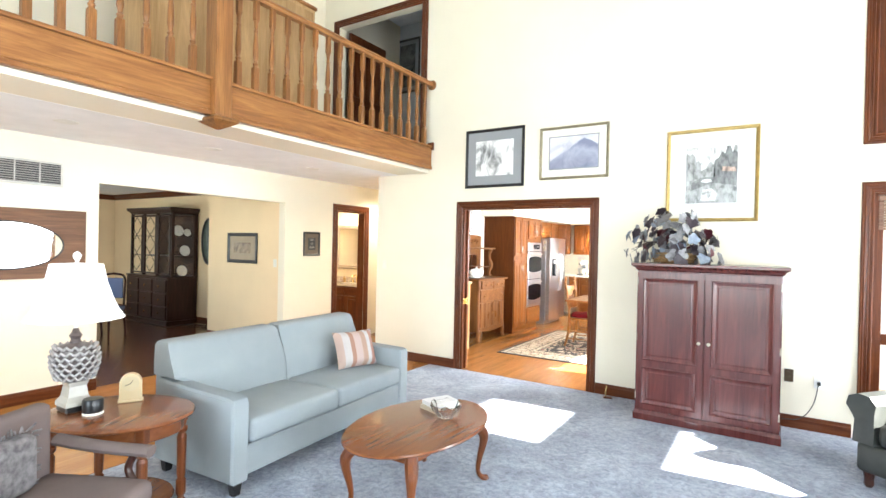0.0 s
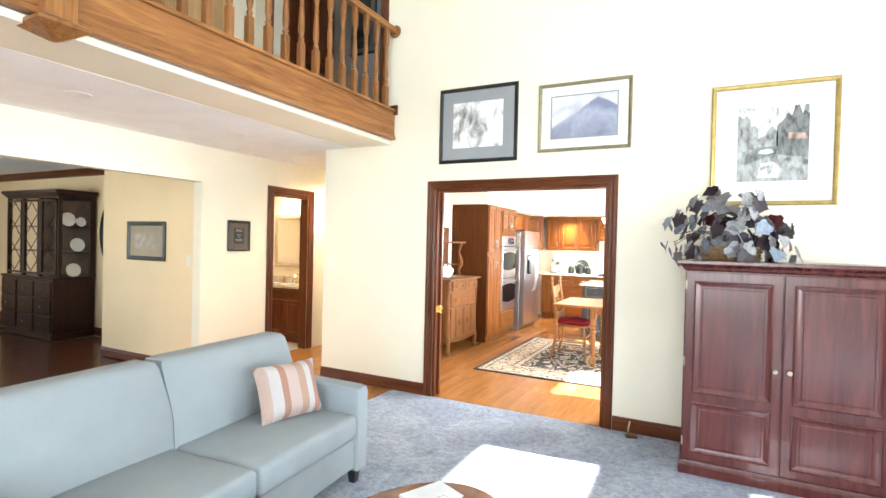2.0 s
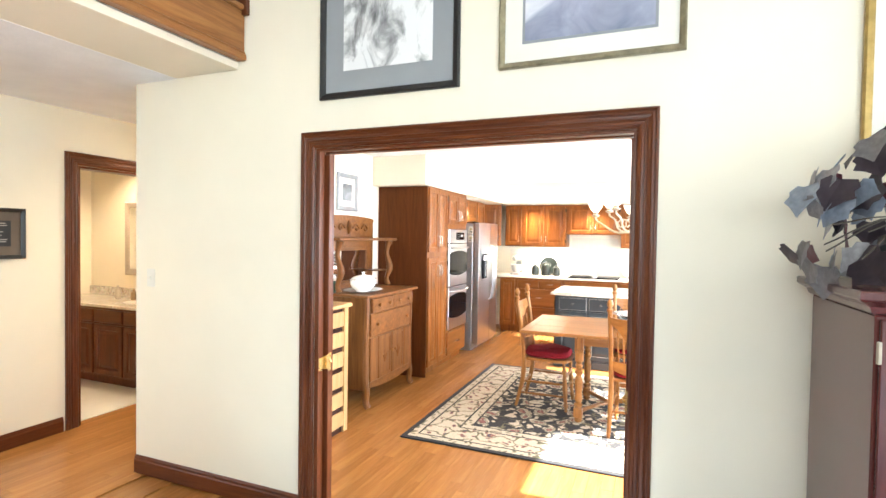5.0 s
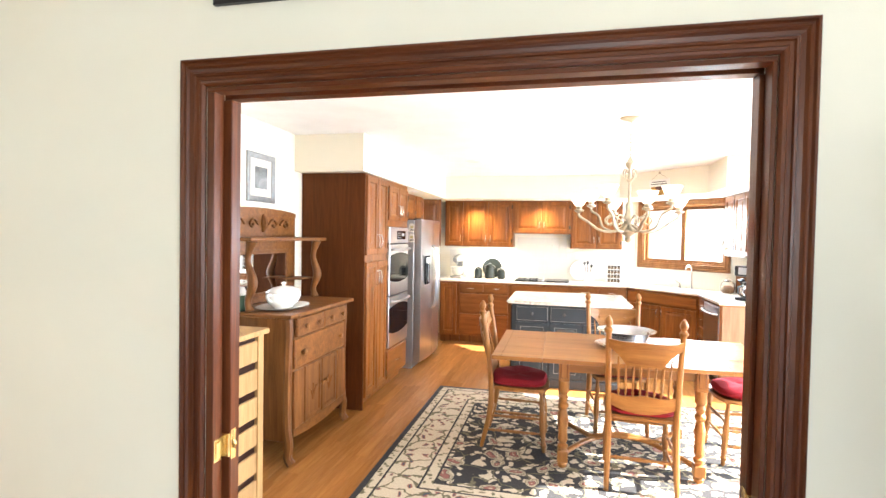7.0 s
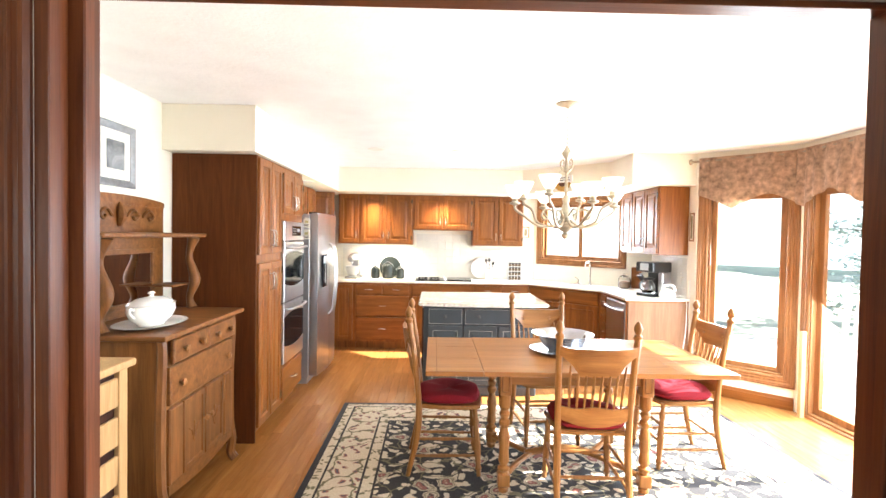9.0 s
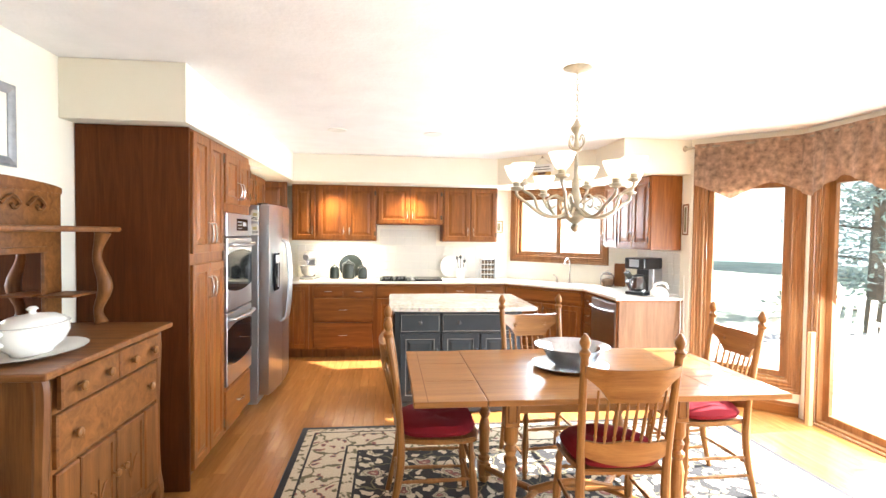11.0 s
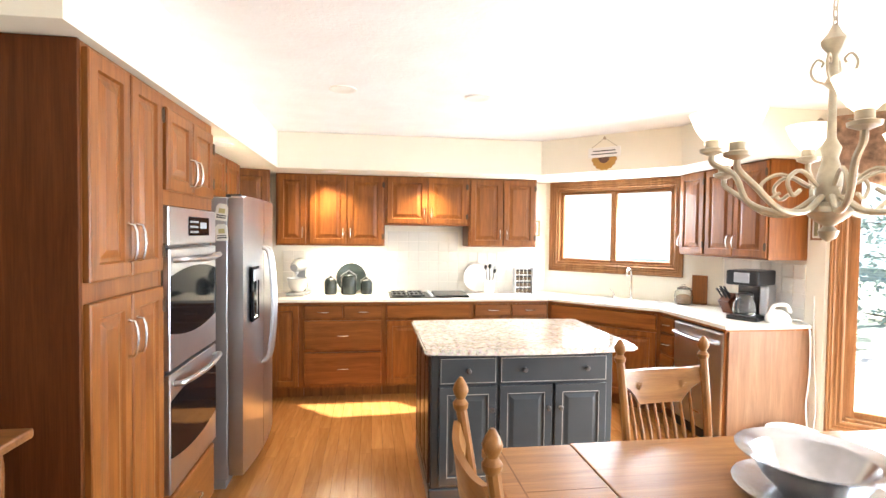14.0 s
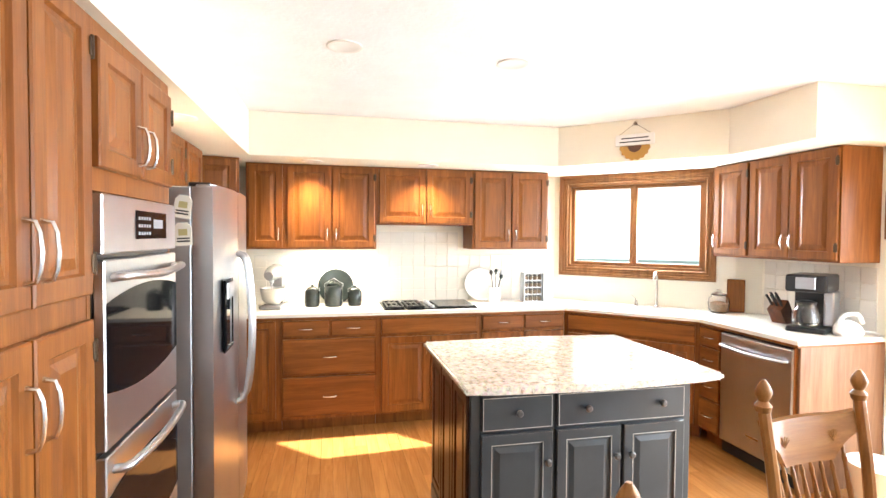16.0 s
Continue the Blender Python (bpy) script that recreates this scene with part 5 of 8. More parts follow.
part("jar_body", bm, plain("green_glaze", (0.06, 0.11, 0.075), 0.2), GLJ, smooth=True)
bm = B()
lathe(bm, [(0.047, 0.1105), (0.05, 0.13), (0.035, 0.165), (0.001, 0.17)], seg=18)
part("lid", bm, CHINA, GLJ, smooth=True)

pc = thing("pine_cabinet", "light pine cabinet with drawers standing beside the doorway", "cabinet", pose(-3.36, 5.92, 0, 0, 0, 90))
# body in near-black colour stands in for shade in the drawer gaps
bm = B()
box(bm, 0, 0.80, 0.022, 0.62, 0.0, 1.0)
part("body", bm, DARKW, pc, "body coloured dark for the shade between the drawers")
bm = B()
box(bm, -0.03, 0.83, -0.02, 0.635, 1.0, 1.032, 0.008, 2)
part("top", bm, PINE, pc)
for x in (0.0, 0.745):
    bm = B()
    box(bm, x, x + 0.055, 0, 0.055, 0, 1.0, 0.003)
    part("post", bm, PINE, pc)
for k in range(6):
    bm = B()
    box(bm, 0.057, 0.743, 0.004, 0.02, 0.05 + k * 0.16, 0.17 + k * 0.16, 0.004)
    d = part("drawer", bm, PINE, pc)
    round_knob(d, 0.4, 0.11 + k * 0.16, ANTIQ_Z, 0.015, -0.002)


def picture(name, m, w, h, frame_mat, mat_mat, art_mat, label, fw=0.03, mw=0.08, depth=0.022, inner=None):
    """A framed picture: frame, mount, art, glass. It faces -y; m is at its lower left corner."""
    p = thing(name, label, "picture", m)
    bm = B()
    prof = [(0, 0.002), (0, depth * 0.8), (fw * 0.25, depth), (fw * 0.7, depth * 0.8), (fw, depth * 0.55), (fw, 0.004)]
    loft(bm, [[(i, -d, i), (w - i, -d, i), (w - i, -d, h - i), (i, -d, h - i)] for i, d in prof], cap=False)
    part("frame", bm, frame_mat, p)
    bm = B()
    box(bm, fw * 0.7, w - fw * 0.7, -0.006, -0.002, fw * 0.7, h - fw * 0.7)
    part("mount", bm, mat_mat, p)
    a = fw + mw
    if inner:
        bm = B()
        box(bm, a - 0.012, w - a + 0.012, -0.0075, -0.006, a - 0.012, h - a + 0.012)
        part("inner_mount", bm, inner, p)
    bm = B()
    box(bm, a, w - a, -0.009, -0.0076, a, h - a)
    part("print", bm, art_mat, p, m=None)
    return p


def art(name, stops, scale=3.0, stretch=(1, 1, 1), dist=1.5, lift=0.0):
    """An indistinct picture: clouds of tone."""
    m, n, l, b = mat(name, (0.5, 0.5, 0.5), 0.25)
    f = noise_tex(n, l, coords(n, l, stretch), scale, 7, 0.62, dist)
    if lift:
        tc, sep = n.new("ShaderNodeTexCoord"), n.new("ShaderNodeSeparateXYZ")
        l.new(tc.outputs["Generated"], sep.inputs[0])
        x = n.new("ShaderNodeMath")
        x.operation = "MULTIPLY_ADD"
        l.new(sep.outputs[2], x.inputs[0])
        x.inputs[1].default_value = lift
        l.new(f, x.inputs[2])
        f = x.outputs[0]
    l.new(ramp(n, l, f, stops), b.inputs["Base Color"])
    return m


GOLDF = plain("gilt_frame", (0.42, 0.29, 0.10), 0.35, 0.7, var=0.25, scale=25)
SILVF = plain("silver_grey_frame", (0.30, 0.31, 0.32), 0.4, 0.5, var=0.2, scale=25)
BLKF = plain("black_frame", (0.012, 0.011, 0.011), 0.35, var=0.2)
MOUNT = plain("cream_mount", (0.74, 0.71, 0.63), 0.8, var=0.03)
GMOUNT = plain("grey_mount", (0.27, 0.28, 0.29), 0.8, var=0.05)
picture("framed_picture", pose(XL, 7.50, 1.825, 0, 0, 90), 0.38, 0.38, SILVF, MOUNT, art("grey_flower_print", [(0.3, (0.12, 0.13, 0.14)), (0.6, (0.35, 0.37, 0.38)), (0.7, (0.6, 0.6, 0.56))], 5), "grey framed flower print on the kitchen wall", 0.045, 0.06)

# ---- gallery ----
GX = -3.33
band = board("gallery_edge_strip", -3.86, -3.362, -4, YL - 0.002, 2.531, 2.5745, WALL, "cream painted strip under the gallery edge", "ceiling", 0.003)
gal = thing("gallery_railing", "red oak gallery railing with turned balusters and a square newel post", "railing", pose(GX, 0, 0))
bm = B()
box(bm, -0.03, 0.012, -3.99, YL - 0.004, 2.60, 2.855, 0.003)
box(bm, -0.03, 0.030, -3.99, YL - 0.004, 2.575, 2.612, 0.008, 2)
box(bm, -0.03, 0.020, -3.99, YL - 0.004, 2.612, 2.628, 0.004)
part("fascia", bm, OAK_Y, gal, "wide oak fascia board")
bm = B()
box(bm, -0.045, 0.035, -3.99, YL - 0.03, 2.856, 2.885, 0.008, 2)
part("shoe_rail", bm, OAK_Y, gal)
bm = B()
prof = [(-0.03, 0), (0.03, 0), (0.034, 0.018), (0.028, 0.028), (0.034, 0.045), (0.022, 0.062), (0, 0.067), (-0.022, 0.062), (-0.034, 0.045), (-0.028, 0.028), (-0.034, 0.018)]
loft(bm, [[(x, y, 3.66 + z) for x, z in prof] for y in (-3.99, YL - 0.03)])
part("handrail", bm, OAK_Y, gal, "moulded oak handrail")
bm = B()
lathe(bm, [(0.03, 0), (0.062, 0.0), (0.066, 0.01), (0.058, 0.024), (0.03, 0.03)], seg=20)
part("rosette", bm, OAK_Z, gal, "round oak rosette at the wall", pose(0, YL - 0.002, 3.69, 90, 0, 0), smooth=True)
bm = B()
box(bm, -0.04, 0.05, YL - 0.028, YL - 0.003, 2.83, 2.93, 0.004)
part("end_block", bm, TRIM_Z, gal)
bm = B()
box(bm, -0.025, 0.025, -0.025, 0.025, 0, 0.20, 0.003)
lathe(bm, [(0.024, 0.20), (0.018, 0.215), (0.025, 0.23), (0.015, 0.245), (0.025, 0.30), (0.023, 0.40), (0.015, 0.50), (0.021, 0.515), (0.014, 0.53), (0.018, 0.58), (0.023, 0.60), (0.023, 0.61)], seg=10)
box(bm, -0.021, 0.021, -0.021, 0.021, 0.61, 0.776, 0.003)
bal_mesh = finish(bm, "baluster", OAK_Z)
for y in [2.615 + 0.1715 * k for k in range(17)] + [2.214 - 0.1755 * k for k in range(35)]:
    share("baluster", bal_mesh, gal, pose(0, y, 2.8852))
bm = B()
box(bm, -0.07, 0.078, 2.365, 2.515, 2.56, 3.80, 0.006)
nw = part("newel_post", bm, OAK_Z, gal, "square oak newel post")
bm = B()
loft(bm, [[(0.004 - s, 2.44 - s, z), (0.004 + s, 2.44 - s, z), (0.004 + s, 2.44 + s, z), (0.004 - s, 2.44 + s, z)] for s, z in ((0.076, 2.575), (0.112, 2.555), (0.116, 2.535), (0.085, 2.515), (0.012, 2.475))])
part("drop_finial", bm, OAK_Z, nw, "pointed drop under the post")

# wooden cabinet on the gallery
gc = thing("gallery_cabinet", "long figured oak cabinet standing on the gallery", "cabinet", pose(-3.92, 2.147, LOFT))
bm = B()
box(bm, -0.45, 0, 0, 1.853, 0.06, 1.34, 0.004)
part("body", bm, BURL, gc)
bm = B()
box(bm, -0.47, 0.02, -0.02, 1.873, 1.34, 1.38, 0.008)
part("top", bm, OAK_Y, gc)
for k in range(3):
    bm = B()
    front(bm, 0.57, 1.22, [(0, 0), (0, 0.010), (0.006, 0.014), (0.02, 0.014)])
    part("panel", bm, BURL, gc, "", pose(0.001, 0.03 + k * 0.61, 0.08, 0, 0, 90))
bm = B()
box(bm, -0.44, -0.01, 0.02, 1.833, 0, 0.06)
part("plinth", bm, TRIM_Y, gc)
# doorway of the upstairs room
d3 = tagged(thing("door_3", "upstairs doorway with dark stained casing and an open red-brown door", "doorway", pose(0, YL, 0)), kind="structure")
casing(d3, -5.05, -3.52, LOFT + 0.001, 4.82, 0.10)
bm = B()
box(bm, -5.03, -4.985, 0.18, 1.02, LOFT + 0.01, 4.80, 0.003)
lf = part("door_leaf", bm, TRIM_Z, d3, "dark red-brown panelled door standing open")
for z, h in ((3.05, 0.7), (3.85, 0.8)):
    for yy in (0.26, 0.63):
        bm = B()
        front(bm, 0.30, h, [(0, 0), (0.0, 0.004), (0.02, -0.002), (0.05, 0.004)])
        part("panel", bm, TRIM_Z, lf, "", pose(-4.985, yy, z, 0, 0, 90))
picture("framed_picture", pose(-5.45, 7.399, 4.35), 0.56, 0.98, BLKF, GMOUNT, art("dark_arched_print", [(0.3, (0.03, 0.03, 0.03)), (0.7, (0.2, 0.2, 0.19))], 4), "black framed dark print in the upstairs room", 0.035, 0.07)

# ---- living room ----
arm = thing("armoire", "red mahogany armoire with two panelled doors on the carpet", "armoire", pose(-0.55, 4.93, 0))
AW, AD = 1.13, 0.57
bm = B()
box(bm, 0, AW, 0.001, AD, 0.09, 1.385, 0.004)
part("body", bm, MAHOG, arm)
bm = B()
loft(bm, [[(-e, -e, z), (AW + e, -e, z), (AW + e, AD, z), (-e, AD, z)] for e, z in ((0.012, 0), (0.014, 0.06), (0.006, 0.075), (0.0, 0.09))])
part("plinth", bm, MAHOG, arm)
bm = B()
loft(bm, [[(-e, -e, z), (AW + e, -e, z), (AW + e, AD + 0.01, z), (-e, AD + 0.01, z)] for e, z in ((0.002, 1.385), (0.012, 1.392), (0.018, 1.408), (0.045, 1.425), (0.05, 1.43), (0.05, 1.448), (0.045, 1.452))])
part("cornice", bm, MAHOG, arm, "moulded cornice top")
APAN = [(0, 0), (0, 0.007), (0.008, 0.012), (0.020, 0.006), (0.034, 0.0012), (0.046, 0.0012), (0.052, 0.004), (0.056, 0.004)]
for x in (0.008, 0.569):
    bm = B()
    w, h = 0.553, 1.27
    box(bm, 0, w, -0.018, 0, 0, h, 0.003)
    d = part("door", bm, MAHOG, arm, "", pose(x, 0, 0.105))
    for z, ph in ((0.05, 0.345), (0.455, 0.755)):
        bm = B()
        front(bm, w - 0.10, ph, [(a, b + 0.018) for a, b in APAN])
        part("panel", bm, MAHOG, d, "raised panel", pose(0.05, 0, z))
    round_knob(d, (w - 0.035) if x < 0.3 else 0.035, 0.66, BRONZE, 0.015, 0.018)
    for z in (0.12, 0.66, 1.18):
        bm = B()
        xx = 0.0 if x < 0.3 else w
        tube(bm, [(xx, -0.012, z - 0.03), (xx, -0.012, z + 0.03)], 0.007, 6)
        part("hinge", bm, BRONZE, d)


def leaf_mesh(name, material):
    """A lobed ivy leaf, cupped along its midrib."""
    bm = B()
    half = [(0, 0), (0.40, -0.10), (0.60, 0.14), (0.52, 0.32), (0.66, 0.54), (0.40, 0.70), (0.22, 0.88), (0.0, 1.08)]
    mid = [(0, 0.0), (0, 0.05), (0, 0.18), (0, 0.36), (0, 0.55), (0, 0.72), (0, 0.88), (0, 1.08)]
    for s in (-1, 1):
        a = [bm.verts.new((s * x, y, 0.10 * abs(x) - 0.16 * y * y)) for x, y in half]
        b = [bm.verts.new((x, y, -0.02 - 0.16 * y * y)) for x, y in mid]
        for i in range(7):
            q = [a[i], a[i + 1], b[i + 1], b[i]]
            q = [v for k, v in enumerate(q) if all((v.co - u.co).length > 1e-4 for u in q[:k])]
            if len(q) > 2:
                bm.faces.new(q)
    bmesh.ops.remove_doubles(bm, verts=bm.verts[:], dist=1e-4)
    bmesh.ops.solidify(bm, geom=bm.faces[:], thickness=0.012)
    return finish(bm, name, material)


LEAFS = [leaf_mesh("leaf", plain(n_, c, 0.5, var=0.35, scale=3)) for n_, c in (("silver_leaf", (0.31, 0.30, 0.305)), ("grey_leaf", (0.17, 0.16, 0.165)), ("wine_red_leaf", (0.10, 0.014, 0.022)), ("dark_plum_leaf", (0.040, 0.026, 0.034)), ("blue_grey_leaf", (0.23, 0.27, 0.33)))]
pb = thing("leaf_arrangement", "silver and wine red ivy leaves in a wicker basket", "plant", pose(-0.28, 5.17, 1.453))
WICK = plain("woven_wicker", (0.26, 0.15, 0.06), 0.7, var=0.35, scale=40, bumpy=0.5, fine=90)
bm = B()
lathe(bm, [(0.001, 0), (0.13, 0.0), (0.15, 0.03), (0.165, 0.085), (0.17, 0.10), (0.15, 0.10), (0.12, 0.03), (0.001, 0.02)], seg=26, sx=1.15, sy=0.8)
bk = part("basket", bm, WICK, pb, "woven wicker basket", smooth=True)
for k in range(4):
    bm = B()
    n = 52
    pts = [(1.15 * (0.143 + 0.008 * k + 0.006 * (-1) ** (i + k)) * math.cos(2 * math.pi * i / n), 0.8 * (0.143 + 0.008 * k + 0.006 * (-1) ** (i + k)) * math.sin(2 * math.pi * i / n), 0.016 + 0.024 * k) for i in range(n + 1)]
    tube(bm, pts, 0.009, 5)
    part("wicker_band", bm, WICK, bk)
rnd = random.Random(7)
stem = plain("brown_stem", (0.06, 0.045, 0.03), 0.7)
for k in range(165):
    a = rnd.uniform(0, 2 * math.pi)
    el = rnd.uniform(-0.45, 1.35)
    r = rnd.uniform(0.13, 0.32)
    p = Vector((1.35 * r * math.cos(a) * math.cos(el), 0.75 * r * math.sin(a) * math.cos(el), 0.14 + 1.25 * r * math.sin(el)))
    if p.z < 0.04:
        p.z = 0.04 + rnd.random() * 0.05
    if k % 8 == 0:
        p.x = p.x * 1.08
        p.z = max(0.05, p.z * 0.85)
    if p.y < -0.20:
        p.y = -0.20
    size = rnd.uniform(0.06, 0.108)
    q = Vector((p.x * 1.1, p.y * 1.5 - 0.05, 0.07 + 0.5 * max(0.0, p.z - 0.2))).normalized()
    hang = (Vector((0, 0, -1)) + q * q.z).normalized()
    side = hang.cross(q)
    turn = Matrix((side, hang, q)).transposed().to_4x4()
    m = Matrix.Translation(p) @ turn @ pose(0, 0, rnd.uniform(-0.02, 0.02), rnd.uniform(-30, 18), rnd.uniform(-28, 28), rnd.uniform(-65, 65)) @ Matrix.Diagonal((size, size, size, 1))
    c = rnd.choices(range(5), (24, 26, 10, 26, 14))[0]
    share("leaf", LEAFS[c], pb, m)
for k in range(9):
    bm = B()
    a = rnd.uniform(2.2, 4.2) if k < 6 else rnd.uniform(-0.6, 0.6)
    tube(bm, curve_pts([(0, 0, 0.09), (0.18 * math.cos(a), -0.08, 0.20), (0.36 * math.cos(a), -0.12, 0.08 + 0.02 * k)], 5), 0.0025, 5)
    part("stem", bm, stem, pb)

# pictures on the tall wall
picture("framed_picture", pose(-2.785, YL, 2.30), 0.80, 0.72, BLKF, GMOUNT, art("ink_wash_print", [(0.30, (0.06, 0.06, 0.06)), (0.42, (0.36, 0.36, 0.36)), (0.52, (0.76, 0.76, 0.75))], 6.5, (1, 1, 0.6), 0.6), "black framed ink wash picture with a grey mount", 0.034, 0.11)


def mountain_art():
    m, n, l, b = mat("mountain_watercolour", (0.5, 0.5, 0.6), 0.3)
    tc, sep = n.new("ShaderNodeTexCoord"), n.new("ShaderNodeSeparateXYZ")
    l.new(tc.outputs["Generated"], sep.inputs[0])
    f = noise_tex(n, l, coords(n, l), 5, 6, 0.6, 0.6)

    def m2(op, a, c):
        x = n.new("ShaderNodeMath")
        x.operation = op
        for s, v in zip(x.inputs, (a, c)):
            if isinstance(v, (int, float)):
                s.default_value = v
            else:
                l.new(v, s)
        return x.outputs[0]

    ridge = m2("SUBTRACT", m2("ADD", 0.78, m2("MULTIPLY", f, 0.25)), m2("MULTIPLY", m2("ABSOLUTE", m2("SUBTRACT", sep.outputs[0], 0.72), 0), 0.95))
    above = m2("SUBTRACT", sep.outputs[2], ridge)
    hill = ramp(n, l, m2("ADD", m2("MULTIPLY", sep.outputs[2], 0.7), f), [(0.4, (0.16, 0.18, 0.25)), (0.8, (0.36, 0.37, 0.47)), (1.0, (0.20, 0.22, 0.31))])
    skyc = ramp(n, l, f, [(0.35, (0.45, 0.45, 0.52)), (0.6, (0.72, 0.72, 0.75))])
    l.new(mix(n, l, hill, skyc, ramp(n, l, above, [(-0.03 + 0.03, (0, 0, 0)), (0.06, (1, 1, 1))])), b.inputs["Base Color"])
    return m


picture("framed_picture", pose(-1.79, YL, 2.355), 0.79, 0.595, plain("grey_gilt_frame", (0.28, 0.24, 0.15), 0.4, 0.6, var=0.3, scale=25), MOUNT, mountain_art(), "gilt framed blue mountain watercolour with a cream mount", 0.028, 0.092, inner=GMOUNT)
canal = picture("framed_picture", pose(-0.417, YL, 1.865), 0.80, 0.905, GOLDF, MOUNT, art("grey_canal_print", [(0.30, (0.05, 0.05, 0.05)), (0.48, (0.22, 0.22, 0.215)), (0.62, (0.55, 0.55, 0.53))], 5.5, (1.2, 1, 0.7), 0.7, 0.22), "gilt framed grey canal town print above the armoire", 0.032, 0.145, inner=WHITE)


# printed masses of the canal view: gabled houses, a bridge, bright water
INK = [art("ink_tone_%d" % i, [(0.36, tuple(c * 0.35 for c in col)), (0.5, col), (0.64, tuple(min(0.7, c * 1.45) for c in col))], 26, (1, 1, 0.5), 0.4) for i, col in enumerate(((0.15, 0.15, 0.148), (0.27, 0.27, 0.262), (0.60, 0.60, 0.58), (0.38, 0.26, 0.21)))]
PX, PZ, PW, PH = 0.177, 0.177, 0.446, 0.551


def ink(points, tone, lift):
    bm = B()
    loft(bm, [[(PX + PW * u, -0.009 - lift - d, PZ + PH * v) for u, v in points] for d in (0.0, 0.0003)])
    part("printed_shape", bm, INK[tone], canal)


ink([(0, 0.55), (1, 0.55), (1, 0.999), (0, 0.999)], 2, 0.0001)
ink([(0.0, 0.40), (0.30, 0.42), (0.30, 0.70), (0.25, 0.76), (0.20, 0.74), (0.18, 0.84), (0.12, 0.90), (0.07, 0.86), (0.0, 0.92)], 1, 0.0005)
ink([(0.30, 0.45), (0.58, 0.45), (0.57, 0.66), (0.50, 0.74), (0.44, 0.70), (0.40, 0.62), (0.30, 0.58)], 1, 0.0005)
ink([(0.55, 0.42), (1.0, 0.36), (1.0, 0.86), (0.94, 0.92), (0.90, 0.88), (0.86, 1.0), (0.80, 0.98), (0.76, 0.86), (0.70, 0.90), (0.64, 0.80), (0.56, 0.74)], 0, 0.0005)
ink([(0.70, 0.56), (0.98, 0.54), (0.96, 0.62), (0.72, 0.64)], 3, 0.0009)
ink([(0, 0.001), (1, 0.001), (1, 0.40), (0.6, 0.46), (0.3, 0.44), (0, 0.30)], 1, 0.0005)
ink([(0.10, 0.22), (0.52, 0.36), (0.98, 0.30), (0.98, 0.42), (0.60, 0.47), (0.30, 0.46), (0.12, 0.36)], 0, 0.0009)
ink([(0.30, 0.05), (0.58, 0.04), (0.62, 0.16), (0.52, 0.26), (0.34, 0.24)], 2, 0.0013)
ink([(0.30, 0.38), (0.34, 0.42), (0.42, 0.43), (0.50, 0.42), (0.53, 0.38), (0.42, 0.36)], 2, 0.0013)


def plate_cover(m, label, w=0.07, h=0.115, material=None, kind="switch"):
    p = thing("light_switch" if kind == "switch" else "wall_outlet", label, kind, m)
    bm = B()
    box(bm, -w / 2, w / 2, -0.006, 0, -h / 2, h / 2, 0.002)
    part("plate", bm, material or MOUNT, p)
    bm = B()
    if kind == "switch":
        box(bm, -0.006, 0.006, -0.014, -0.006, -0.012, 0.012, 0.002)
    else:
        for z in (-0.022, 0.022):
            box(bm, -0.014, 0.014, -0.0085, -0.006, z - 0.012, z + 0.012, 0.003)
    part("toggle" if kind == "switch" else "socket", bm, HINGE if material == HINGE else MOUNT, p)
    return p


plate_cover(pose(-4.08, YL, 1.285), "cream light switch on the wall by the hall")
plate_cover(pose(-5.56, 4.84, 1.26), "cream light switch beside the arch")
plate_cover(pose(0.65, YL, 0.467), "dark wall outlet beside the armoire", 0.07, 0.115, HINGE, "outlet")
plate_cover(pose(0.87, YL, 0.44), "white wall outlet with a plugged-in cord", 0.07, 0.115, WHITE, "outlet")
cd = thing("power_cord", "thin dark cord hanging from a wall outlet", "cord", pose(0, 0, 0))
bm = B()
tube(bm, curve_pts([(0.87, YL - 0.012, 0.43), (0.83, YL - 0.04, 0.24), (0.74, YL - 0.06, 0.11), (0.60, YL - 0.08, 0.085)], 6), 0.004, 6)
part("cable", bm, BLACK, cd)
bm = B()
box(bm, 0.857, 0.883, YL - 0.04, YL - 0.009, 0.415, 0.445, 0.004)
part("plug", bm, BLACK, cd)

ds = thing("door_stop", "small brass and wood door stop on the carpet by the skirting", "door stop", pose(-0.925, 5.42, 0.0, 0, 0, 20))
bm = B()
box(bm, -0.045, 0.045, -0.03, 0.03, 0.0, 0.014, 0.004)
part("base", bm, TRIM_X, ds)
bm = B()
tube(bm, curve_pts([(-0.02, 0, 0.012), (-0.022, 0.0, 0.07), (-0.012, 0.0, 0.125)], 5), 0.008, 8)
part("post", bm, BRASS, ds, "brass post", smooth=True)

# sofa, facing +x
so = thing("sofa", "pale blue upholstered two-seat sofa with dark tapered feet", "sofa", pose(-2.20, 1.84, 0, 0, 0, 94) @ Matrix.Diagonal((1, 0.92, 1, 1)))
SWD = 1.94


def soft_box(bm, x0, x1, y0, y1, z0, z1, r=0.04, puff=0.0):
    box(bm, x0, x1, y0, y1, z0, z1, r, 3)
    if puff:
        bmesh.ops.subdivide_edges(bm, edges=[e for e in bm.edges if e.calc_length() > 0.25], cuts=3, use_grid_fill=True)
        cx, cz = (x0 + x1) / 2, (z0 + z1) / 2
        for v in bm.verts:
            u = min(1, abs(v.co.x - cx) / ((x1 - x0) / 2))
            w = min(1, abs(v.co.y - (y0 + y1) / 2) / abs((y1 - y0) / 2))
            if v.co.z > cz:
                v.co.z += puff * (1 - u * u) * (1 - w * w)
    return bm


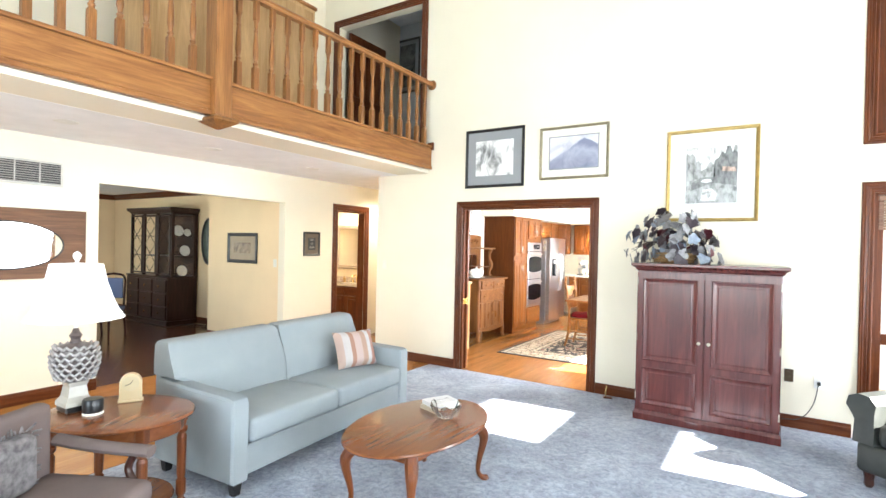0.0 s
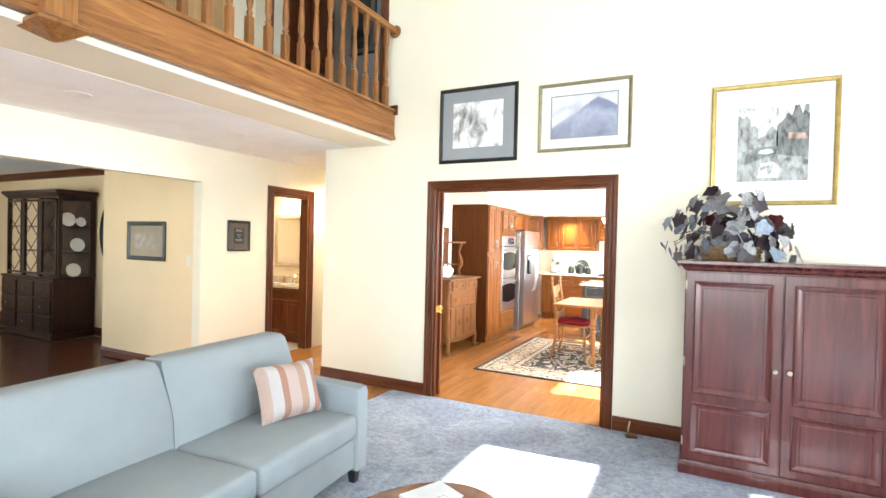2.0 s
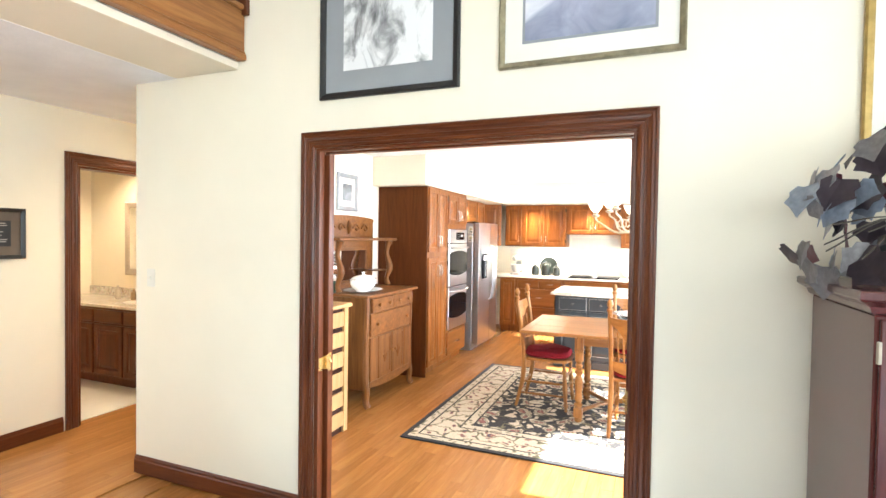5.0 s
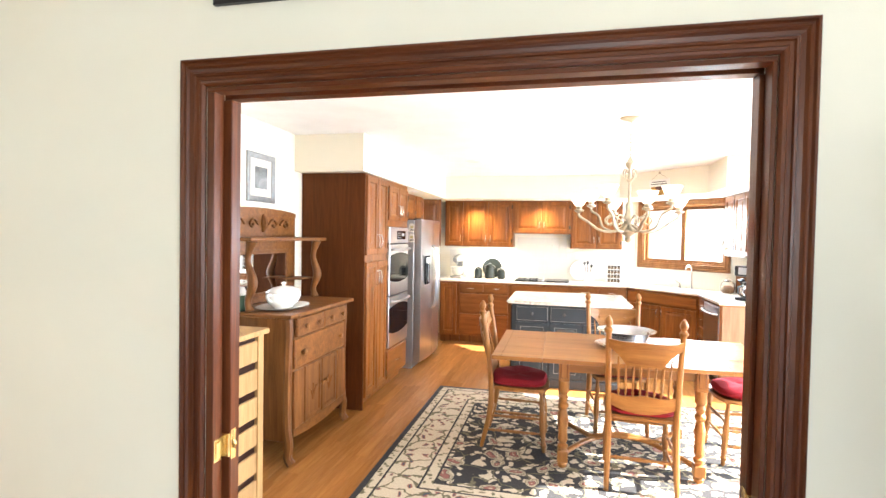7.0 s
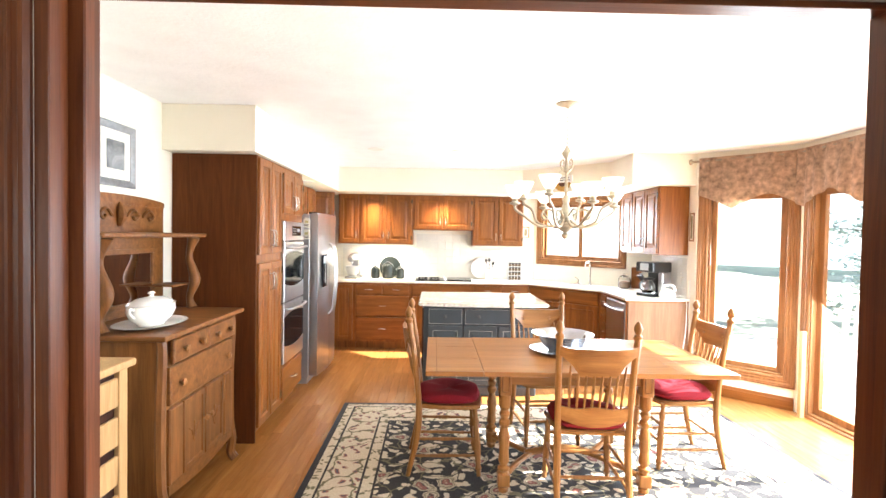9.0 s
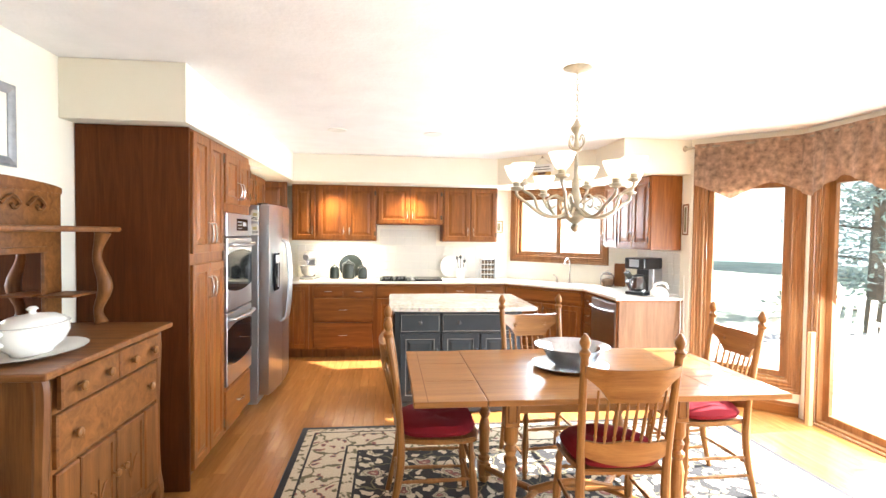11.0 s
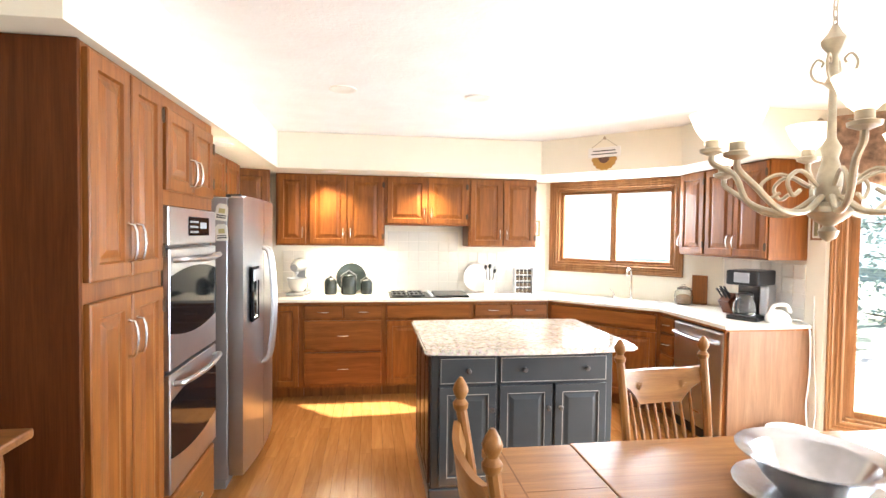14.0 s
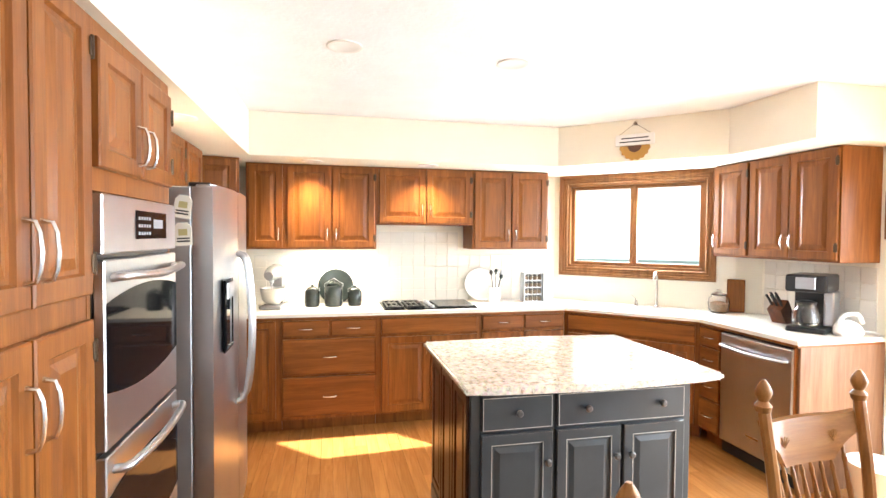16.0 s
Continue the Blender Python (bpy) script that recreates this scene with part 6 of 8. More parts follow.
bm = B()
soft_box(bm, 0.10, SWD - 0.10, 0.02, 0.82, 0.11, 0.30, 0.012)
part("base", bm, SOFA, so)
for x in (0.0, SWD - 0.13):
    bm = B()
    arm_prof = [(0.0, 0.09), (0.0, 0.575), (0.012, 0.600), (0.05, 0.610), (0.45, 0.620), (0.62, 0.628), (0.80, 0.640), (0.84, 0.60), (0.84, 0.09)]
    s_ = 0.012 if x == 0 else -0.012
    loft(bm, [[(x + dx, y + ins * (1 if y < 0.4 else -1), z - (ins if z > 0.3 else -ins)) for y, z in arm_prof] for dx, ins in ((0.0, 0.014), (0.014, 0.0), (0.116, 0.0), (0.13, 0.014))])
    part("armrest", bm, SOFA, so, smooth=True)
for x0, x1 in ((0.135, SWD / 2 - 0.002), (SWD / 2 + 0.002, SWD - 0.135)):
    bm = B()
    soft_box(bm, x0, x1, -0.01, 0.66, 0.303, 0.455, 0.035, 0.025)
    part("seat_cushion", bm, SOFA, so, smooth=True)
    bm = B()
    ring = []
    for z, y0, y1, ins in ((0.42, 0.60, 0.84, 0.0), (0.59, 0.615, 0.86, 0.0), (0.655, 0.635, 0.882, 0.0), (0.75, 0.68, 0.885, 0.002), (0.85, 0.725, 0.885, 0.006), (0.875, 0.745, 0.88, 0.02), (0.885, 0.77, 0.865, 0.045)):
        xa = x0 - 0.122 if x0 < 0.5 else x0
        xb = x1 + 0.122 if x0 > 0.5 else x1
        if z < 0.6:
            xa, xb = x0, x1
        ring.append([(xa + ins, y0, z), (xa + ins + 0.05, y0 - 0.02, z), (xb - ins - 0.05, y0 - 0.02, z), (xb - ins, y0, z), (xb - ins, y1, z), (xa + ins, y1, z)])
    loft(bm, ring)
    part("back_cushion", bm, SOFA, so, smooth=True)
bm = B()
soft_box(bm, 0.02, SWD - 0.02, 0.80, 0.88, 0.11, 0.80, 0.02)
part("back_frame", bm, SOFA, so)
for x in (0.07, SWD - 0.07):
    for y in (0.06, 0.80):
        bm = B()
        loft(bm, [[(x - r, y - r, z), (x + r, y - r, z), (x + r, y + r, z), (x - r, y + r, z)] for r, z in ((0.022, 0), (0.035, 0.11))])
        part("foot", bm, BLKF, so, "dark tapered foot")


def stripe_material():
    m, n, l, b = mat("striped_cushion_cloth", (0.6, 0.5, 0.4), 0.9)
    tc, sep = n.new("ShaderNodeTexCoord"), n.new("ShaderNodeSeparateXYZ")
    l.new(tc.outputs["Generated"], sep.inputs[0])
    r = n.new("ShaderNodeValToRGB")
    r.color_ramp.interpolation = "CONSTANT"
    stops = [(0.0, (0.42, 0.30, 0.25)), (0.14, (0.44, 0.40, 0.38)), (0.30, (0.32, 0.17, 0.12)), (0.40, (0.44, 0.33, 0.29)), (0.58, (0.36, 0.23, 0.17)), (0.70, (0.43, 0.41, 0.40)), (0.80, (0.33, 0.17, 0.13)), (0.90, (0.38, 0.34, 0.34))]
    e = r.color_ramp.elements
    e[0].position, e[0].color = 0.0, (*stops[0][1], 1)
    e[1].position, e[1].color = 0.9, (*stops[-1][1], 1)
    for p, c in stops[1:-1]:
        x = e.new(p)
        x.color = (*c, 1)
    l.new(sep.outputs[0], r.inputs[0])
    w = noise_tex(n, l, coords(n, l), 160, 3)
    l.new(mix(n, l, r.outputs[0], ramp(n, l, w, [(0.3, (0.75, 0.75, 0.75)), (0.7, (1, 1, 1))]), 0.6, "MULTIPLY"), b.inputs["Base Color"])
    bump(n, l, b, w, 0.3, 0.003)
    return m


pi = thing("throw_pillow", "peach and cream striped pillow leaning on the sofa back", "pillow", pose(-2.63, 3.37, 0.47, 0, 0, 76))
bm = B()
n = 12
vs = {}
for s in (-1, 1):
    for i in range(n + 1):
        for j in range(n + 1):
            u, v = 2 * i / n - 1, 2 * j / n - 1
            th = 0.075 * (max(0, (1 - u ** 4)) * max(0, (1 - v ** 4))) ** 0.6
            x, z = 0.205 * u * (1 - 0.06 * (1 - v * v)), 0.165 * v * (1 - 0.06 * (1 - u * u))
            vs[s, i, j] = bm.verts.new((x, s * th, z))
    for i in range(n):
        for j in range(n):
            bm.faces.new((vs[s, i, j], vs[s, i + 1, j], vs[s, i + 1, j + 1], vs[s, i, j + 1]))
bmesh.ops.remove_doubles(bm, verts=bm.verts[:], dist=1e-4)
part("pillow_body", bm, stripe_material(), pi, "", pose(0, 0.0, 0.157, -22, 0, 0), smooth=True)

# coffee table
ct = thing("coffee_table", "oval cherry coffee table with cabriole legs on the carpet", "table", pose(-1.35, 2.58, 0))
bm = B()
lathe(bm, [(0.001, 0.425), (0.955, 0.425), (0.985, 0.430), (1.0, 0.440), (0.99, 0.449), (0.97, 0.450), (0.001, 0.450)], seg=56, sx=0.375, sy=0.585)
part("tabletop", bm, COFFEE_Y, ct, "polished oval top", smooth=True)
bm = B()
for s in (-1, 1):
    box(bm, -0.20, 0.20, s * 0.36 - 0.01, s * 0.36 + 0.01, 0.355, 0.425, 0.003)
    box(bm, s * 0.20 - 0.01, s * 0.20 + 0.01, -0.36, 0.36, 0.355, 0.425, 0.003)
part("apron", bm, COFFEE_Y, ct)
for sx in (-1, 1):
    for sy in (-1, 1):
        bm = B()
        d = Vector((sx * 0.62, sy * 0.78, 0)).normalized()
        c0 = Vector((sx * 0.205, sy * 0.365, 0))
        k = [(0.0, 0.42, 0.034), (0.02, 0.36, 0.040), (0.055, 0.31, 0.036), (0.055, 0.25, 0.027), (0.03, 0.15, 0.019), (0.02, 0.07, 0.015), (0.045, 0.025, 0.017), (0.08, 0.010, 0.024), (0.095, 0.004, 0.012)]
        pts = curve_pts([c0 + d * a + Vector((0, 0, z)) for a, z, _ in k], 3)
        rr = [k[min(i // 3, 8)][2] + (k[min(i // 3 + 1, 8)][2] - k[min(i // 3, 8)][2]) * (i % 3) / 3 for i in range(len(pts))]
        tube(bm, pts, rr, 9)
        part("leg", bm, COFFEE_Z, ct, "cabriole leg", smooth=True)
for k, (w, h, c, a) in enumerate(((0.22, 0.16, (0.45, 0.38, 0.28), 12), (0.20, 0.15, (0.72, 0.72, 0.72), 5))):
    bo = thing("book", ("tan" if k == 0 else "white") + " covered book lying on the coffee table", "book", pose(-1.40, 2.90, 0.4505 + 0.028 * k, 0, 0, 60 + a), "books on the coffee table")
    bm = B()
    box(bm, -w / 2, w / 2, -h / 2, h / 2, 0.003, 0.024)
    part("pages", bm, MOUNT, bo)
    bm = B()
    box(bm, -w / 2 - 0.004, w / 2 + 0.004, -h / 2 - 0.004, h / 2 + 0.004, 0, 0.003)
    box(bm, -w / 2 - 0.004, w / 2 + 0.004, -h / 2 - 0.004, h / 2 + 0.004, 0.024, 0.0272)
    box(bm, -w / 2 - 0.004, -w / 2, -h / 2 - 0.004, h / 2 + 0.004, 0.003, 0.024)
    part("cover", bm, plain("book_cover_%d" % k, c, 0.5), bo)
cb = thing("crystal_bowl", "cut crystal bowl on the coffee table", "bowl", pose(-1.27, 2.76, 0.4505))
bm = B()
rings = []
for r, z, k in ((0.03, 0.0, 0), (0.045, 0.004, 0), (0.055, 0.02, 1), (0.085, 0.05, 1), (0.10, 0.085, 1), (0.098, 0.088, 0), (0.078, 0.052, 0), (0.045, 0.02, 0), (0.02, 0.014, 0)):
    rings.append([((r + 0.006 * k * (i % 2)) * math.cos(2 * math.pi * i / 24), (r + 0.006 * k * (i % 2)) * math.sin(2 * math.pi * i / 24), z + (0.012 * (i % 4 == 0) if z > 0.08 else 0)) for i in range(24)])
loft(bm, rings)
part("bowl_body", bm, GLASS, cb)

# end table, lamp and small things on it
et = thing("end_table", "oval cherry end table with turned legs beside the sofa", "table", pose(-2.57, 1.38, 0, 0, 0, 30))
bm = B()
lathe(bm, [(0.001, 0.572), (0.95, 0.572), (0.985, 0.578), (1.0, 0.588), (0.985, 0.598), (0.96, 0.600), (0.001, 0.600)], seg=48, sx=0.40, sy=0.325)
part("tabletop", bm, COFFEE_Y, et, "polished oval top", smooth=True)
bm = B()
lathe(bm, [(0.90, 0.49), (0.92, 0.495), (0.92, 0.572), (0.80, 0.572), (0.80, 0.49)], seg=48, sx=0.37, sy=0.295)
part("apron", bm, COFFEE_Y, et, smooth=True)
bm = B()
lathe(bm, [(0.001, 0.10), (0.82, 0.10), (0.84, 0.112), (0.82, 0.124), (0.001, 0.124)], seg=40, sx=0.35, sy=0.28)
part("lower_shelf", bm, COFFEE_Y, et, smooth=True)
for sx in (-1, 1):
    for sy in (-1, 1):
        bm = B()
        lathe(bm, bead_profile(0.028, 0.0, 0.50, [(0, 0.6), (0.04, 0.9), (0.08, 0.6), (0.12, 1.0), (0.28, 1.0), (0.30, 0.7), (0.34, 0.85), (0.80, 1.0), (0.84, 0.7), (0.87, 1.15), (0.91, 1.15), (0.93, 0.7), (0.96, 0.9), (1.0, 0.9)]), sx * 0.255, sy * 0.185, 12)
        box(bm, sx * 0.255 - 0.026, sx * 0.255 + 0.026, sy * 0.185 - 0.026, sy * 0.185 + 0.026, 0.49, 0.572, 0.004)
        part("leg", bm, COFFEE_Z, et, "turned and reeded leg")
la = thing("table_lamp", "ceramic lamp with a basket-textured body and a white bell shade", "lamp", pose(-2.78, 1.24, 0.6005))
bm = B()
box(bm, -0.065, 0.065, -0.065, 0.065, 0, 0.035, 0.006)
part("base", bm, BLKF, la, "black square base")
bm = B()
loft(bm, [[(-s, -s, z), (s, -s, z), (s, s, z), (-s, s, z)] for s, z in ((0.07, 0.0352), (0.068, 0.055), (0.05, 0.085), (0.042, 0.14), (0.05, 0.165))])
part("pedestal", bm, plain("cream_crackle_glaze", (0.40, 0.375, 0.33), 0.25), la)
bm = B()
lathe(bm, [(0.045, 0.165), (0.075, 0.19), (0.10, 0.25), (0.108, 0.30), (0.10, 0.345), (0.07, 0.37), (0.03, 0.38), (0.022, 0.40), (0.032, 0.42), (0.018, 0.44), (0.012, 0.46)], seg=24)
urn = part("urn", bm, plain("dark_brown_glaze", (0.085, 0.065, 0.06), 0.3, var=0.4, scale=30), la, smooth=True)
bm = B()
for i in range(7):
    z = 0.19 + i * 0.028
    r = 0.078 + 0.033 * math.sin(math.pi * (i + 1) / 8.5)
    for k in range(16):
        a = 2 * math.pi * (k + 0.5 * (i % 2)) / 16
        tube(bm, [(r * math.cos(a - 0.17), r * math.sin(a - 0.17), z - 0.008), ((r + 0.008) * math.cos(a), (r + 0.008) * math.sin(a), z + 0.010), (r * math.cos(a + 0.17), r * math.sin(a + 0.17), z - 0.008)], 0.008, 5)
tagged(part("scales", bm, plain("pearly_cream_glaze", (0.33, 0.31, 0.30), 0.2, var=0.2, scale=40), urn, "raised cream scale pattern"), kind="stuff")
SHD, shn, shl, shb = mat("white_pleated_shade", (0.82, 0.80, 0.76), 0.8)
shb.inputs["Emission Color"].default_value = (1, 0.97, 0.92, 1)
shb.inputs["Emission Strength"].default_value = 0.05
bm = B()
rings = []
for r, z in ((0.235, 0.515), (0.205, 0.56), (0.175, 0.63), (0.145, 0.72), (0.125, 0.82), (0.122, 0.82), (0.142, 0.72), (0.172, 0.63), (0.202, 0.56), (0.232, 0.515)):
    rings.append([((r + 0.0015 * (i % 2)) * math.cos(2 * math.pi * i / 64), (r + 0.0015 * (i % 2)) * math.sin(2 * math.pi * i / 64), z) for i in range(64)])
loft(bm, rings, cap=False)
part("shade", bm, SHD, la, "white pleated bell shade")
bm = B()
lathe(bm, [(0.010, 0.455), (0.010, 0.84), (0.018, 0.85), (0.022, 0.87), (0.012, 0.885), (0.004, 0.89)], seg=12)
for k in range(3):
    a = 2 * math.pi * k / 3
    tube(bm, [(0, 0, 0.825), (0.124 * math.cos(a), 0.124 * math.sin(a), 0.818)], 0.003, 5)
part("stem", bm, CHINA, la, smooth=True)
ck = thing("mantel_clock", "small arched gilt mantel clock on the end table", "clock", pose(-2.70, 1.50, 0.6005, 0, 0, 60))
bm = B()
arch = [(-0.058, 0.012)] + [(0.058 * math.cos(math.pi - math.pi * i / 12), 0.11 + 0.058 * math.sin(math.pi * i / 12)) for i in range(13)] + [(0.058, 0.012)]
loft(bm, [[(x, y, z) for x, z in arch] for y in (-0.022, 0.022)])
box(bm, -0.066, 0.066, -0.03, 0.03, 0, 0.012, 0.003)
part("case", bm, plain("pale_gilt", (0.50, 0.40, 0.24), 0.4, 0.3), ck)
bm = B()
lathe(bm, [(0.001, 0), (0.042, 0), (0.044, 0.003), (0.001, 0.004)], seg=24)
dl = part("dial", bm, plain("gilt_dial", (0.46, 0.38, 0.24), 0.35, 0.3), ck, "gilt dial", pose(0, -0.022, 0.11, 90, 0, 0))
bm = B()
for a, ln in ((60, 0.022), (200, 0.032)):
    tube(bm, [(0, 0, 0.0045), (ln * math.cos(radians(a)), ln * math.sin(radians(a)), 0.0045)], 0.0018, 4)
part("clock_hand", bm, BLACK, dl)
db = thing("desk_box", "small glossy black box with a pale foot on the end table", "box", pose(-2.63, 1.27, 0.6005, 0, 0, 40))
bm = B()
lathe(bm, [(0.001, 0.012), (0.048, 0.012), (0.052, 0.03), (0.052, 0.075), (0.046, 0.085), (0.001, 0.085)], seg=18)
part("box_body", bm, BLACK, db, smooth=True)
bm = B()
lathe(bm, [(0.001, 0), (0.05, 0), (0.052, 0.006), (0.047, 0.0119), (0.001, 0.0119)], seg=18)
part("foot_ring", bm, MOUNT, db)

# armchair with wooden arms beside the end table
PAT = plain("patterned_grey_cloth", (0.16, 0.145, 0.145), 0.9, var=0.55, scale=28, bumpy=0.4, fine=200)
TAUPE = fabric("taupe_arm_cloth", (0.17, 0.13, 0.12))
ac = thing("armchair", "wooden armchair with taupe padded arms and a fringed patterned cushion", "armchair", pose(-1.98, 0.86, 0, 0, 0, 118))
bm = B()
soft_box(bm, -0.27, 0.27, -0.26, 0.28, 0.36, 0.47, 0.04, 0.02)
part("seat", bm, TAUPE, ac, smooth=True)
bm = B()
soft_box(bm, -0.26, 0.26, 0.24, 0.33, 0.42, 0.80, 0.035)
part("backrest", bm, TAUPE, ac, smooth=True)
for s in (-1, 1):
    bm = B()
    tube(bm, curve_pts([(s * 0.31, 0.27, 0.60), (s * 0.315, 0.05, 0.575), (s * 0.32, -0.20, 0.565)], 5), 0.038, 10, 0.75)
    part("armrest", bm, TAUPE, ac, "padded cloth armrest", smooth=True)
    bm = B()
    tube(bm, curve_pts([(s * 0.31, -0.12, 0.55), (s * 0.30, -0.10, 0.48), (s * 0.29, -0.16, 0.40)], 4), 0.018, 8)
    part("arm_post", bm, DARKW, ac, smooth=True)
    for y in (-0.22, 0.26):
        bm = B()
        tube(bm, [(s * 0.25, y, 0.37), (s * 0.26, y * 1.05, 0.0)], [0.022, 0.014], 8)
        part("leg", bm, DARKW, ac)
tc_ = thing("fringed_cushion", "grey patterned cushion with a fringe on the armchair", "cushion", pose(-2.05, 0.72, 0.475, 0, 0, 118))
bm = B()
soft_box(bm, -0.19, 0.19, 0.02, 0.12, 0.0, 0.25, 0.045)
part("cushion_body", bm, PAT, tc_, smooth=True)
bm = B()
rf = random.Random(3)
for k in range(90):
    t = k / 90
    x, z = ((-0.19 + 1.52 * t, 0.255) if t < 0.25 else (0.195, 0.25 - 1.0 * (t - 0.25)) if t < 0.5 else (0.19 - 1.52 * (t - 0.5), 0.004) if t < 0.75 else (-0.195, 1.0 * (t - 0.75)))
    dx, dz = rf.uniform(-0.012, 0.012) + (0.02 if x > 0.19 else -0.02 if x < -0.19 else 0), rf.uniform(-0.008, 0.008) + (0.02 if z > 0.25 else 0)
    tube(bm, [(x * 0.97, 0.07, z), (x + dx, 0.07 + rf.uniform(-0.02, 0.02), z + dz)], 0.004, 4)
tagged(part("fringe", bm, PAT, tc_), kind="stuff")

# green-grey leather armchair near the windows
LEATH = plain("dark_green_grey_leather", (0.034, 0.037, 0.032), 0.45, var=0.3, scale=10, bumpy=0.25, fine=120)
lc = thing("leather_armchair", "dark green grey leather armchair with scrolled arms", "armchair", pose(1.57, 4.47, 0, 0, 0, -38))
bm = B()
soft_box(bm, -0.42, 0.42, -0.38, 0.38, 0.10, 0.30, 0.03)
part("base", bm, LEATH, lc, smooth=True)
bm = B()
soft_box(bm, -0.29, 0.29, -0.40, 0.25, 0.302, 0.46, 0.05, 0.03)
part("seat", bm, LEATH, lc, smooth=True)
bm = B()
soft_box(bm, -0.36, 0.36, 0.24, 0.44, 0.302, 0.98, 0.07)
part("backrest", bm, LEATH, lc, smooth=True)
for s in (-1, 1):
    bm = B()
    prof = [(0.30, 0.30), (0.30, 0.50), (0.29, 0.57), (0.33, 0.62), (0.40, 0.63), (0.46, 0.60), (0.475, 0.54), (0.44, 0.49), (0.42, 0.45), (0.43, 0.30)]
    loft(bm, [[(s * x, y, z) for x, z in prof] for y in (-0.40, 0.36)])
    part("armrest", bm, LEATH, lc, "scrolled leather arm", smooth=True)
    for y in (-0.33, 0.33):
        bm = B()
        lathe(bm, [(0.02, 0), (0.03, 0.02), (0.026, 0.05), (0.035, 0.10)], s * 0.36, y, 10)
        part("foot", bm, DARKW, lc)

# ---- hall, dining room, bathroom ----
vt = thing("wall_vent", "white louvred air return grille on the hall wall", "vent", pose(XH, 1.35, 2.055, 0, 0, 90))
bm = B()
front(bm, 0.77, 0.235, [(0, 0), (0, 0.008), (0.004, 0.010), (0.02, 0.010), (0.022, 0.004)])
part("frame", bm, plain("grey_white_grille", (0.55, 0.53, 0.48), 0.5), vt)
GRL = plain("grille_slat_paint", (0.42, 0.40, 0.37), 0.5)
# dark sheet that paints in the shadows between the slats
bm = B()
box(bm, 0.0215, 0.7485, -0.0048, -0.0042, 0.0215, 0.2135)
part("backing", bm, plain("slat_shadow_grey", (0.06, 0.06, 0.06), 0.8), vt)
for i in range(9):
    bm = B()
    loft(bm, [[(x, -0.004, 0.025 + i * 0.0215), (x, -0.013, 0.031 + i * 0.0215), (x, -0.0145, 0.029 + i * 0.0215), (x, -0.0055, 0.023 + i * 0.0215)] for x in (0.022, 0.748)])
    part("slat", bm, GRL, vt)
bm = B()
for i in range(1, 4):
    box(bm, i * 0.1925 - 0.006, i * 0.1925 + 0.006, -0.016, -0.006, 0.02, 0.215)
part("divider", bm, GRL, vt)
mr = thing("wall_mirror", "wide wooden panel with an oval mirror on the hall wall", "mirror", pose(XH, 0.95, 1.17, 0, 0, 90))
WALN = wood("walnut_panel", (0.10, 0.045, 0.02), (0.22, 0.105, 0.05), "x", 0.4)
bm = B()
box(bm, 0, 1.37, -0.022, -0.001, 0, 0.66, 0.005)
part("panel", bm, WALN, mr)
bm = B()
n = 48
loft(bm, [[(0.72 + (0.45 + e) * math.cos(2 * math.pi * i / n), -d, 0.315 + (0.215 + e) * math.sin(2 * math.pi * i / n)) for i in range(n)] for e, d in ((0.012, 0.022), (0.010, 0.030), (0.0, 0.032), (-0.004, 0.027))], cap=False)
part("rim", bm, BLKF, mr, "thin black rim")
bm = B()
loft(bm, [[(0.72 + 0.449 * math.cos(2 * math.pi * i / n), -d, 0.315 + 0.214 * math.sin(2 * math.pi * i / n)) for i in range(n)] for d in (0.0221, 0.0265)])
part("glass", bm, MIRROR, mr, "oval mirror glass")
picture("framed_picture", pose(-6.68, 4.84, 1.235), 0.72, 0.46, BLKF, plain("tan_linen_mount", (0.36, 0.29, 0.20), 0.85), art("sepia_print", [(0.3, (0.10, 0.06, 0.03)), (0.6, (0.40, 0.30, 0.20)), (0.7, (0.5, 0.4, 0.3))], 6), "black framed sepia print beside the arch", 0.05, 0.10)
pic2 = picture("framed_plaque", pose(XH, 5.18, 1.37, 0, 0, 90), 0.325, 0.362, BLKF, plain("brown_linen_mount", (0.13, 0.10, 0.075), 0.8), plain("dark_slate_plate", (0.022, 0.024, 0.03), 0.4), "small black framed plaque on the hall wall", 0.028, 0.062)
bm = B()
for i, (w_, z) in enumerate(((0.08, 0.25), (0.10, 0.235), (0.05, 0.19), (0.03, 0.165), (0.10, 0.135), (0.09, 0.12))):
    box(bm, 0.1625 - w_ / 2, 0.1625 + w_ / 2, -0.0105, -0.009, z, z + 0.006)
part("text_lines", bm, plain("pale_print", (0.35, 0.34, 0.32), 0.6), pic2)
d4 = tagged(thing("door_4", "bathroom doorway with dark stained casing", "doorway", pose(XH, 0, 0, 0, 0, 90)), kind="structure")
casing(d4, 5.88, 6.53, 0, 2.10, 0.10)
bm = B()
box(bm, 5.882, 5.90, 0.002, 0.128, 0, 2.098)
box(bm, 6.51, 6.528, 0.002, 0.128, 0, 2.098)
box(bm, 5.90, 6.51, 0.002, 0.128, 2.08, 2.098)
part("jamb", bm, TRIM_Z, d4)
va = thing("bathroom_vanity", "dark cherry bathroom vanity with doors and drawers", "vanity", pose(-7.28, 6.69, 0))
cab_body(va, 1.78, 0.55, 0, 0.80, TRIM_Z)
for k in range(4):
    bm = B()
    front(bm, 0.42, 0.13, SLAB)
    part("drawer", bm, TRIM_X, va, "", pose(0.02 + k * 0.44, 0, 0.65))
    bm = B()
    front(bm, 0.42, 0.51, RAISED)
    part("door", bm, TRIM_Z, va, "", pose(0.02 + k * 0.44, 0, 0.12))
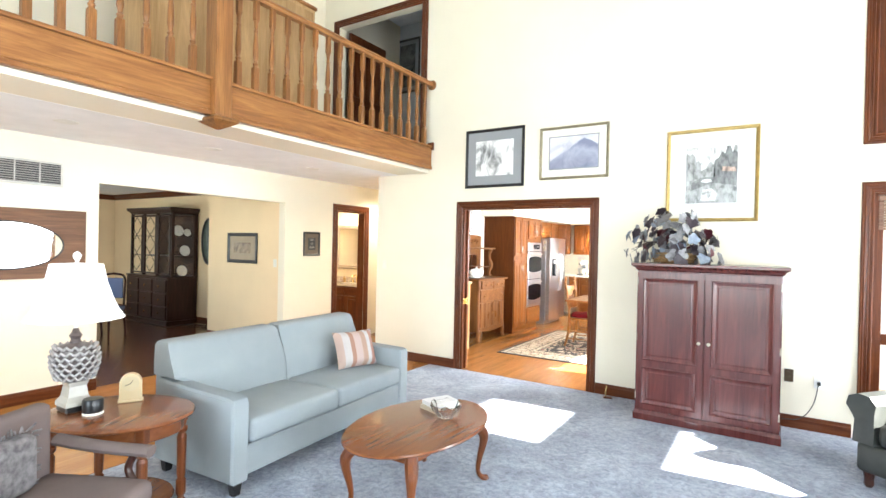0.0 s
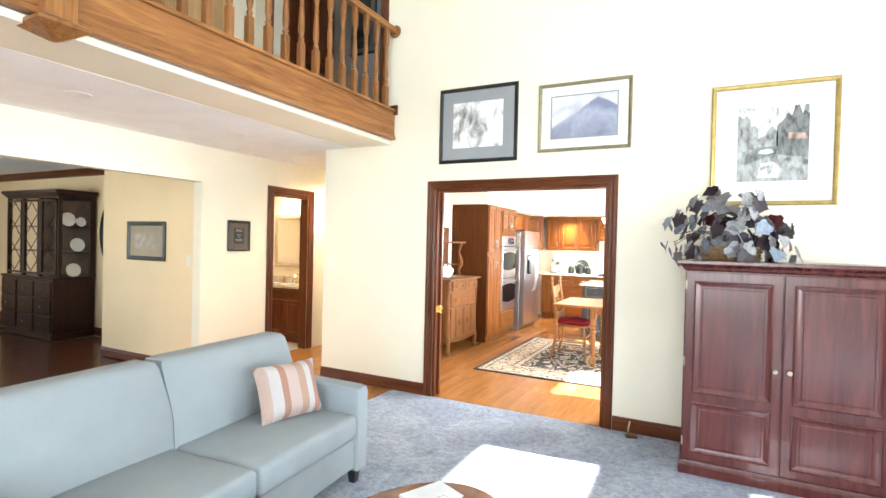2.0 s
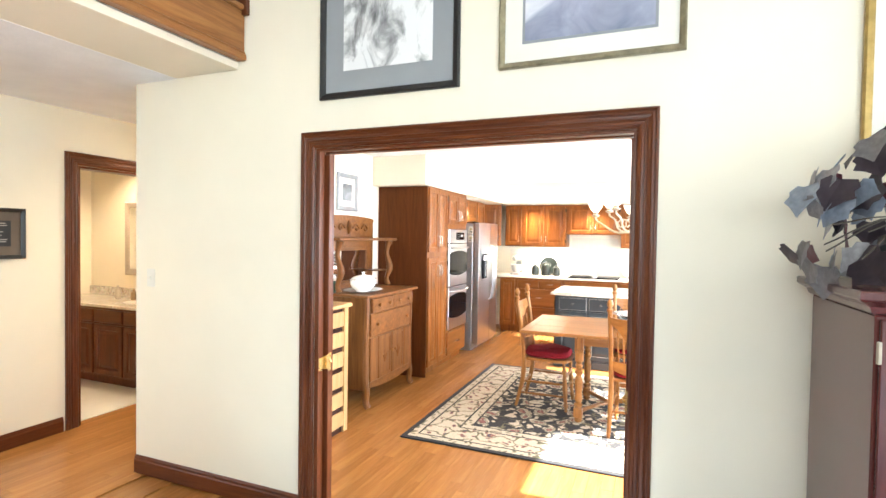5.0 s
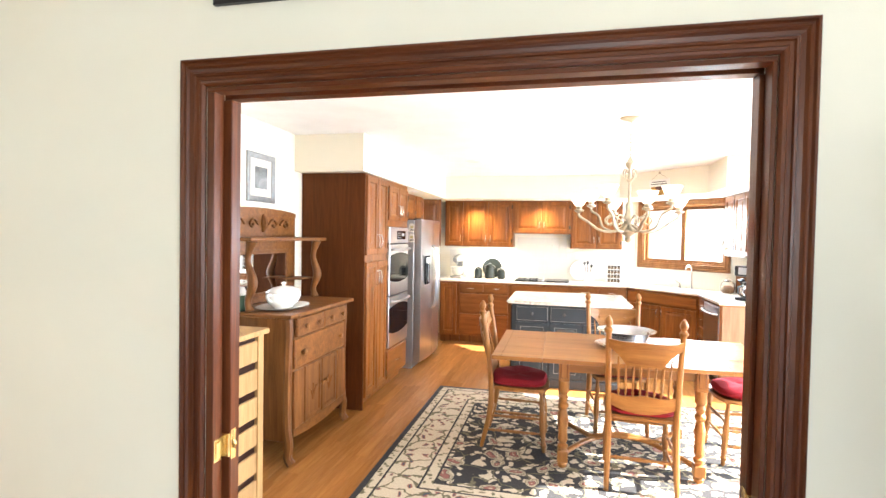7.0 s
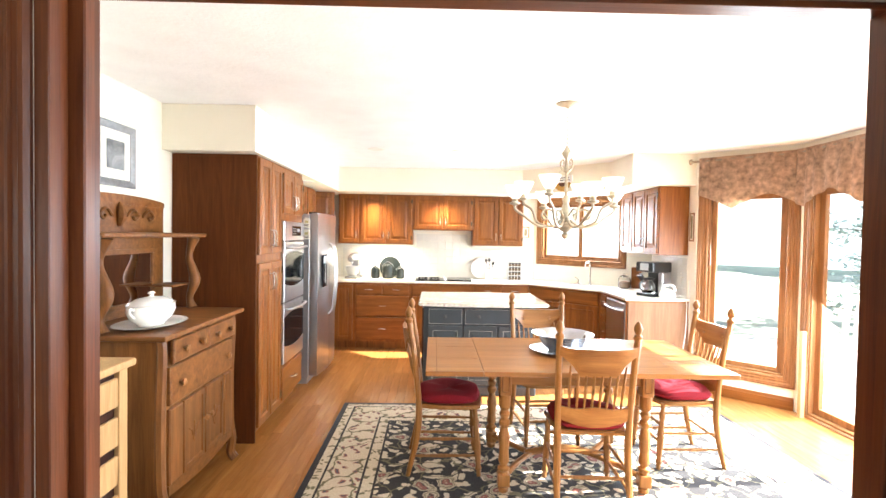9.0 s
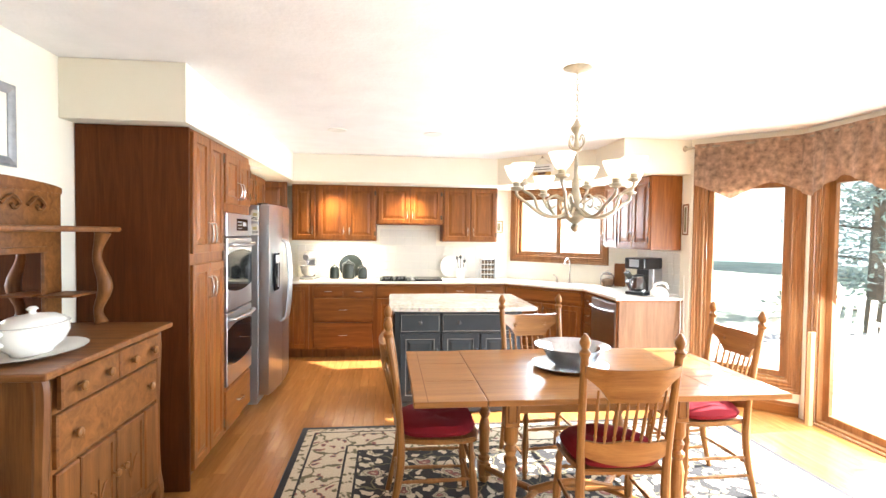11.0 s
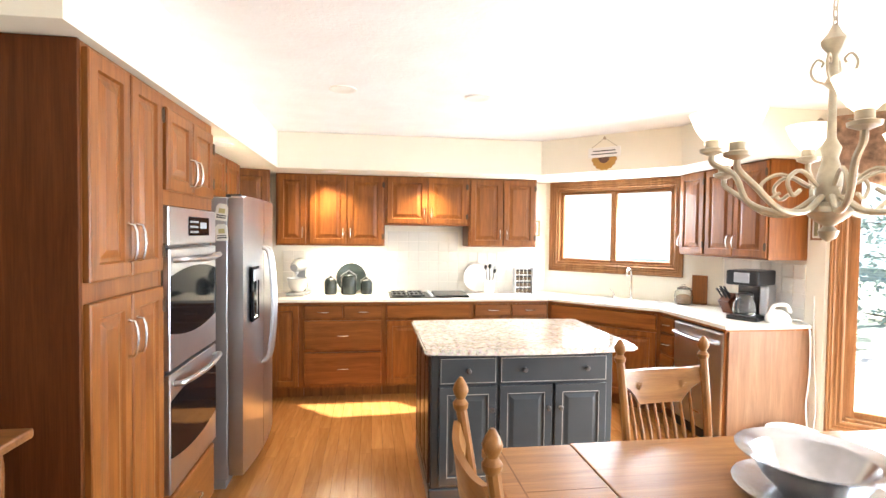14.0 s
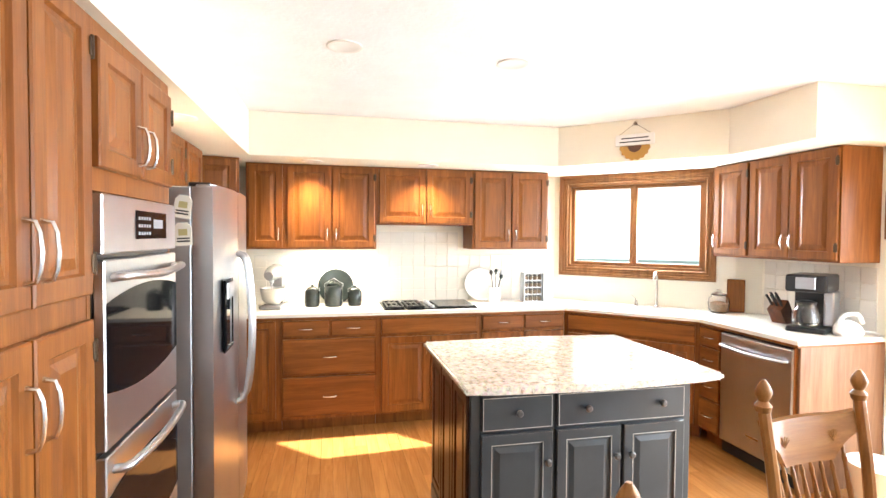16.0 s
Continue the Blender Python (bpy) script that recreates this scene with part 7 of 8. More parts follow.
vt2 = thing("vanity_top", "cream stone vanity top with a basin", "worktop", pose(-7.28, 6.67, 0.801))
bm = B()
box(bm, 0, 1.785, 0, 0.575, 0, 0.032, 0.006)
part("slab", bm, GRANITE, vt2)
bm = B()
box(bm, 0, 1.785, 0.545, 0.575, 0.033, 0.13, 0.004)
part("backsplash", bm, GRANITE, vt2)
bm = B()
lathe(bm, [(0.20, 0.0325), (0.21, 0.040), (0.19, 0.040), (0.12, 0.034), (0.001, 0.0335)], 1.25, 0.28, 28, 1.0, 0.75)
part("basin_rim", bm, CHINA, vt2, smooth=True)
fc = thing("bathroom_tap", "brass bathroom tap on the vanity top", "tap", pose(-6.03, 7.10, 0.834))
bm = B()
tube(bm, curve_pts([(0, 0, 0), (0, 0, 0.10), (0, -0.05, 0.15), (0, -0.11, 0.11)], 5), 0.011, 8)
part("spout", bm, BRASS, fc, smooth=True)
for s in (-1, 1):
    bm = B()
    lathe(bm, [(0.02, 0), (0.018, 0.02), (0.01, 0.03), (0.022, 0.05), (0.014, 0.06)], s * 0.09, 0, 10)
    part("handle", bm, BRASS, fc, smooth=True)
for x, col, h in ((-6.55, (0.55, 0.50, 0.42), 0.15), (-6.30, (0.45, 0.30, 0.15), 0.12)):
    so_ = thing("soap_bottle", "small pump bottle on the vanity top", "bottle", pose(x, 7.05, 0.834), "bottles on the vanity")
    bm = B()
    lathe(bm, [(0.001, 0), (0.03, 0), (0.032, 0.01), (0.03, h * 0.7), (0.012, h * 0.8), (0.012, h), (0.001, h)], seg=14)
    part("bottle_body", bm, plain("soap_%d" % int(h * 100), col, 0.3), so_, smooth=True)
bmr = thing("bathroom_mirror", "framed mirror above the vanity", "mirror", pose(-6.69, 7.249, 1.08))
bm = B()
loft(bm, [[(i, -d, i), (1.16 - i, -d, i), (1.16 - i, -d, 0.84 - i), (i, -d, 0.84 - i)] for i, d in ((0, 0.002), (0, 0.02), (0.02, 0.03), (0.06, 0.022), (0.075, 0.012))], cap=False)
part("frame", bm, plain("taupe_mirror_frame", (0.40, 0.33, 0.25), 0.4), bmr)
bm = B()
box(bm, 0.05, 1.11, -0.013, -0.004, 0.05, 0.79)
part("glass", bm, MIRROR, bmr)

cc = thing("china_cabinet", "black cherry china cabinet with latticed glass doors in the dining room", "cabinet", pose(-10.1, 4.97, 0))
CW, CD = 1.46, 0.56
bm = B()
box(bm, 0, CW, 0.0, CD, 0.08, 0.86, 0.005)
box(bm, -0.02, CW + 0.02, -0.02, CD, 0, 0.08, 0.005)
box(bm, -0.015, CW + 0.015, -0.015, CD, 0.86, 0.89, 0.006)
part("base", bm, DARKW, cc)
part("back_panel", box(B(), 0, CW, CD - 0.02, CD, 0.89, 2.04), DARKW, cc)
part("top_panel", box(B(), 0, CW, 0.06, CD, 2.04, 2.08), DARKW, cc)
for z in (1.25, 1.62):
    part("shelf", box(B(), 0.03, CW - 0.03, 0.11, CD - 0.02, z, z + 0.012), DARKW, cc)
for x0, x1, y0 in ((0, 0.03, 0.06), (CW - 0.03, CW, 0.06), (CW * 0.33 - 0.02, CW * 0.33 + 0.02, 0.05), (CW * 0.66 - 0.02, CW * 0.66 + 0.02, 0.05), (CW - 0.03, CW, CD - 0.07)):
    part("post", box(B(), x0, x1, y0, y0 + 0.05, 0.89, 2.04), DARKW, cc)
bm = B()
loft(bm, [[(-e, 0.05 - e, z), (CW + e, 0.05 - e, z), (CW + e, CD, z), (-e, CD, z)] for e, z in ((0, 2.06), (0.02, 2.09), (0.05, 2.12), (0.055, 2.15), (0.05, 2.16))])
part("cornice", bm, DARKW, cc)
for k in range(3):
    x0, x1 = (k * CW / 3 + 0.03, (k + 1) * CW / 3 - 0.03)
    bm = B()
    for a in ((x0, x0 + 0.03, 0.92, 2.02), (x1 - 0.03, x1, 0.92, 2.02), (x0, x1, 0.92, 0.95), (x0, x1, 1.99, 2.02)):
        box(bm, a[0], a[1], 0.045, 0.06, a[2], a[3])
    xm = (x0 + x1) / 2
    for j in range(3):
        z0_ = 0.96 + j * 0.343
        tube(bm, [(x0 + 0.03, 0.052, z0_ + 0.17), (xm, 0.052, z0_), (x1 - 0.03, 0.052, z0_ + 0.17), (xm, 0.052, z0_ + 0.34), (x0 + 0.03, 0.052, z0_ + 0.17)], 0.006, 4)
    d = part("door", bm, DARKW, cc, "glazed door with lattice bars")
    bm = B()
    box(bm, x0 + 0.02, x1 - 0.02, 0.054, 0.058, 0.94, 2.0)
    part("glass", bm, PANE, d)
    for j in range(3):
        bm = B()
        front(bm, x1 - x0, 0.225, SLAB, x0, 0.11 + j * 0.245)
        dd_ = part("drawer", bm, DARKW, cc)
        round_knob(dd_, (x0 + x1) / 2, 0.22 + j * 0.245, BRASS, 0.014)
bm = B()
box(bm, CW - 0.008, CW - 0.004, 0.11, CD - 0.10, 0.92, 2.0)
part("side_glass", bm, PANE, cc)
for k, z in enumerate((1.01, 1.32, 1.62, 1.80)):
    pd = thing("display_plate", "round white china plate standing in the china cabinet", "plate", pose(-10.1 + CW - 0.05, 4.97 + 0.28, (0.89, 1.262, 1.632, 1.632)[k] + 0.001), "plates in the china cabinet")
    bm = B()
    rr_ = 0.10 if k < 3 else 0.07
    lathe(bm, [(0.001, 0.004), (rr_ * 0.6, 0.004), (rr_, 0.014), (rr_, 0.017), (rr_ * 0.6, 0.008), (0.001, 0.008)], seg=24)
    part("dish", bm, CHINA, pd, "", pose(0.0, (0, 0.05, -0.08, 0.09)[k], rr_ + 0.0, 0, 80, 0))
ovp = thing("oval_picture", "dark oval framed picture on the dining room wall", "picture", pose(-8.28, 5.549, 1.55))
bm = B()
n = 36
loft(bm, [[((0.20 + e) * math.cos(2 * math.pi * i / n), -d, (0.40 + e) * math.sin(2 * math.pi * i / n)) for i in range(n)] for e, d in ((0.045, 0.001), (0.04, 0.03), (0.015, 0.035), (0.0, 0.015))], cap=False)
part("frame", bm, BLKF, ovp)
bm = B()
loft(bm, [[(0.21 * math.cos(2 * math.pi * i / n), -d, 0.41 * math.sin(2 * math.pi * i / n)) for i in range(n)] for d in (0.002, 0.012)])
part("print", bm, art("dark_landscape", [(0.3, (0.02, 0.035, 0.03)), (0.7, (0.10, 0.13, 0.10))], 4), ovp)
picture("framed_picture", pose(-11.899, 4.55, 1.2, 0, 0, 90), 0.6, 0.85, BLKF, plain("brown_canvas", (0.07, 0.03, 0.02), 0.6), art("dark_canvas", [(0.3, (0.03, 0.015, 0.01)), (0.7, (0.12, 0.06, 0.04))], 4), "dark framed painting on the dining room wall", 0.05, 0.05)
base_run((-11.9, 0.3), (-11.9, 5.55))
for a, b in (((-11.9, 5.55), (-7.2, 5.55)), ((-11.9, 0.3), (-11.9, 5.55))):
    v0, v1 = Vector((*a, 0)), Vector((*b, 0))
    bm = B()
    loft(bm, [[(s, -d, z) for d, z in ((0, HC - 0.001), (0.08, HC - 0.001), (0.075, HC - 0.02), (0.03, HC - 0.07), (0.02, HC - 0.10), (0, HC - 0.11))] for s in (0, (v1 - v0).length)])
    tagged(part("crown_moulding", bm, TRIM_X, None, "dark stained crown moulding of the dining room", pose(v0.x, v0.y, 0, 0, 0, math.degrees(math.atan2(v1.y - v0.y, v1.x - v0.x)))), category="moulding", kind="structure")


def dark_chair(m, label):
    c = thing("side_chair", label, "chair", m, "chairs in the dining room")
    bm = B()
    soft_box(bm, -0.22, 0.22, -0.21, 0.21, 0.42, 0.48, 0.02, 0.01)
    part("seat", bm, fabric("blue_floral_cloth", (0.13, 0.16, 0.26)) if "blue_floral_cloth" not in bpy.data.materials else bpy.data.materials["blue_floral_cloth"], c, "blue floral seat", smooth=True)
    bm = B()
    soft_box(bm, -0.17, 0.17, 0.205, 0.235, 0.60, 0.93, 0.014)
    part("back_pad", bm, bpy.data.materials["blue_floral_cloth"], c, "blue floral back pad", smooth=True)
    for s in (-1, 1):
        bm = B()
        tube(bm, curve_pts([(s * 0.19, 0.27, 0), (s * 0.19, 0.21, 0.42), (s * 0.195, 0.22, 0.7), (s * 0.17, 0.25, 0.95), (0, 0.255, 1.0)], 5), 0.018, 8)
        part("back_post", bm, DARKW, c, smooth=True)
        bm = B()
        tube(bm, [(s * 0.19, -0.18, 0.42), (s * 0.195, -0.19, 0)], [0.022, 0.014], 8)
        part("leg", bm, DARKW, c, smooth=True)
    bm = B()
    box(bm, -0.21, 0.21, -0.2, 0.2, 0.37, 0.42, 0.004)
    part("seat_frame", bm, DARKW, c)
    return c


c0 = dark_chair(pose(-8.45, 3.85, -0.011, 0, 0, 35), "dark wooden chair with blue floral pads at the dining room table")
copy_thing(c0, pose(-9.6, 3.75, -0.011, 0, 0, 0))
copy_thing(c0, pose(-7.75, 3.0, -0.011, 0, 0, -80))
dt = thing("dining_room_table", "dark polished dining room table", "table", pose(-9.2, 2.9, -0.011))
bm = B()
lathe(bm, [(0.001, 0.73), (0.97, 0.73), (1.0, 0.745), (0.98, 0.76), (0.001, 0.76)], seg=40, sx=1.05, sy=0.56)
part("tabletop", bm, DARKW, dt, smooth=True)
for s in (-1, 1):
    bm = B()
    lathe(bm, [(0.12, 0), (0.12, 0.04), (0.06, 0.08), (0.05, 0.3), (0.08, 0.45), (0.05, 0.6), (0.10, 0.73)], s * 0.5, 0, 14)
    part("pedestal", bm, DARKW, dt, smooth=True)

# ---- small things on the kitchen worktop ----
WT = 0.9375
MIXP = plain("silver_grey_enamel", (0.36, 0.36, 0.36), 0.25, 0.3, var=0.05)
mx_ = thing("stand_mixer", "silver grey stand mixer with a steel bowl on the worktop", "mixer", pose(-3.24, 11.90, WT, 0, 0, -10))
bm = B()
box(bm, -0.09, 0.09, -0.16, 0.12, 0, 0.035, 0.014, 2)
part("foot", bm, MIXP, mx_, smooth=True)
bm = B()
loft(bm, [[(-a, 0.03 + o, z), (a, 0.03 + o, z), (a, 0.12 + o, z), (-a, 0.12 + o, z)] for a, o, z in ((0.055, 0, 0.03), (0.045, 0, 0.12), (0.05, -0.005, 0.24))])
part("column", bm, MIXP, mx_, smooth=True)
bm = B()
tube(bm, curve_pts([(0, 0.13, 0.29), (0, 0.05, 0.30), (0, -0.08, 0.295), (0, -0.18, 0.28)], 5), [0.04, 0.055, 0.062, 0.065, 0.066, 0.066, 0.066, 0.066, 0.065, 0.064, 0.062, 0.058, 0.054, 0.05, 0.045, 0.035], 14)
part("motor_head", bm, MIXP, mx_, smooth=True)
bm = B()
lathe(bm, [(0.001, 0.04), (0.05, 0.04), (0.085, 0.08), (0.10, 0.16), (0.103, 0.175), (0.095, 0.172), (0.08, 0.085), (0.001, 0.05)], 0, -0.07, 24)
part("bowl", bm, STEEL, mx_, "steel mixing bowl", smooth=True)
bm = B()
lathe(bm, [(0.02, 0.25), (0.018, 0.22), (0.006, 0.21), (0.006, 0.12)], 0, -0.10, 10)
part("beater_shaft", bm, STEEL, mx_)

GRN = plain("dark_green_glaze", (0.022, 0.029, 0.027), 0.18, var=0.3, scale=12)
for x, h, r in ((-2.94, 0.155, 0.062), (-2.76, 0.195, 0.078), (-2.58, 0.145, 0.06)):
    cn = thing("canister", "dark green glazed canister with lid on the worktop, " + ("the tallest" if h > 0.18 else "a small one"), "canister", pose(x, 11.92, WT), "green canisters")
    bm = B()
    lathe(bm, [(0.001, 0), (r * 0.92, 0), (r, 0.012), (r, h * 0.82), (r * 0.85, h * 0.92), (r * 0.7, h * 0.94), (0.001, h * 0.94)], seg=22)
    part("canister_body", bm, GRN, cn, smooth=True)
    bm = B()
    lathe(bm, [(r * 0.74, h * 0.941), (r * 0.78, h * 0.97), (r * 0.6, h * 1.06), (0.012, h * 1.10), (0.010, h * 1.14), (0.018, h * 1.18), (0.001, h * 1.22)], seg=22)
    part("lid", bm, GRN, cn, smooth=True)
    bm = B()
    tube(bm, [(r * 0.95, 0, h * 0.8), (r * 1.02, 0, h * 0.98), (0, 0, h * 1.24), (-r * 1.02, 0, h * 0.98), (-r * 0.95, 0, h * 0.8)], 0.0025, 5)
    part("wire_bail", bm, STEEL, cn)
tr = thing("serving_plate", "round dark green plate leaning on the backsplash", "plate", pose(-2.74, 12.075, WT))
bm = B()
lathe(bm, [(0.001, 0.0), (0.10, 0.0), (0.15, 0.012), (0.155, 0.015), (0.15, 0.02), (0.10, 0.008), (0.001, 0.008)], seg=36)
part("dish", bm, GRN, tr, "", pose(0, 0.0, 0.154, 80, 0, 0), smooth=True)
wp = thing("cake_plate", "large white china plate leaning on the backsplash", "plate", pose(-1.40, 12.08, WT))
bm = B()
lathe(bm, [(0.001, 0.0), (0.10, 0.0), (0.15, 0.014), (0.155, 0.018), (0.15, 0.022), (0.10, 0.008), (0.001, 0.008)], seg=36)
part("dish", bm, CHINA, wp, "", pose(0, 0, 0.154, 80, 0, 0), smooth=True)
uh = thing("utensil_holder", "white crock holding cooking utensils", "crock", pose(-1.30, 11.93, WT))
bm = B()
lathe(bm, [(0.001, 0), (0.045, 0), (0.05, 0.01), (0.05, 0.13), (0.054, 0.138), (0.046, 0.138), (0.044, 0.02), (0.001, 0.015)], seg=20)
part("crock", bm, CHINA, uh, smooth=True)
ru = random.Random(5)
for k in range(6):
    a, l_ = ru.uniform(0, 6.28), ru.uniform(0.25, 0.32)
    e = Vector((0.07 * math.cos(a), 0.05 * math.sin(a), l_))
    bm = B()
    tube(bm, [(0.01 * math.cos(a), 0.01 * math.sin(a), 0.02), e * 0.85], 0.004, 6)
    tube(bm, [e * 0.84, e * 0.92, e], [0.006, 0.02, 0.010], 8, 0.4)
    part("utensil", bm, (BLACK, STEEL, GRN)[k % 3], uh, smooth=True)
sr = thing("spice_rack", "metal spice rack full of small jars on the worktop", "rack", pose(-0.93, 11.93, WT))
bm = B()
for x in (-0.095, 0.095):
    box(bm, x - 0.004, x + 0.004, -0.05, 0.05, 0, 0.27, 0.001)
for z in (0.005, 0.07, 0.135, 0.20):
    box(bm, -0.095, 0.095, -0.045, 0.045, z, z + 0.004)
tube(bm, curve_pts([(-0.05, 0, 0.27), (-0.02, 0, 0.305), (0.02, 0, 0.305), (0.05, 0, 0.27)], 5), 0.004, 6)
part("rack_frame", bm, STEEL, sr)
bm = B()
lathe(bm, [(0.001, 0), (0.018, 0), (0.019, 0.004), (0.019, 0.034), (0.001, 0.036)], seg=10)
jar_mesh = finish(bm, "jar", plain("brown_spice", (0.16, 0.11, 0.07), 0.2, var=0.4, scale=50), True)
bm = B()
lathe(bm, [(0.020, 0.0362), (0.020, 0.052), (0.001, 0.053)], seg=10)
cap_mesh = finish(bm, "lid", BLACK, True)
for z in (0.0095, 0.0745, 0.1395, 0.2045):
    for k in range(4):
        j = share("jar", jar_mesh, sr, pose(-0.066 + 0.044 * k, -0.012, z))
        share("lid", cap_mesh, j, pose(0, 0, 0))
ckt = thing("cooktop", "black and steel cooktop with grates set in the worktop", "cooktop", pose(-2.36, 11.58, WT))
bm = B()
box(bm, 0, 0.80, 0, 0.47, 0, 0.008, 0.003)
part("plate", bm, BLKGLASS, ckt)
bm = B()
for x0 in (0.03,):
    for gx in (0.03, 0.20):
        for i in range(4):
            box(bm, gx + i * 0.045, gx + i * 0.045 + 0.010, 0.03, 0.44, 0.014, 0.028, 0.002)
        for yy in (0.04, 0.23, 0.42):
            box(bm, gx, gx + 0.145, yy, yy + 0.010, 0.010, 0.024, 0.002)
        lathe(bm, [(0.05, 0.008), (0.05, 0.016), (0.03, 0.02)], gx + 0.07, 0.13, 14)
        lathe(bm, [(0.05, 0.008), (0.05, 0.016), (0.03, 0.02)], gx + 0.07, 0.33, 14)
part("grate", bm, BLACK, ckt, "black cast grates and burners")
bm = B()
box(bm, 0.46, 0.79, 0.03, 0.44, 0.0082, 0.022, 0.004)
part("griddle", bm, plain("dark_steel_griddle", (0.10, 0.10, 0.10), 0.25, 0.9), ckt)
for k in range(4):
    bm = B()
    lathe(bm, [(0.018, 0.008), (0.018, 0.018), (0.012, 0.03), (0.001, 0.031)], 0.415, 0.06 + 0.11 * k, 12)
    part("control_knob", bm, STEEL, ckt, smooth=True)

DG = pose(-0.18, 11.26, WT, 0, 0, -45)     # middle of the diagonal
sk = thing("kitchen_sink", "steel double sink set into the corner worktop", "sink", DG)
bm = B()
for x0, x1 in ((-0.36, -0.01), (0.01, 0.36)):
    loft(bm, [[(x0 + i, -0.17 + i, z), (x1 - i, -0.17 + i, z), (x1 - i, 0.17 - i, z), (x0 + i, 0.17 - i, z)] for i, z in ((0, 0.0), (0, 0.006), (0.022, 0.006), (0.03, 0.0025))])
part("bowl_rim", bm, STEEL, sk)
ft = thing("kitchen_tap", "tall chrome kitchen tap with side lever behind the sink", "tap", DG @ pose(0.05, 0.20, 0))
bm = B()
lathe(bm, [(0.026, 0), (0.026, 0.012), (0.014, 0.02), (0.012, 0.06)], seg=14)
tube(bm, curve_pts([(0, 0, 0.05), (0, 0, 0.24), (0, -0.04, 0.30), (0, -0.11, 0.30), (0, -0.15, 0.25)], 6), 0.010, 10)
part("spout", bm, CHROME, ft, smooth=True)
bm = B()
lathe(bm, [(0.018, 0), (0.014, 0.02), (0.010, 0.06), (0.014, 0.065)], -0.17, 0, 12)
tube(bm, [(-0.17, 0, 0.062), (-0.20, -0.05, 0.10)], [0.008, 0.005], 8)
part("lever", bm, CHROME, ft, smooth=True)
cj = thing("cookie_jar", "glass jar with treats beside the sink", "jar", pose(0.33, 11.02, WT))
bm = B()
lathe(bm, [(0.001, 0), (0.055, 0), (0.075, 0.02), (0.082, 0.07), (0.075, 0.12), (0.055, 0.14), (0.05, 0.14), (0.07, 0.115), (0.075, 0.07), (0.06, 0.012), (0.001, 0.008)], seg=24)
part("glass", bm, GLASS, cj, smooth=True)
bm = B()
lathe(bm, [(0.001, 0.012), (0.055, 0.014), (0.068, 0.04), (0.066, 0.075), (0.03, 0.09), (0.001, 0.088)], seg=16)
part("treats", bm, plain("tan_treats", (0.40, 0.24, 0.13), 0.8, var=0.5, scale=45, bumpy=0.6, fine=60), cj)
bm = B()
lathe(bm, [(0.056, 0.1405), (0.06, 0.15), (0.03, 0.165), (0.012, 0.17), (0.016, 0.185), (0.001, 0.19)], seg=20)
part("lid", bm, GLASS, cj, smooth=True)
tb = thing("cutting_board", "wooden board standing behind the jar", "board", pose(0.475, 11.0, WT, 0, 0, -45))
bm = B()
box(bm, -0.065, 0.065, -0.01, 0.012, 0, 0.27, 0.006)
part("board", bm, CAB_Z, tb)
cm = thing("coffee_maker", "black and steel drip coffee maker with glass pot on the worktop", "coffee maker", pose(0.36, 10.22, WT, 0, 0, -62) @ Matrix.Diagonal((1.1, 1.1, 1.08, 1)))
bm = B()
box(bm, -0.10, 0.10, -0.14, 0.13, 0, 0.03, 0.008, 2)
box(bm, -0.10, 0.10, 0.03, 0.13, 0.03, 0.25, 0.008, 2)
part("stand", bm, BLACK, cm)
bm = B()
box(bm, -0.105, 0.105, -0.15, 0.135, 0.245, 0.35, 0.014, 2)
hd = part("brew_head", bm, BLACK, cm)
bm = B()
box(bm, -0.05, 0.05, -0.153, -0.149, 0.265, 0.335, 0.002)
part("display", bm, STEEL, hd, "steel panel with clock")
bm = B()
box(bm, 0.06, 0.115, -0.02, 0.12, 0.035, 0.245, 0.012, 2)
part("tank", bm, STEEL, cm, "steel water tank")
bm = B()
lathe(bm, [(0.001, 0.033), (0.06, 0.033), (0.075, 0.06), (0.072, 0.11), (0.05, 0.15), (0.055, 0.17), (0.05, 0.17), (0.045, 0.15), (0.066, 0.11), (0.068, 0.06), (0.001, 0.04)], -0.015, -0.06, 22)
pt = part("pot", bm, GLASS, cm, "glass coffee pot", smooth=True)
bm = B()
tube(bm, curve_pts([(-0.015, -0.13, 0.15), (-0.015, -0.18, 0.14), (-0.015, -0.18, 0.08), (-0.015, -0.14, 0.06)], 4), 0.009, 8)
lathe(bm, [(0.052, 0.1705), (0.055, 0.18), (0.03, 0.19), (0.001, 0.19)], -0.015, -0.06, 18)
part("pot_handle", bm, BLACK, pt)
kb = thing("knife_block", "wooden knife block with black handled knives", "knife block", pose(0.42, 10.50, WT, 0, 0, -80))
bm = B()
loft(bm, [[(x, y, z) for y, z in ((0.07, 0), (-0.04, 0.0), (-0.10, 0.10), (-0.02, 0.17), (0.07, 0.03))] for x in (-0.05, 0.05)])
part("block", bm, COFFEE_Z, kb)
for k in range(5):
    bm = B()
    x, o = -0.035 + 0.0175 * k, 0.02 * (k % 2)
    tube(bm, [(x, -0.065 + o, 0.13 + o * 0.8), (x, -0.13 + o, 0.205 + o * 0.9)], 0.010, 7, 0.7)
    part("knife_handle", bm, BLACK, kb)
st = thing("garment_steamer", "white handheld steamer lying on the worktop end", "steamer", pose(0.42, 10.02, WT, 0, 0, -20))
bm = B()
loft(bm, [[(a * math.cos(2 * math.pi * i / 16) * 1.0, a * 0.65 * math.sin(2 * math.pi * i / 16) + o, z) for i in range(16)] for a, o, z in ((0.08, 0, 0), (0.09, 0, 0.02), (0.08, 0.01, 0.06), (0.05, 0.02, 0.09), (0.02, 0.03, 0.10))])
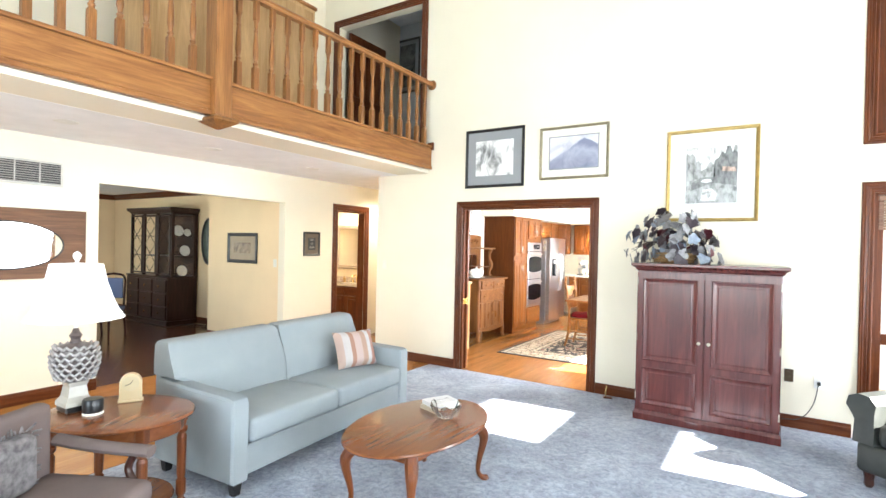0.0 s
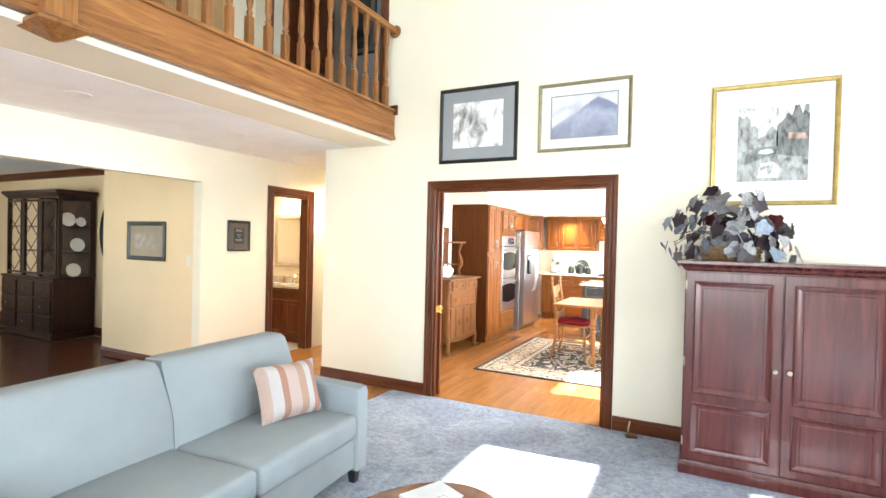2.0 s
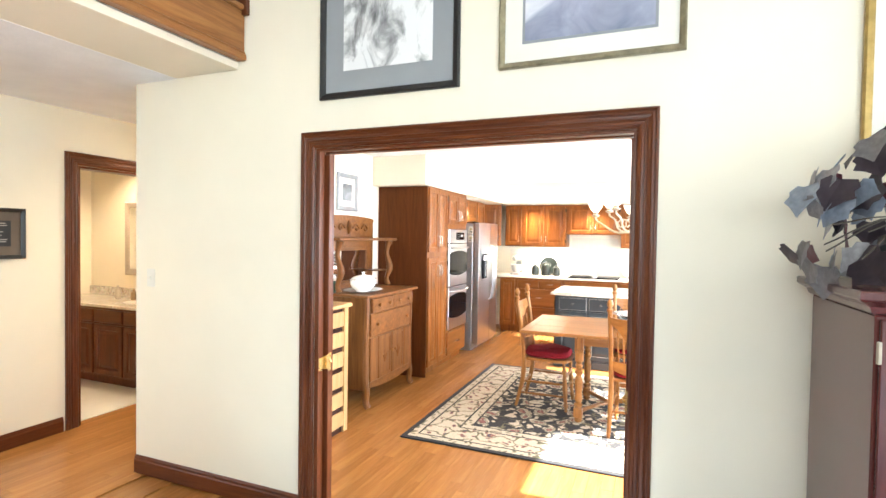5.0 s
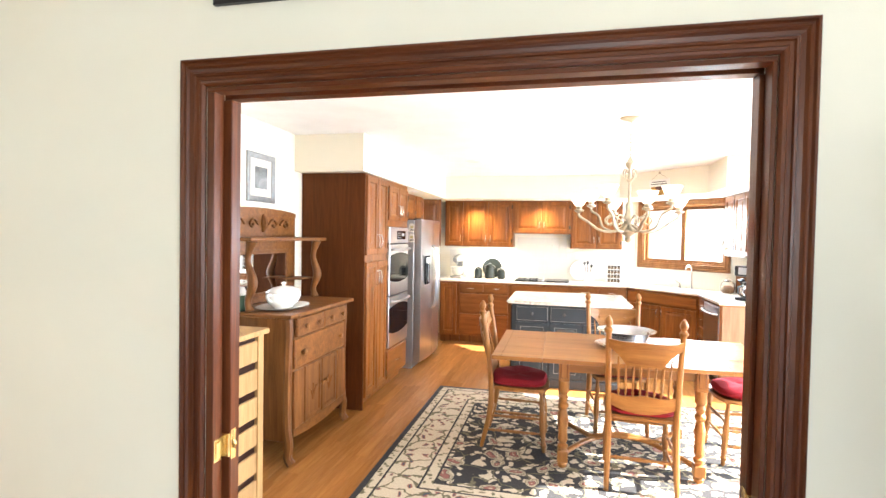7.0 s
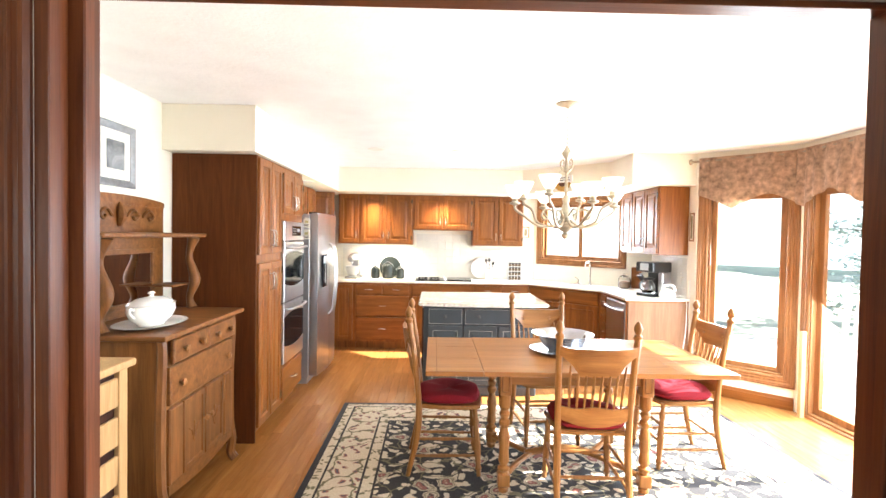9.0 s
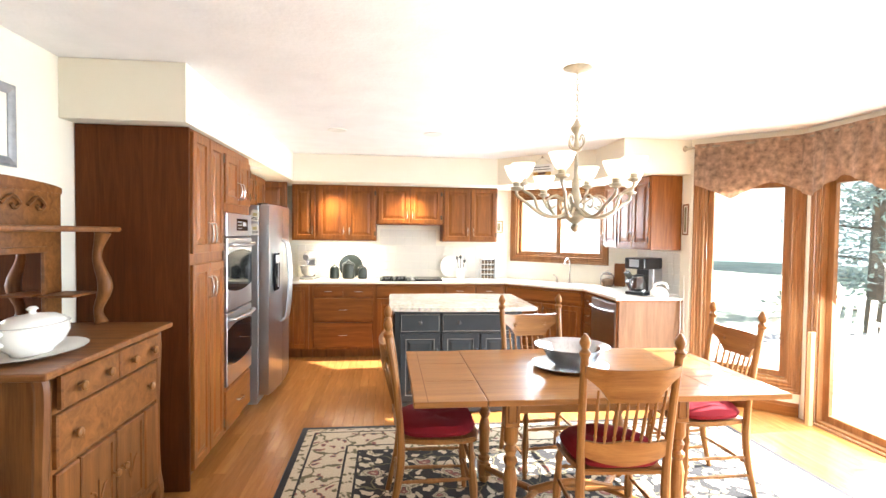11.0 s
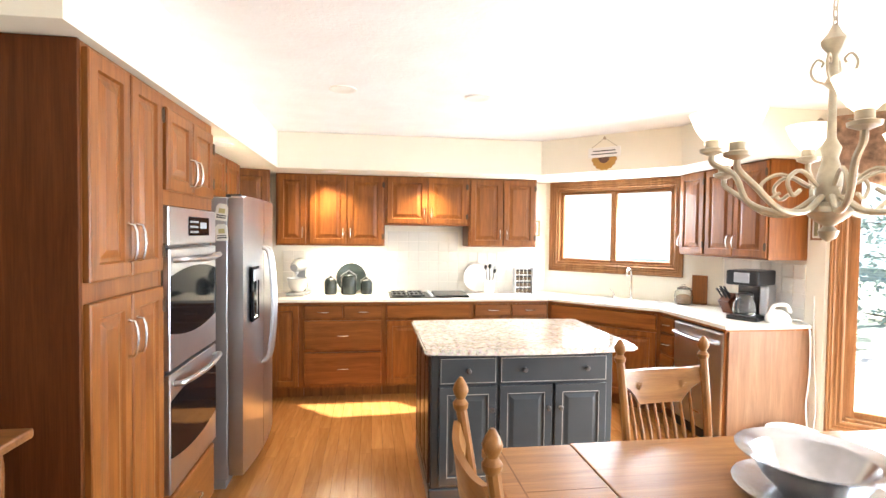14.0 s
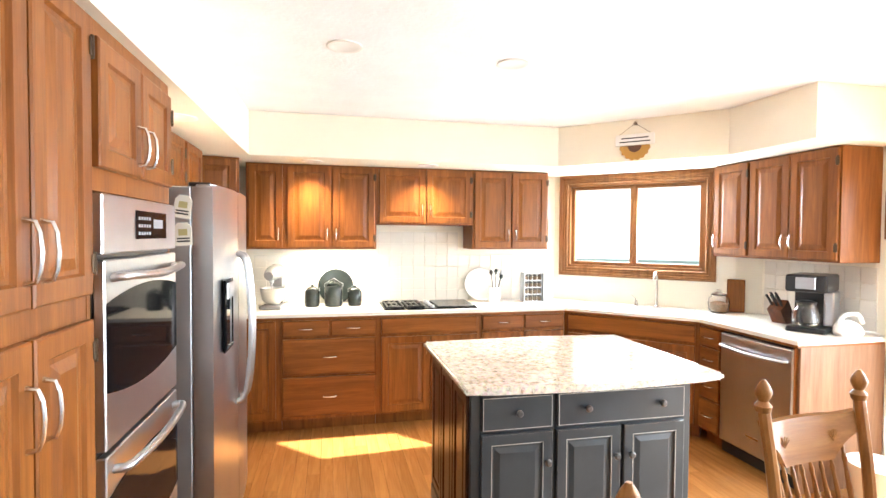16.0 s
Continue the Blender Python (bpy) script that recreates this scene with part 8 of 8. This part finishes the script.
tube(bm, curve_pts([(-0.06, 0, 0.06), (-0.03, 0.0, 0.125), (0.05, 0, 0.135), (0.08, 0, 0.08)], 5), 0.014, 8)
part("steamer_body", bm, CHINA, st, smooth=True)
cds = thing("appliance_cord", "white power cord hanging beside the end panel", "cord", pose(0, 0, 0))
bm = B()
tube(bm, curve_pts([(0.50, 10.0, WT + 0.03), (0.575, 9.965, WT + 0.02), (0.575, 9.905, 0.90), (0.56, 9.88, 0.6), (0.53, 9.87, 0.35), (0.56, 9.86, 0.15), (0.60, 9.86, 0.35), (0.60, 9.89, 0.75), (0.606, 9.91, 1.15)], 6), 0.0045, 6)
part("cable", bm, CHINA, cds)
plate_cover(pose(XR, 10.12, 1.18, 0, 0, -90), "almond wall outlet above the worktop", 0.075, 0.115, plain("almond_plastic", (0.6, 0.5, 0.3), 0.4), "outlet")
bk_ = thing("waste_bin", "white plastic waste bin on the floor by the end panel", "bin", pose(0.28, 9.70, -0.0115))
bm = B()
lathe(bm, [(0.001, 0), (0.12, 0), (0.125, 0.01), (0.155, 0.27), (0.162, 0.28), (0.150, 0.28), (0.12, 0.02), (0.001, 0.012)], seg=30)
part("bin_body", bm, CHINA, bk_, smooth=True)
fv = thing("floor_vent", "brown metal floor vent in the boards below the bay window", "vent", pose(0.86, 9.36, -0.0115, 0, 0, -45))
bm = B()
for i in range(12):
    box(bm, -0.14 + i * 0.0235, -0.128 + i * 0.0235, -0.045, 0.045, 0, 0.006)
for y_ in (-0.055, 0.045):
    box(bm, -0.15, 0.15, y_, y_ + 0.01, 0, 0.006)
part("grille", bm, BRONZE, fv)

# hanging sign above the sink window, on the diagonal soffit
SG = 1.25
sgn = thing("hanging_sign", "small wooden flower sign hanging on the soffit above the sink", "sign", pose(-0.50, 10.965, 2.30, 0, 0, -45) @ Matrix.Diagonal((SG, 1, SG, 1)))
bm = B()
box(bm, -0.115, 0.115, -0.016, -0.002, -0.035, 0.035, 0.004)
bd = part("board", bm, WHITE, sgn, "cream painted board")
bm = B()
for k, w_ in enumerate((0.16, 0.18)):
    box(bm, -w_ / 2, w_ / 2, -0.0175, -0.0158, 0.006 - 0.022 * k, 0.013 - 0.022 * k)
part("text_lines", bm, BLACK, bd)
bm = B()
loft(bm, [[((0.085 + 0.008 * (i % 2)) * math.cos(math.pi + math.pi * i / 16), -d, -0.036 + (0.085 + 0.008 * (i % 2)) * math.sin(math.pi + math.pi * i / 16)) for i in range(17)] for d in (0.003, 0.013)])
part("half_flower", bm, plain("ochre_paint", (0.45, 0.24, 0.05), 0.6), sgn, "ochre half flower")
bm = B()
loft(bm, [[(0.04 * math.cos(math.pi + math.pi * i / 12), -d, -0.037 + 0.04 * math.sin(math.pi + math.pi * i / 12)) for i in range(13)] for d in (0.0132, 0.018)])
part("flower_centre", bm, plain("brown_paint", (0.10, 0.04, 0.02), 0.6), sgn)
bm = B()
tube(bm, [(-0.09, -0.009, 0.035), (0, -0.006, 0.10), (0.09, -0.009, 0.035)], 0.0018, 4)
lathe(bm, [(0.010, 0.09), (0.012, 0.10), (0.004, 0.112)], 0, -0.006, 8)
part("hanger", bm, BRONZE, sgn)
picture("small_picture", pose(-0.80, YB, 1.55), 0.11, 0.17, GOLDF, MOUNT, art("tiny_print", [(0.3, (0.1, 0.1, 0.06)), (0.7, (0.4, 0.36, 0.2))], 20), "tiny gilt framed print beside the sink window", 0.014, 0.02, 0.012)
picture("small_picture", pose(XR, 9.965, 1.55, 0, 0, -90), 0.09, 0.30, WOODW, MOUNT, art("tiny_print_two", [(0.3, (0.1, 0.1, 0.06)), (0.7, (0.4, 0.36, 0.2))], 20), "narrow wooden framed print at the end of the cabinets", 0.014, 0.015, 0.012)

# valance on a rod round the bay
VAL = plain("brown_patterned_valance", (0.50, 0.33, 0.225), 0.9, var=0.5, scale=22, bumpy=0.3, fine=200)
b0, b1, b2 = Vector((XR - 0.01, 9.79, 0)), Vector((XP - 0.07, 9.17, 0)), Vector((XP - 0.07, 6.05, 0))
vl = thing("valance", "gathered brown patterned valance with pointed hem on a bronze rod", "curtain", pose(0, 0, 0))
path, L = [], 0.0
for a, b in ((b0, b1), (b1, b2)):
    ln = (b - a).length
    nrm = Vector(((b - a).y, -(b - a).x, 0)).normalized()
    k = int(ln / 0.012)
    for i in range(k):
        path.append((a + (b - a) * i / k, nrm, L + ln * i / k))
    L += ln
bm = B()
rows = []
for p, nr, s in path:
    ph = s * 52 + 1.3 * math.sin(s * 7)
    g = 0.010 * math.sin(ph) + 0.006 * math.sin(ph * 0.47)
    u = (s / 0.62) % 1.0
    drop = 2.02 - 0.14 * (1 - abs(2 * u - 1)) ** 1.2
    col = []
    for q in range(7):
        f = q / 6
        z = 2.40 + (drop - 2.40) * f
        col.append(tuple(p + nr * (0.012 + g * (0.35 + 0.9 * f)) + Vector((0, 0, z))))
    rows.append(col)
vg = [[bm.verts.new(c) for c in r] for r in rows]
for ra, rb in zip(vg, vg[1:]):
    for i in range(6):
        bm.faces.new((ra[i], ra[i + 1], rb[i + 1], rb[i]))
bmesh.ops.solidify(bm, geom=bm.faces[:], thickness=0.003)
part("cloth", bm, VAL, vl, smooth=True)
bm = B()
tube(bm, [b0 + Vector((-0.05, 0.05, 2.37)), b1 + Vector((0, 0, 2.37)), b2 + Vector((0, 0, 2.37))], 0.011, 8)
part("rod", bm, BRONZE, vl)
bm = B()
lathe(bm, [(0.004, -0.03), (0.02, -0.015), (0.024, 0.0), (0.02, 0.015), (0.004, 0.03)], *(b0 + Vector((-0.06, 0.06, 0))).xy, 12)
part("finial", bm, BRONZE, vl, "", pose(0, 0, 2.37), smooth=True)
br = thing("security_bar", "light wooden bar leaning in the patio door track", "bar", pose(XP - 0.05, 9.05, -0.0115))
bm = B()
box(bm, -0.02, 0.02, -0.02, 0.02, 0, 0.78, 0.003)
part("bar", bm, PINE, br)

# recessed ceiling lights
GLOW, gn, gl_, gb = mat("lit_lamp_glass", (1, 0.9, 0.75), 0.5)
gb.inputs["Emission Color"].default_value = (1, 0.86, 0.62, 1)
gb.inputs["Emission Strength"].default_value = 2.5


def downlight(x, y, z, on, watts, label):
    t = thing("downlight", label, "light", pose(x, y, z), "recessed lights")
    bm = B()
    lathe(bm, [(0.060, -0.0005), (0.085, -0.001), (0.088, -0.006), (0.078, -0.009), (0.062, -0.004)], seg=28)
    part("trim_ring", bm, WHITE, t, smooth=True)
    bm = B()
    lathe(bm, [(0.001, -0.0035), (0.061, -0.003), (0.061, -0.001), (0.001, -0.001)], seg=24)
    part("lens", bm, GLOW if on else plain("unlit_lens", (0.45, 0.43, 0.40), 0.4), t)
    if watts:
        spot("downlight_lamp", x, y, z - 0.02, watts)
    return t


for x, y, on, wv in ((-4.45, 1.8, True, 3.5), (-4.46, 3.13, True, 3.5), (-4.5, 4.55, True, 3)):
    downlight(x, y, HC, on, wv, "recessed ceiling light under the gallery, " + ("lit" if on else "unlit"))
for x, y in ((-2.72, 9.95), (-1.85, 10.0)):
    downlight(x, y, KC, True, 1.5, "lit recessed ceiling light in the kitchen")
for x, y in ((-2.93, 11.60), (-2.0, 11.60), (-3.52, 10.2)):
    downlight(x, y, SB, True, 9, "lit recessed light in the soffit above the cabinets")
spot("hall_lamp", -4.85, 6.75, HC - 0.06, 9, (1, 0.86, 0.66), 0.08, 150)
spot("bath_lamp", -6.2, 6.85, 2.40, 8, (1, 0.80, 0.55), 0.08, 150)
area("under_cabinet_lamp", pose(-2.78, 11.95, 1.42), 0.5, 0.06, 1.5, (1, 0.9, 0.7))

# ---- outside ----
LAWN = plain("sunlit_lawn", (0.30, 0.335, 0.25), 0.95, var=0.3, scale=0.8, bumpy=0.4, fine=20)
bm = B()
box(bm, -60, 120, -80, 100, -0.9, -0.35)
tagged(part("ground", bm, LAWN, None, "pale sunlit lawn around the house"), category="ground", kind="structure")
bm = B()
box(bm, XP + 0.14, 6.5, 3.0, 13.0, -0.345, -0.06, 0.01)
tagged(part("patio", bm, plain("pale_concrete", (0.42, 0.41, 0.38), 0.9, var=0.15, bumpy=0.3), None, "pale concrete patio outside the sliding door"), category="patio", kind="structure")
# backdrop gives off its own light, in place of sunlit haze outside
BACK, bn, bl_, bb = mat("hazy_distance_glow", (0.5, 0.55, 0.5), 1.0)
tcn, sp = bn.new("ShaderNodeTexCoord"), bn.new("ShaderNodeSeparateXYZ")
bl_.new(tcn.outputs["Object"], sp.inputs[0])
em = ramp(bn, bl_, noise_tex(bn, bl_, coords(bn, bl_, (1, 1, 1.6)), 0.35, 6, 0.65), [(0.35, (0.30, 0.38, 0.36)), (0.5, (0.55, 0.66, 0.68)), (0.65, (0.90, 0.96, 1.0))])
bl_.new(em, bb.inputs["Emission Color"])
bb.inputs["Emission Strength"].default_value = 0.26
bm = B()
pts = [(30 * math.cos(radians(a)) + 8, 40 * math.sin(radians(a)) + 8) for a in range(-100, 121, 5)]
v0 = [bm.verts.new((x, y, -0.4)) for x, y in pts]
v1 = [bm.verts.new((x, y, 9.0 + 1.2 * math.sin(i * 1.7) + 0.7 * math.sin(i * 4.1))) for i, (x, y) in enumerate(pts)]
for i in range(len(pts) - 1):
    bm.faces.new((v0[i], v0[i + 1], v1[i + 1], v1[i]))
tagged(part("backdrop", bm, BACK, None, "glowing backdrop of hazy woodland in the distance"), category="backdrop", kind="structure")

LEAFM = plain("pale_blue_green_foliage", (0.20, 0.27, 0.26), 0.8, var=0.4, scale=8)
BARK = plain("grey_bark", (0.10, 0.085, 0.07), 0.9, var=0.3, scale=12, bumpy=0.5, fine=30)


def tree(x, y, h, r, seed, label, z0=0.25):
    rt = random.Random(seed)
    t = thing("tree", label, "tree", pose(x, y, -0.36), "trees in the garden")
    bm = B()
    tube(bm, [(0, 0, 0), (0.05, 0.02, h * 0.4), (0, 0.05, h * 0.95)], [0.16, 0.11, 0.02], 8)
    limbs = []
    for k in range(26):
        f = z0 + (0.95 - z0) * k / 26
        a = k * 2.4
        ln = r * (1 - 0.75 * (f - z0) / (1 - z0)) * rt.uniform(0.7, 1.1)
        e = Vector((ln * math.cos(a), ln * math.sin(a), h * f + ln * 0.12))
        tube(bm, [(0.03, 0.03, h * f), e * 0.5 + Vector((0, 0, h * f * 0.5)), e], [0.035, 0.02, 0.006], 5)
        limbs.append((Vector((0.03, 0.03, h * f)), e))
    part("trunk", bm, BARK, t)
    verts, faces = [], []
    for a, e in limbs:
        for k in range(150):
            p = a.lerp(e, rt.uniform(0.2, 1.08)) + Vector((rt.gauss(0, 0.16), rt.gauss(0, 0.16), rt.gauss(0, 0.11)))
            u = Vector((rt.gauss(0, 1), rt.gauss(0, 1), rt.gauss(0, 0.5))).normalized() * rt.uniform(0.05, 0.11)
            w = u.cross(Vector((rt.gauss(0, 1), rt.gauss(0, 1), 1))).normalized() * 0.03
            i = len(verts)
            verts += [tuple(p - u), tuple(p + w), tuple(p + u), tuple(p - w)]
            faces.append((i, i + 1, i + 2, i + 3))
    me = bpy.data.meshes.new("crown")
    me.from_pydata(verts, [], faces)
    me.materials.append(LEAFM)
    tagged(share("crown", me, t, Matrix.Identity(4)), kind="stuff")
    return t


tree(6.6, 13.6, 5.6, 1.6, 11, "pale blue-green conifer on the lawn", 0.06)
tree(10.5, 16.5, 6.5, 1.9, 12, "tall blue-green conifer on the lawn", 0.06)
tree(9.0, 12.2, 1.9, 1.3, 13, "low spreading shrub on the lawn", 0.1)

WHTP = plain("white_garden_plastic", (0.75, 0.75, 0.74), 0.5, var=0.05)
gc_ = thing("garden_chair", "white garden armchair on the patio outside the sliding door", "chair", pose(2.6, 8.3, -0.06, 0, 0, 110), "garden chairs")
bm = B()
box(bm, -0.26, 0.26, -0.25, 0.25, 0.40, 0.43, 0.01)
part("seat", bm, WHTP, gc_)
for k in range(5):
    bm = B()
    tube(bm, curve_pts([(-0.2 + 0.1 * k, 0.25, 0.43), (-0.21 + 0.105 * k, 0.30, 0.7), (-0.20 + 0.10 * k, 0.37, 0.98 - 0.03 * abs(k - 2))], 4), 0.03, 6, 0.4)
    part("back_slat", bm, WHTP, gc_)
for s in (-1, 1):
    bm = B()
    box(bm, s * 0.30 - 0.035, s * 0.30 + 0.035, -0.28, 0.30, 0.62, 0.645, 0.008)
    part("armrest", bm, WHTP, gc_)
    for y_ in (-0.23, 0.25):
        bm = B()
        tube(bm, [(s * 0.29, y_, 0.63), (s * 0.30, y_ * 1.1, 0.0)], 0.022, 6)
        part("leg", bm, WHTP, gc_)
copy_thing(gc_, pose(2.9, 10.4, -0.06, 0, 0, 150))

# ---- tiles and floorboards ----
TILE = plain("white_glazed_tile", (0.74, 0.71, 0.64), 0.22, var=0.05, scale=4)
ts = 0.108
bm = B()
loft(bm, [[(i, -d, i), (ts - 0.003 - i, -d, i), (ts - 0.003 - i, -d, ts - 0.003 - i), (i, -d, ts - 0.003 - i)] for i, d in ((0, 0), (0, 0.005), (0.0015, 0.0065))])
tile_mesh = finish(bm, "tile", TILE)
backs = tagged(thing("backsplash", "white square tiled backsplash behind the worktop", "backsplash", pose(0, 0, 0)), kind="structure")
nt = 0
for (ax, ay, ang, length, ztop) in ((-3.44, YB - 0.001, 0, 2.80, 1.43), (XR - 0.001, 10.86, -90, 0.90, 1.40)):
    k = 0
    while (k + 1) * ts < length:
        z = WT + 0.001
        x_at = ax + k * ts
        top = 1.64 if ang == 0 and -2.40 < x_at < -1.66 else ztop
        while z + ts <= top + 0.02:
            share("tile", tile_mesh, backs, pose(ax + (k * ts if ang == 0 else 0), ay - (k * ts if ang else 0), z, 0, 0, ang))
            nt += 1
            z += ts
        k += 1


def boards(parent_name, x0, x1, y0, y1, near, material, width=0.082, clip=None):
    """Floor strips of random lengths: single boards inside the near stretch, the rest joined."""
    rb = random.Random(21)
    floor = bpy.data.objects[parent_name]
    meshes = {}
    rest_v, rest_f = [], []
    x, count = x0, 0
    while x < x1 - 0.02:
        w_ = min(width, x1 - x)
        y_ = y0 - rb.uniform(0, 1.0)
        while y_ < y1:
            ln = rb.choice((0.7, 0.9, 1.1, 1.4))
            a, b = max(y_, y0), min(y_ + ln, y1)
            y_ += ln
            if b - a < 0.03 or (clip and not clip(x, (a + b) / 2)):
                continue
            g = 0.0003
            if near[0] < x < near[1] and near[2] < (a + b) / 2 < near[3] and count < 290:
                key = (round(w_, 3), round(b - a, 3))
                if key not in meshes:
                    bm = B()
                    hw, hl = w_ / 2, (b - a) / 2
                    loft(bm, [[(-hw + i, -hl + i, z), (hw - i, -hl + i, z), (hw - i, hl - i, z), (-hw + i, hl - i, z)] for i, z in ((g, -0.0115), (g, -0.0022), (g + 0.0005, -0.0006))])
                    meshes[key] = finish(bm, "floorboard", material)
                share("floorboard", meshes[key], floor, pose(x + w_ / 2, (a + b) / 2, 0))
                count += 1
            else:
                i = len(rest_v)
                for ins, z in ((g, -0.0115), (g, -0.0013), (g + 0.0005, -0.0006)):
                    rest_v += [(x + ins, a + ins, z), (x + w_ - ins, a + ins, z), (x + w_ - ins, b - ins, z), (x + ins, b - ins, z)]
                for r in (0, 4):
                    for q in range(4):
                        p_ = (q + 1) % 4
                        rest_f.append((i + r + q, i + r + p_, i + r + 4 + p_, i + r + 4 + q))
                rest_f.append((i + 8, i + 9, i + 10, i + 11))
        x += width
    me = bpy.data.meshes.new("floorboards")
    me.from_pydata(rest_v, [], rest_f)
    me.materials.append(material)
    tagged(share("floorboards", me, floor, Matrix.Identity(4)), kind="stuff")


boards("floor_kitchen", -4.0, 1.36, YL + 0.01, 12.1, (-3.45, -0.4, 5.5, 11.6), PLANK, clip=lambda x, y: x + y < 11.6 or x < 0.62)
boards("floor_hall", XH, -3.278, 0.6, 9.6, (-5.4, -3.2, 3.0, 9.0), PLANK, clip=lambda x, y: y < YL or x < -4.3)
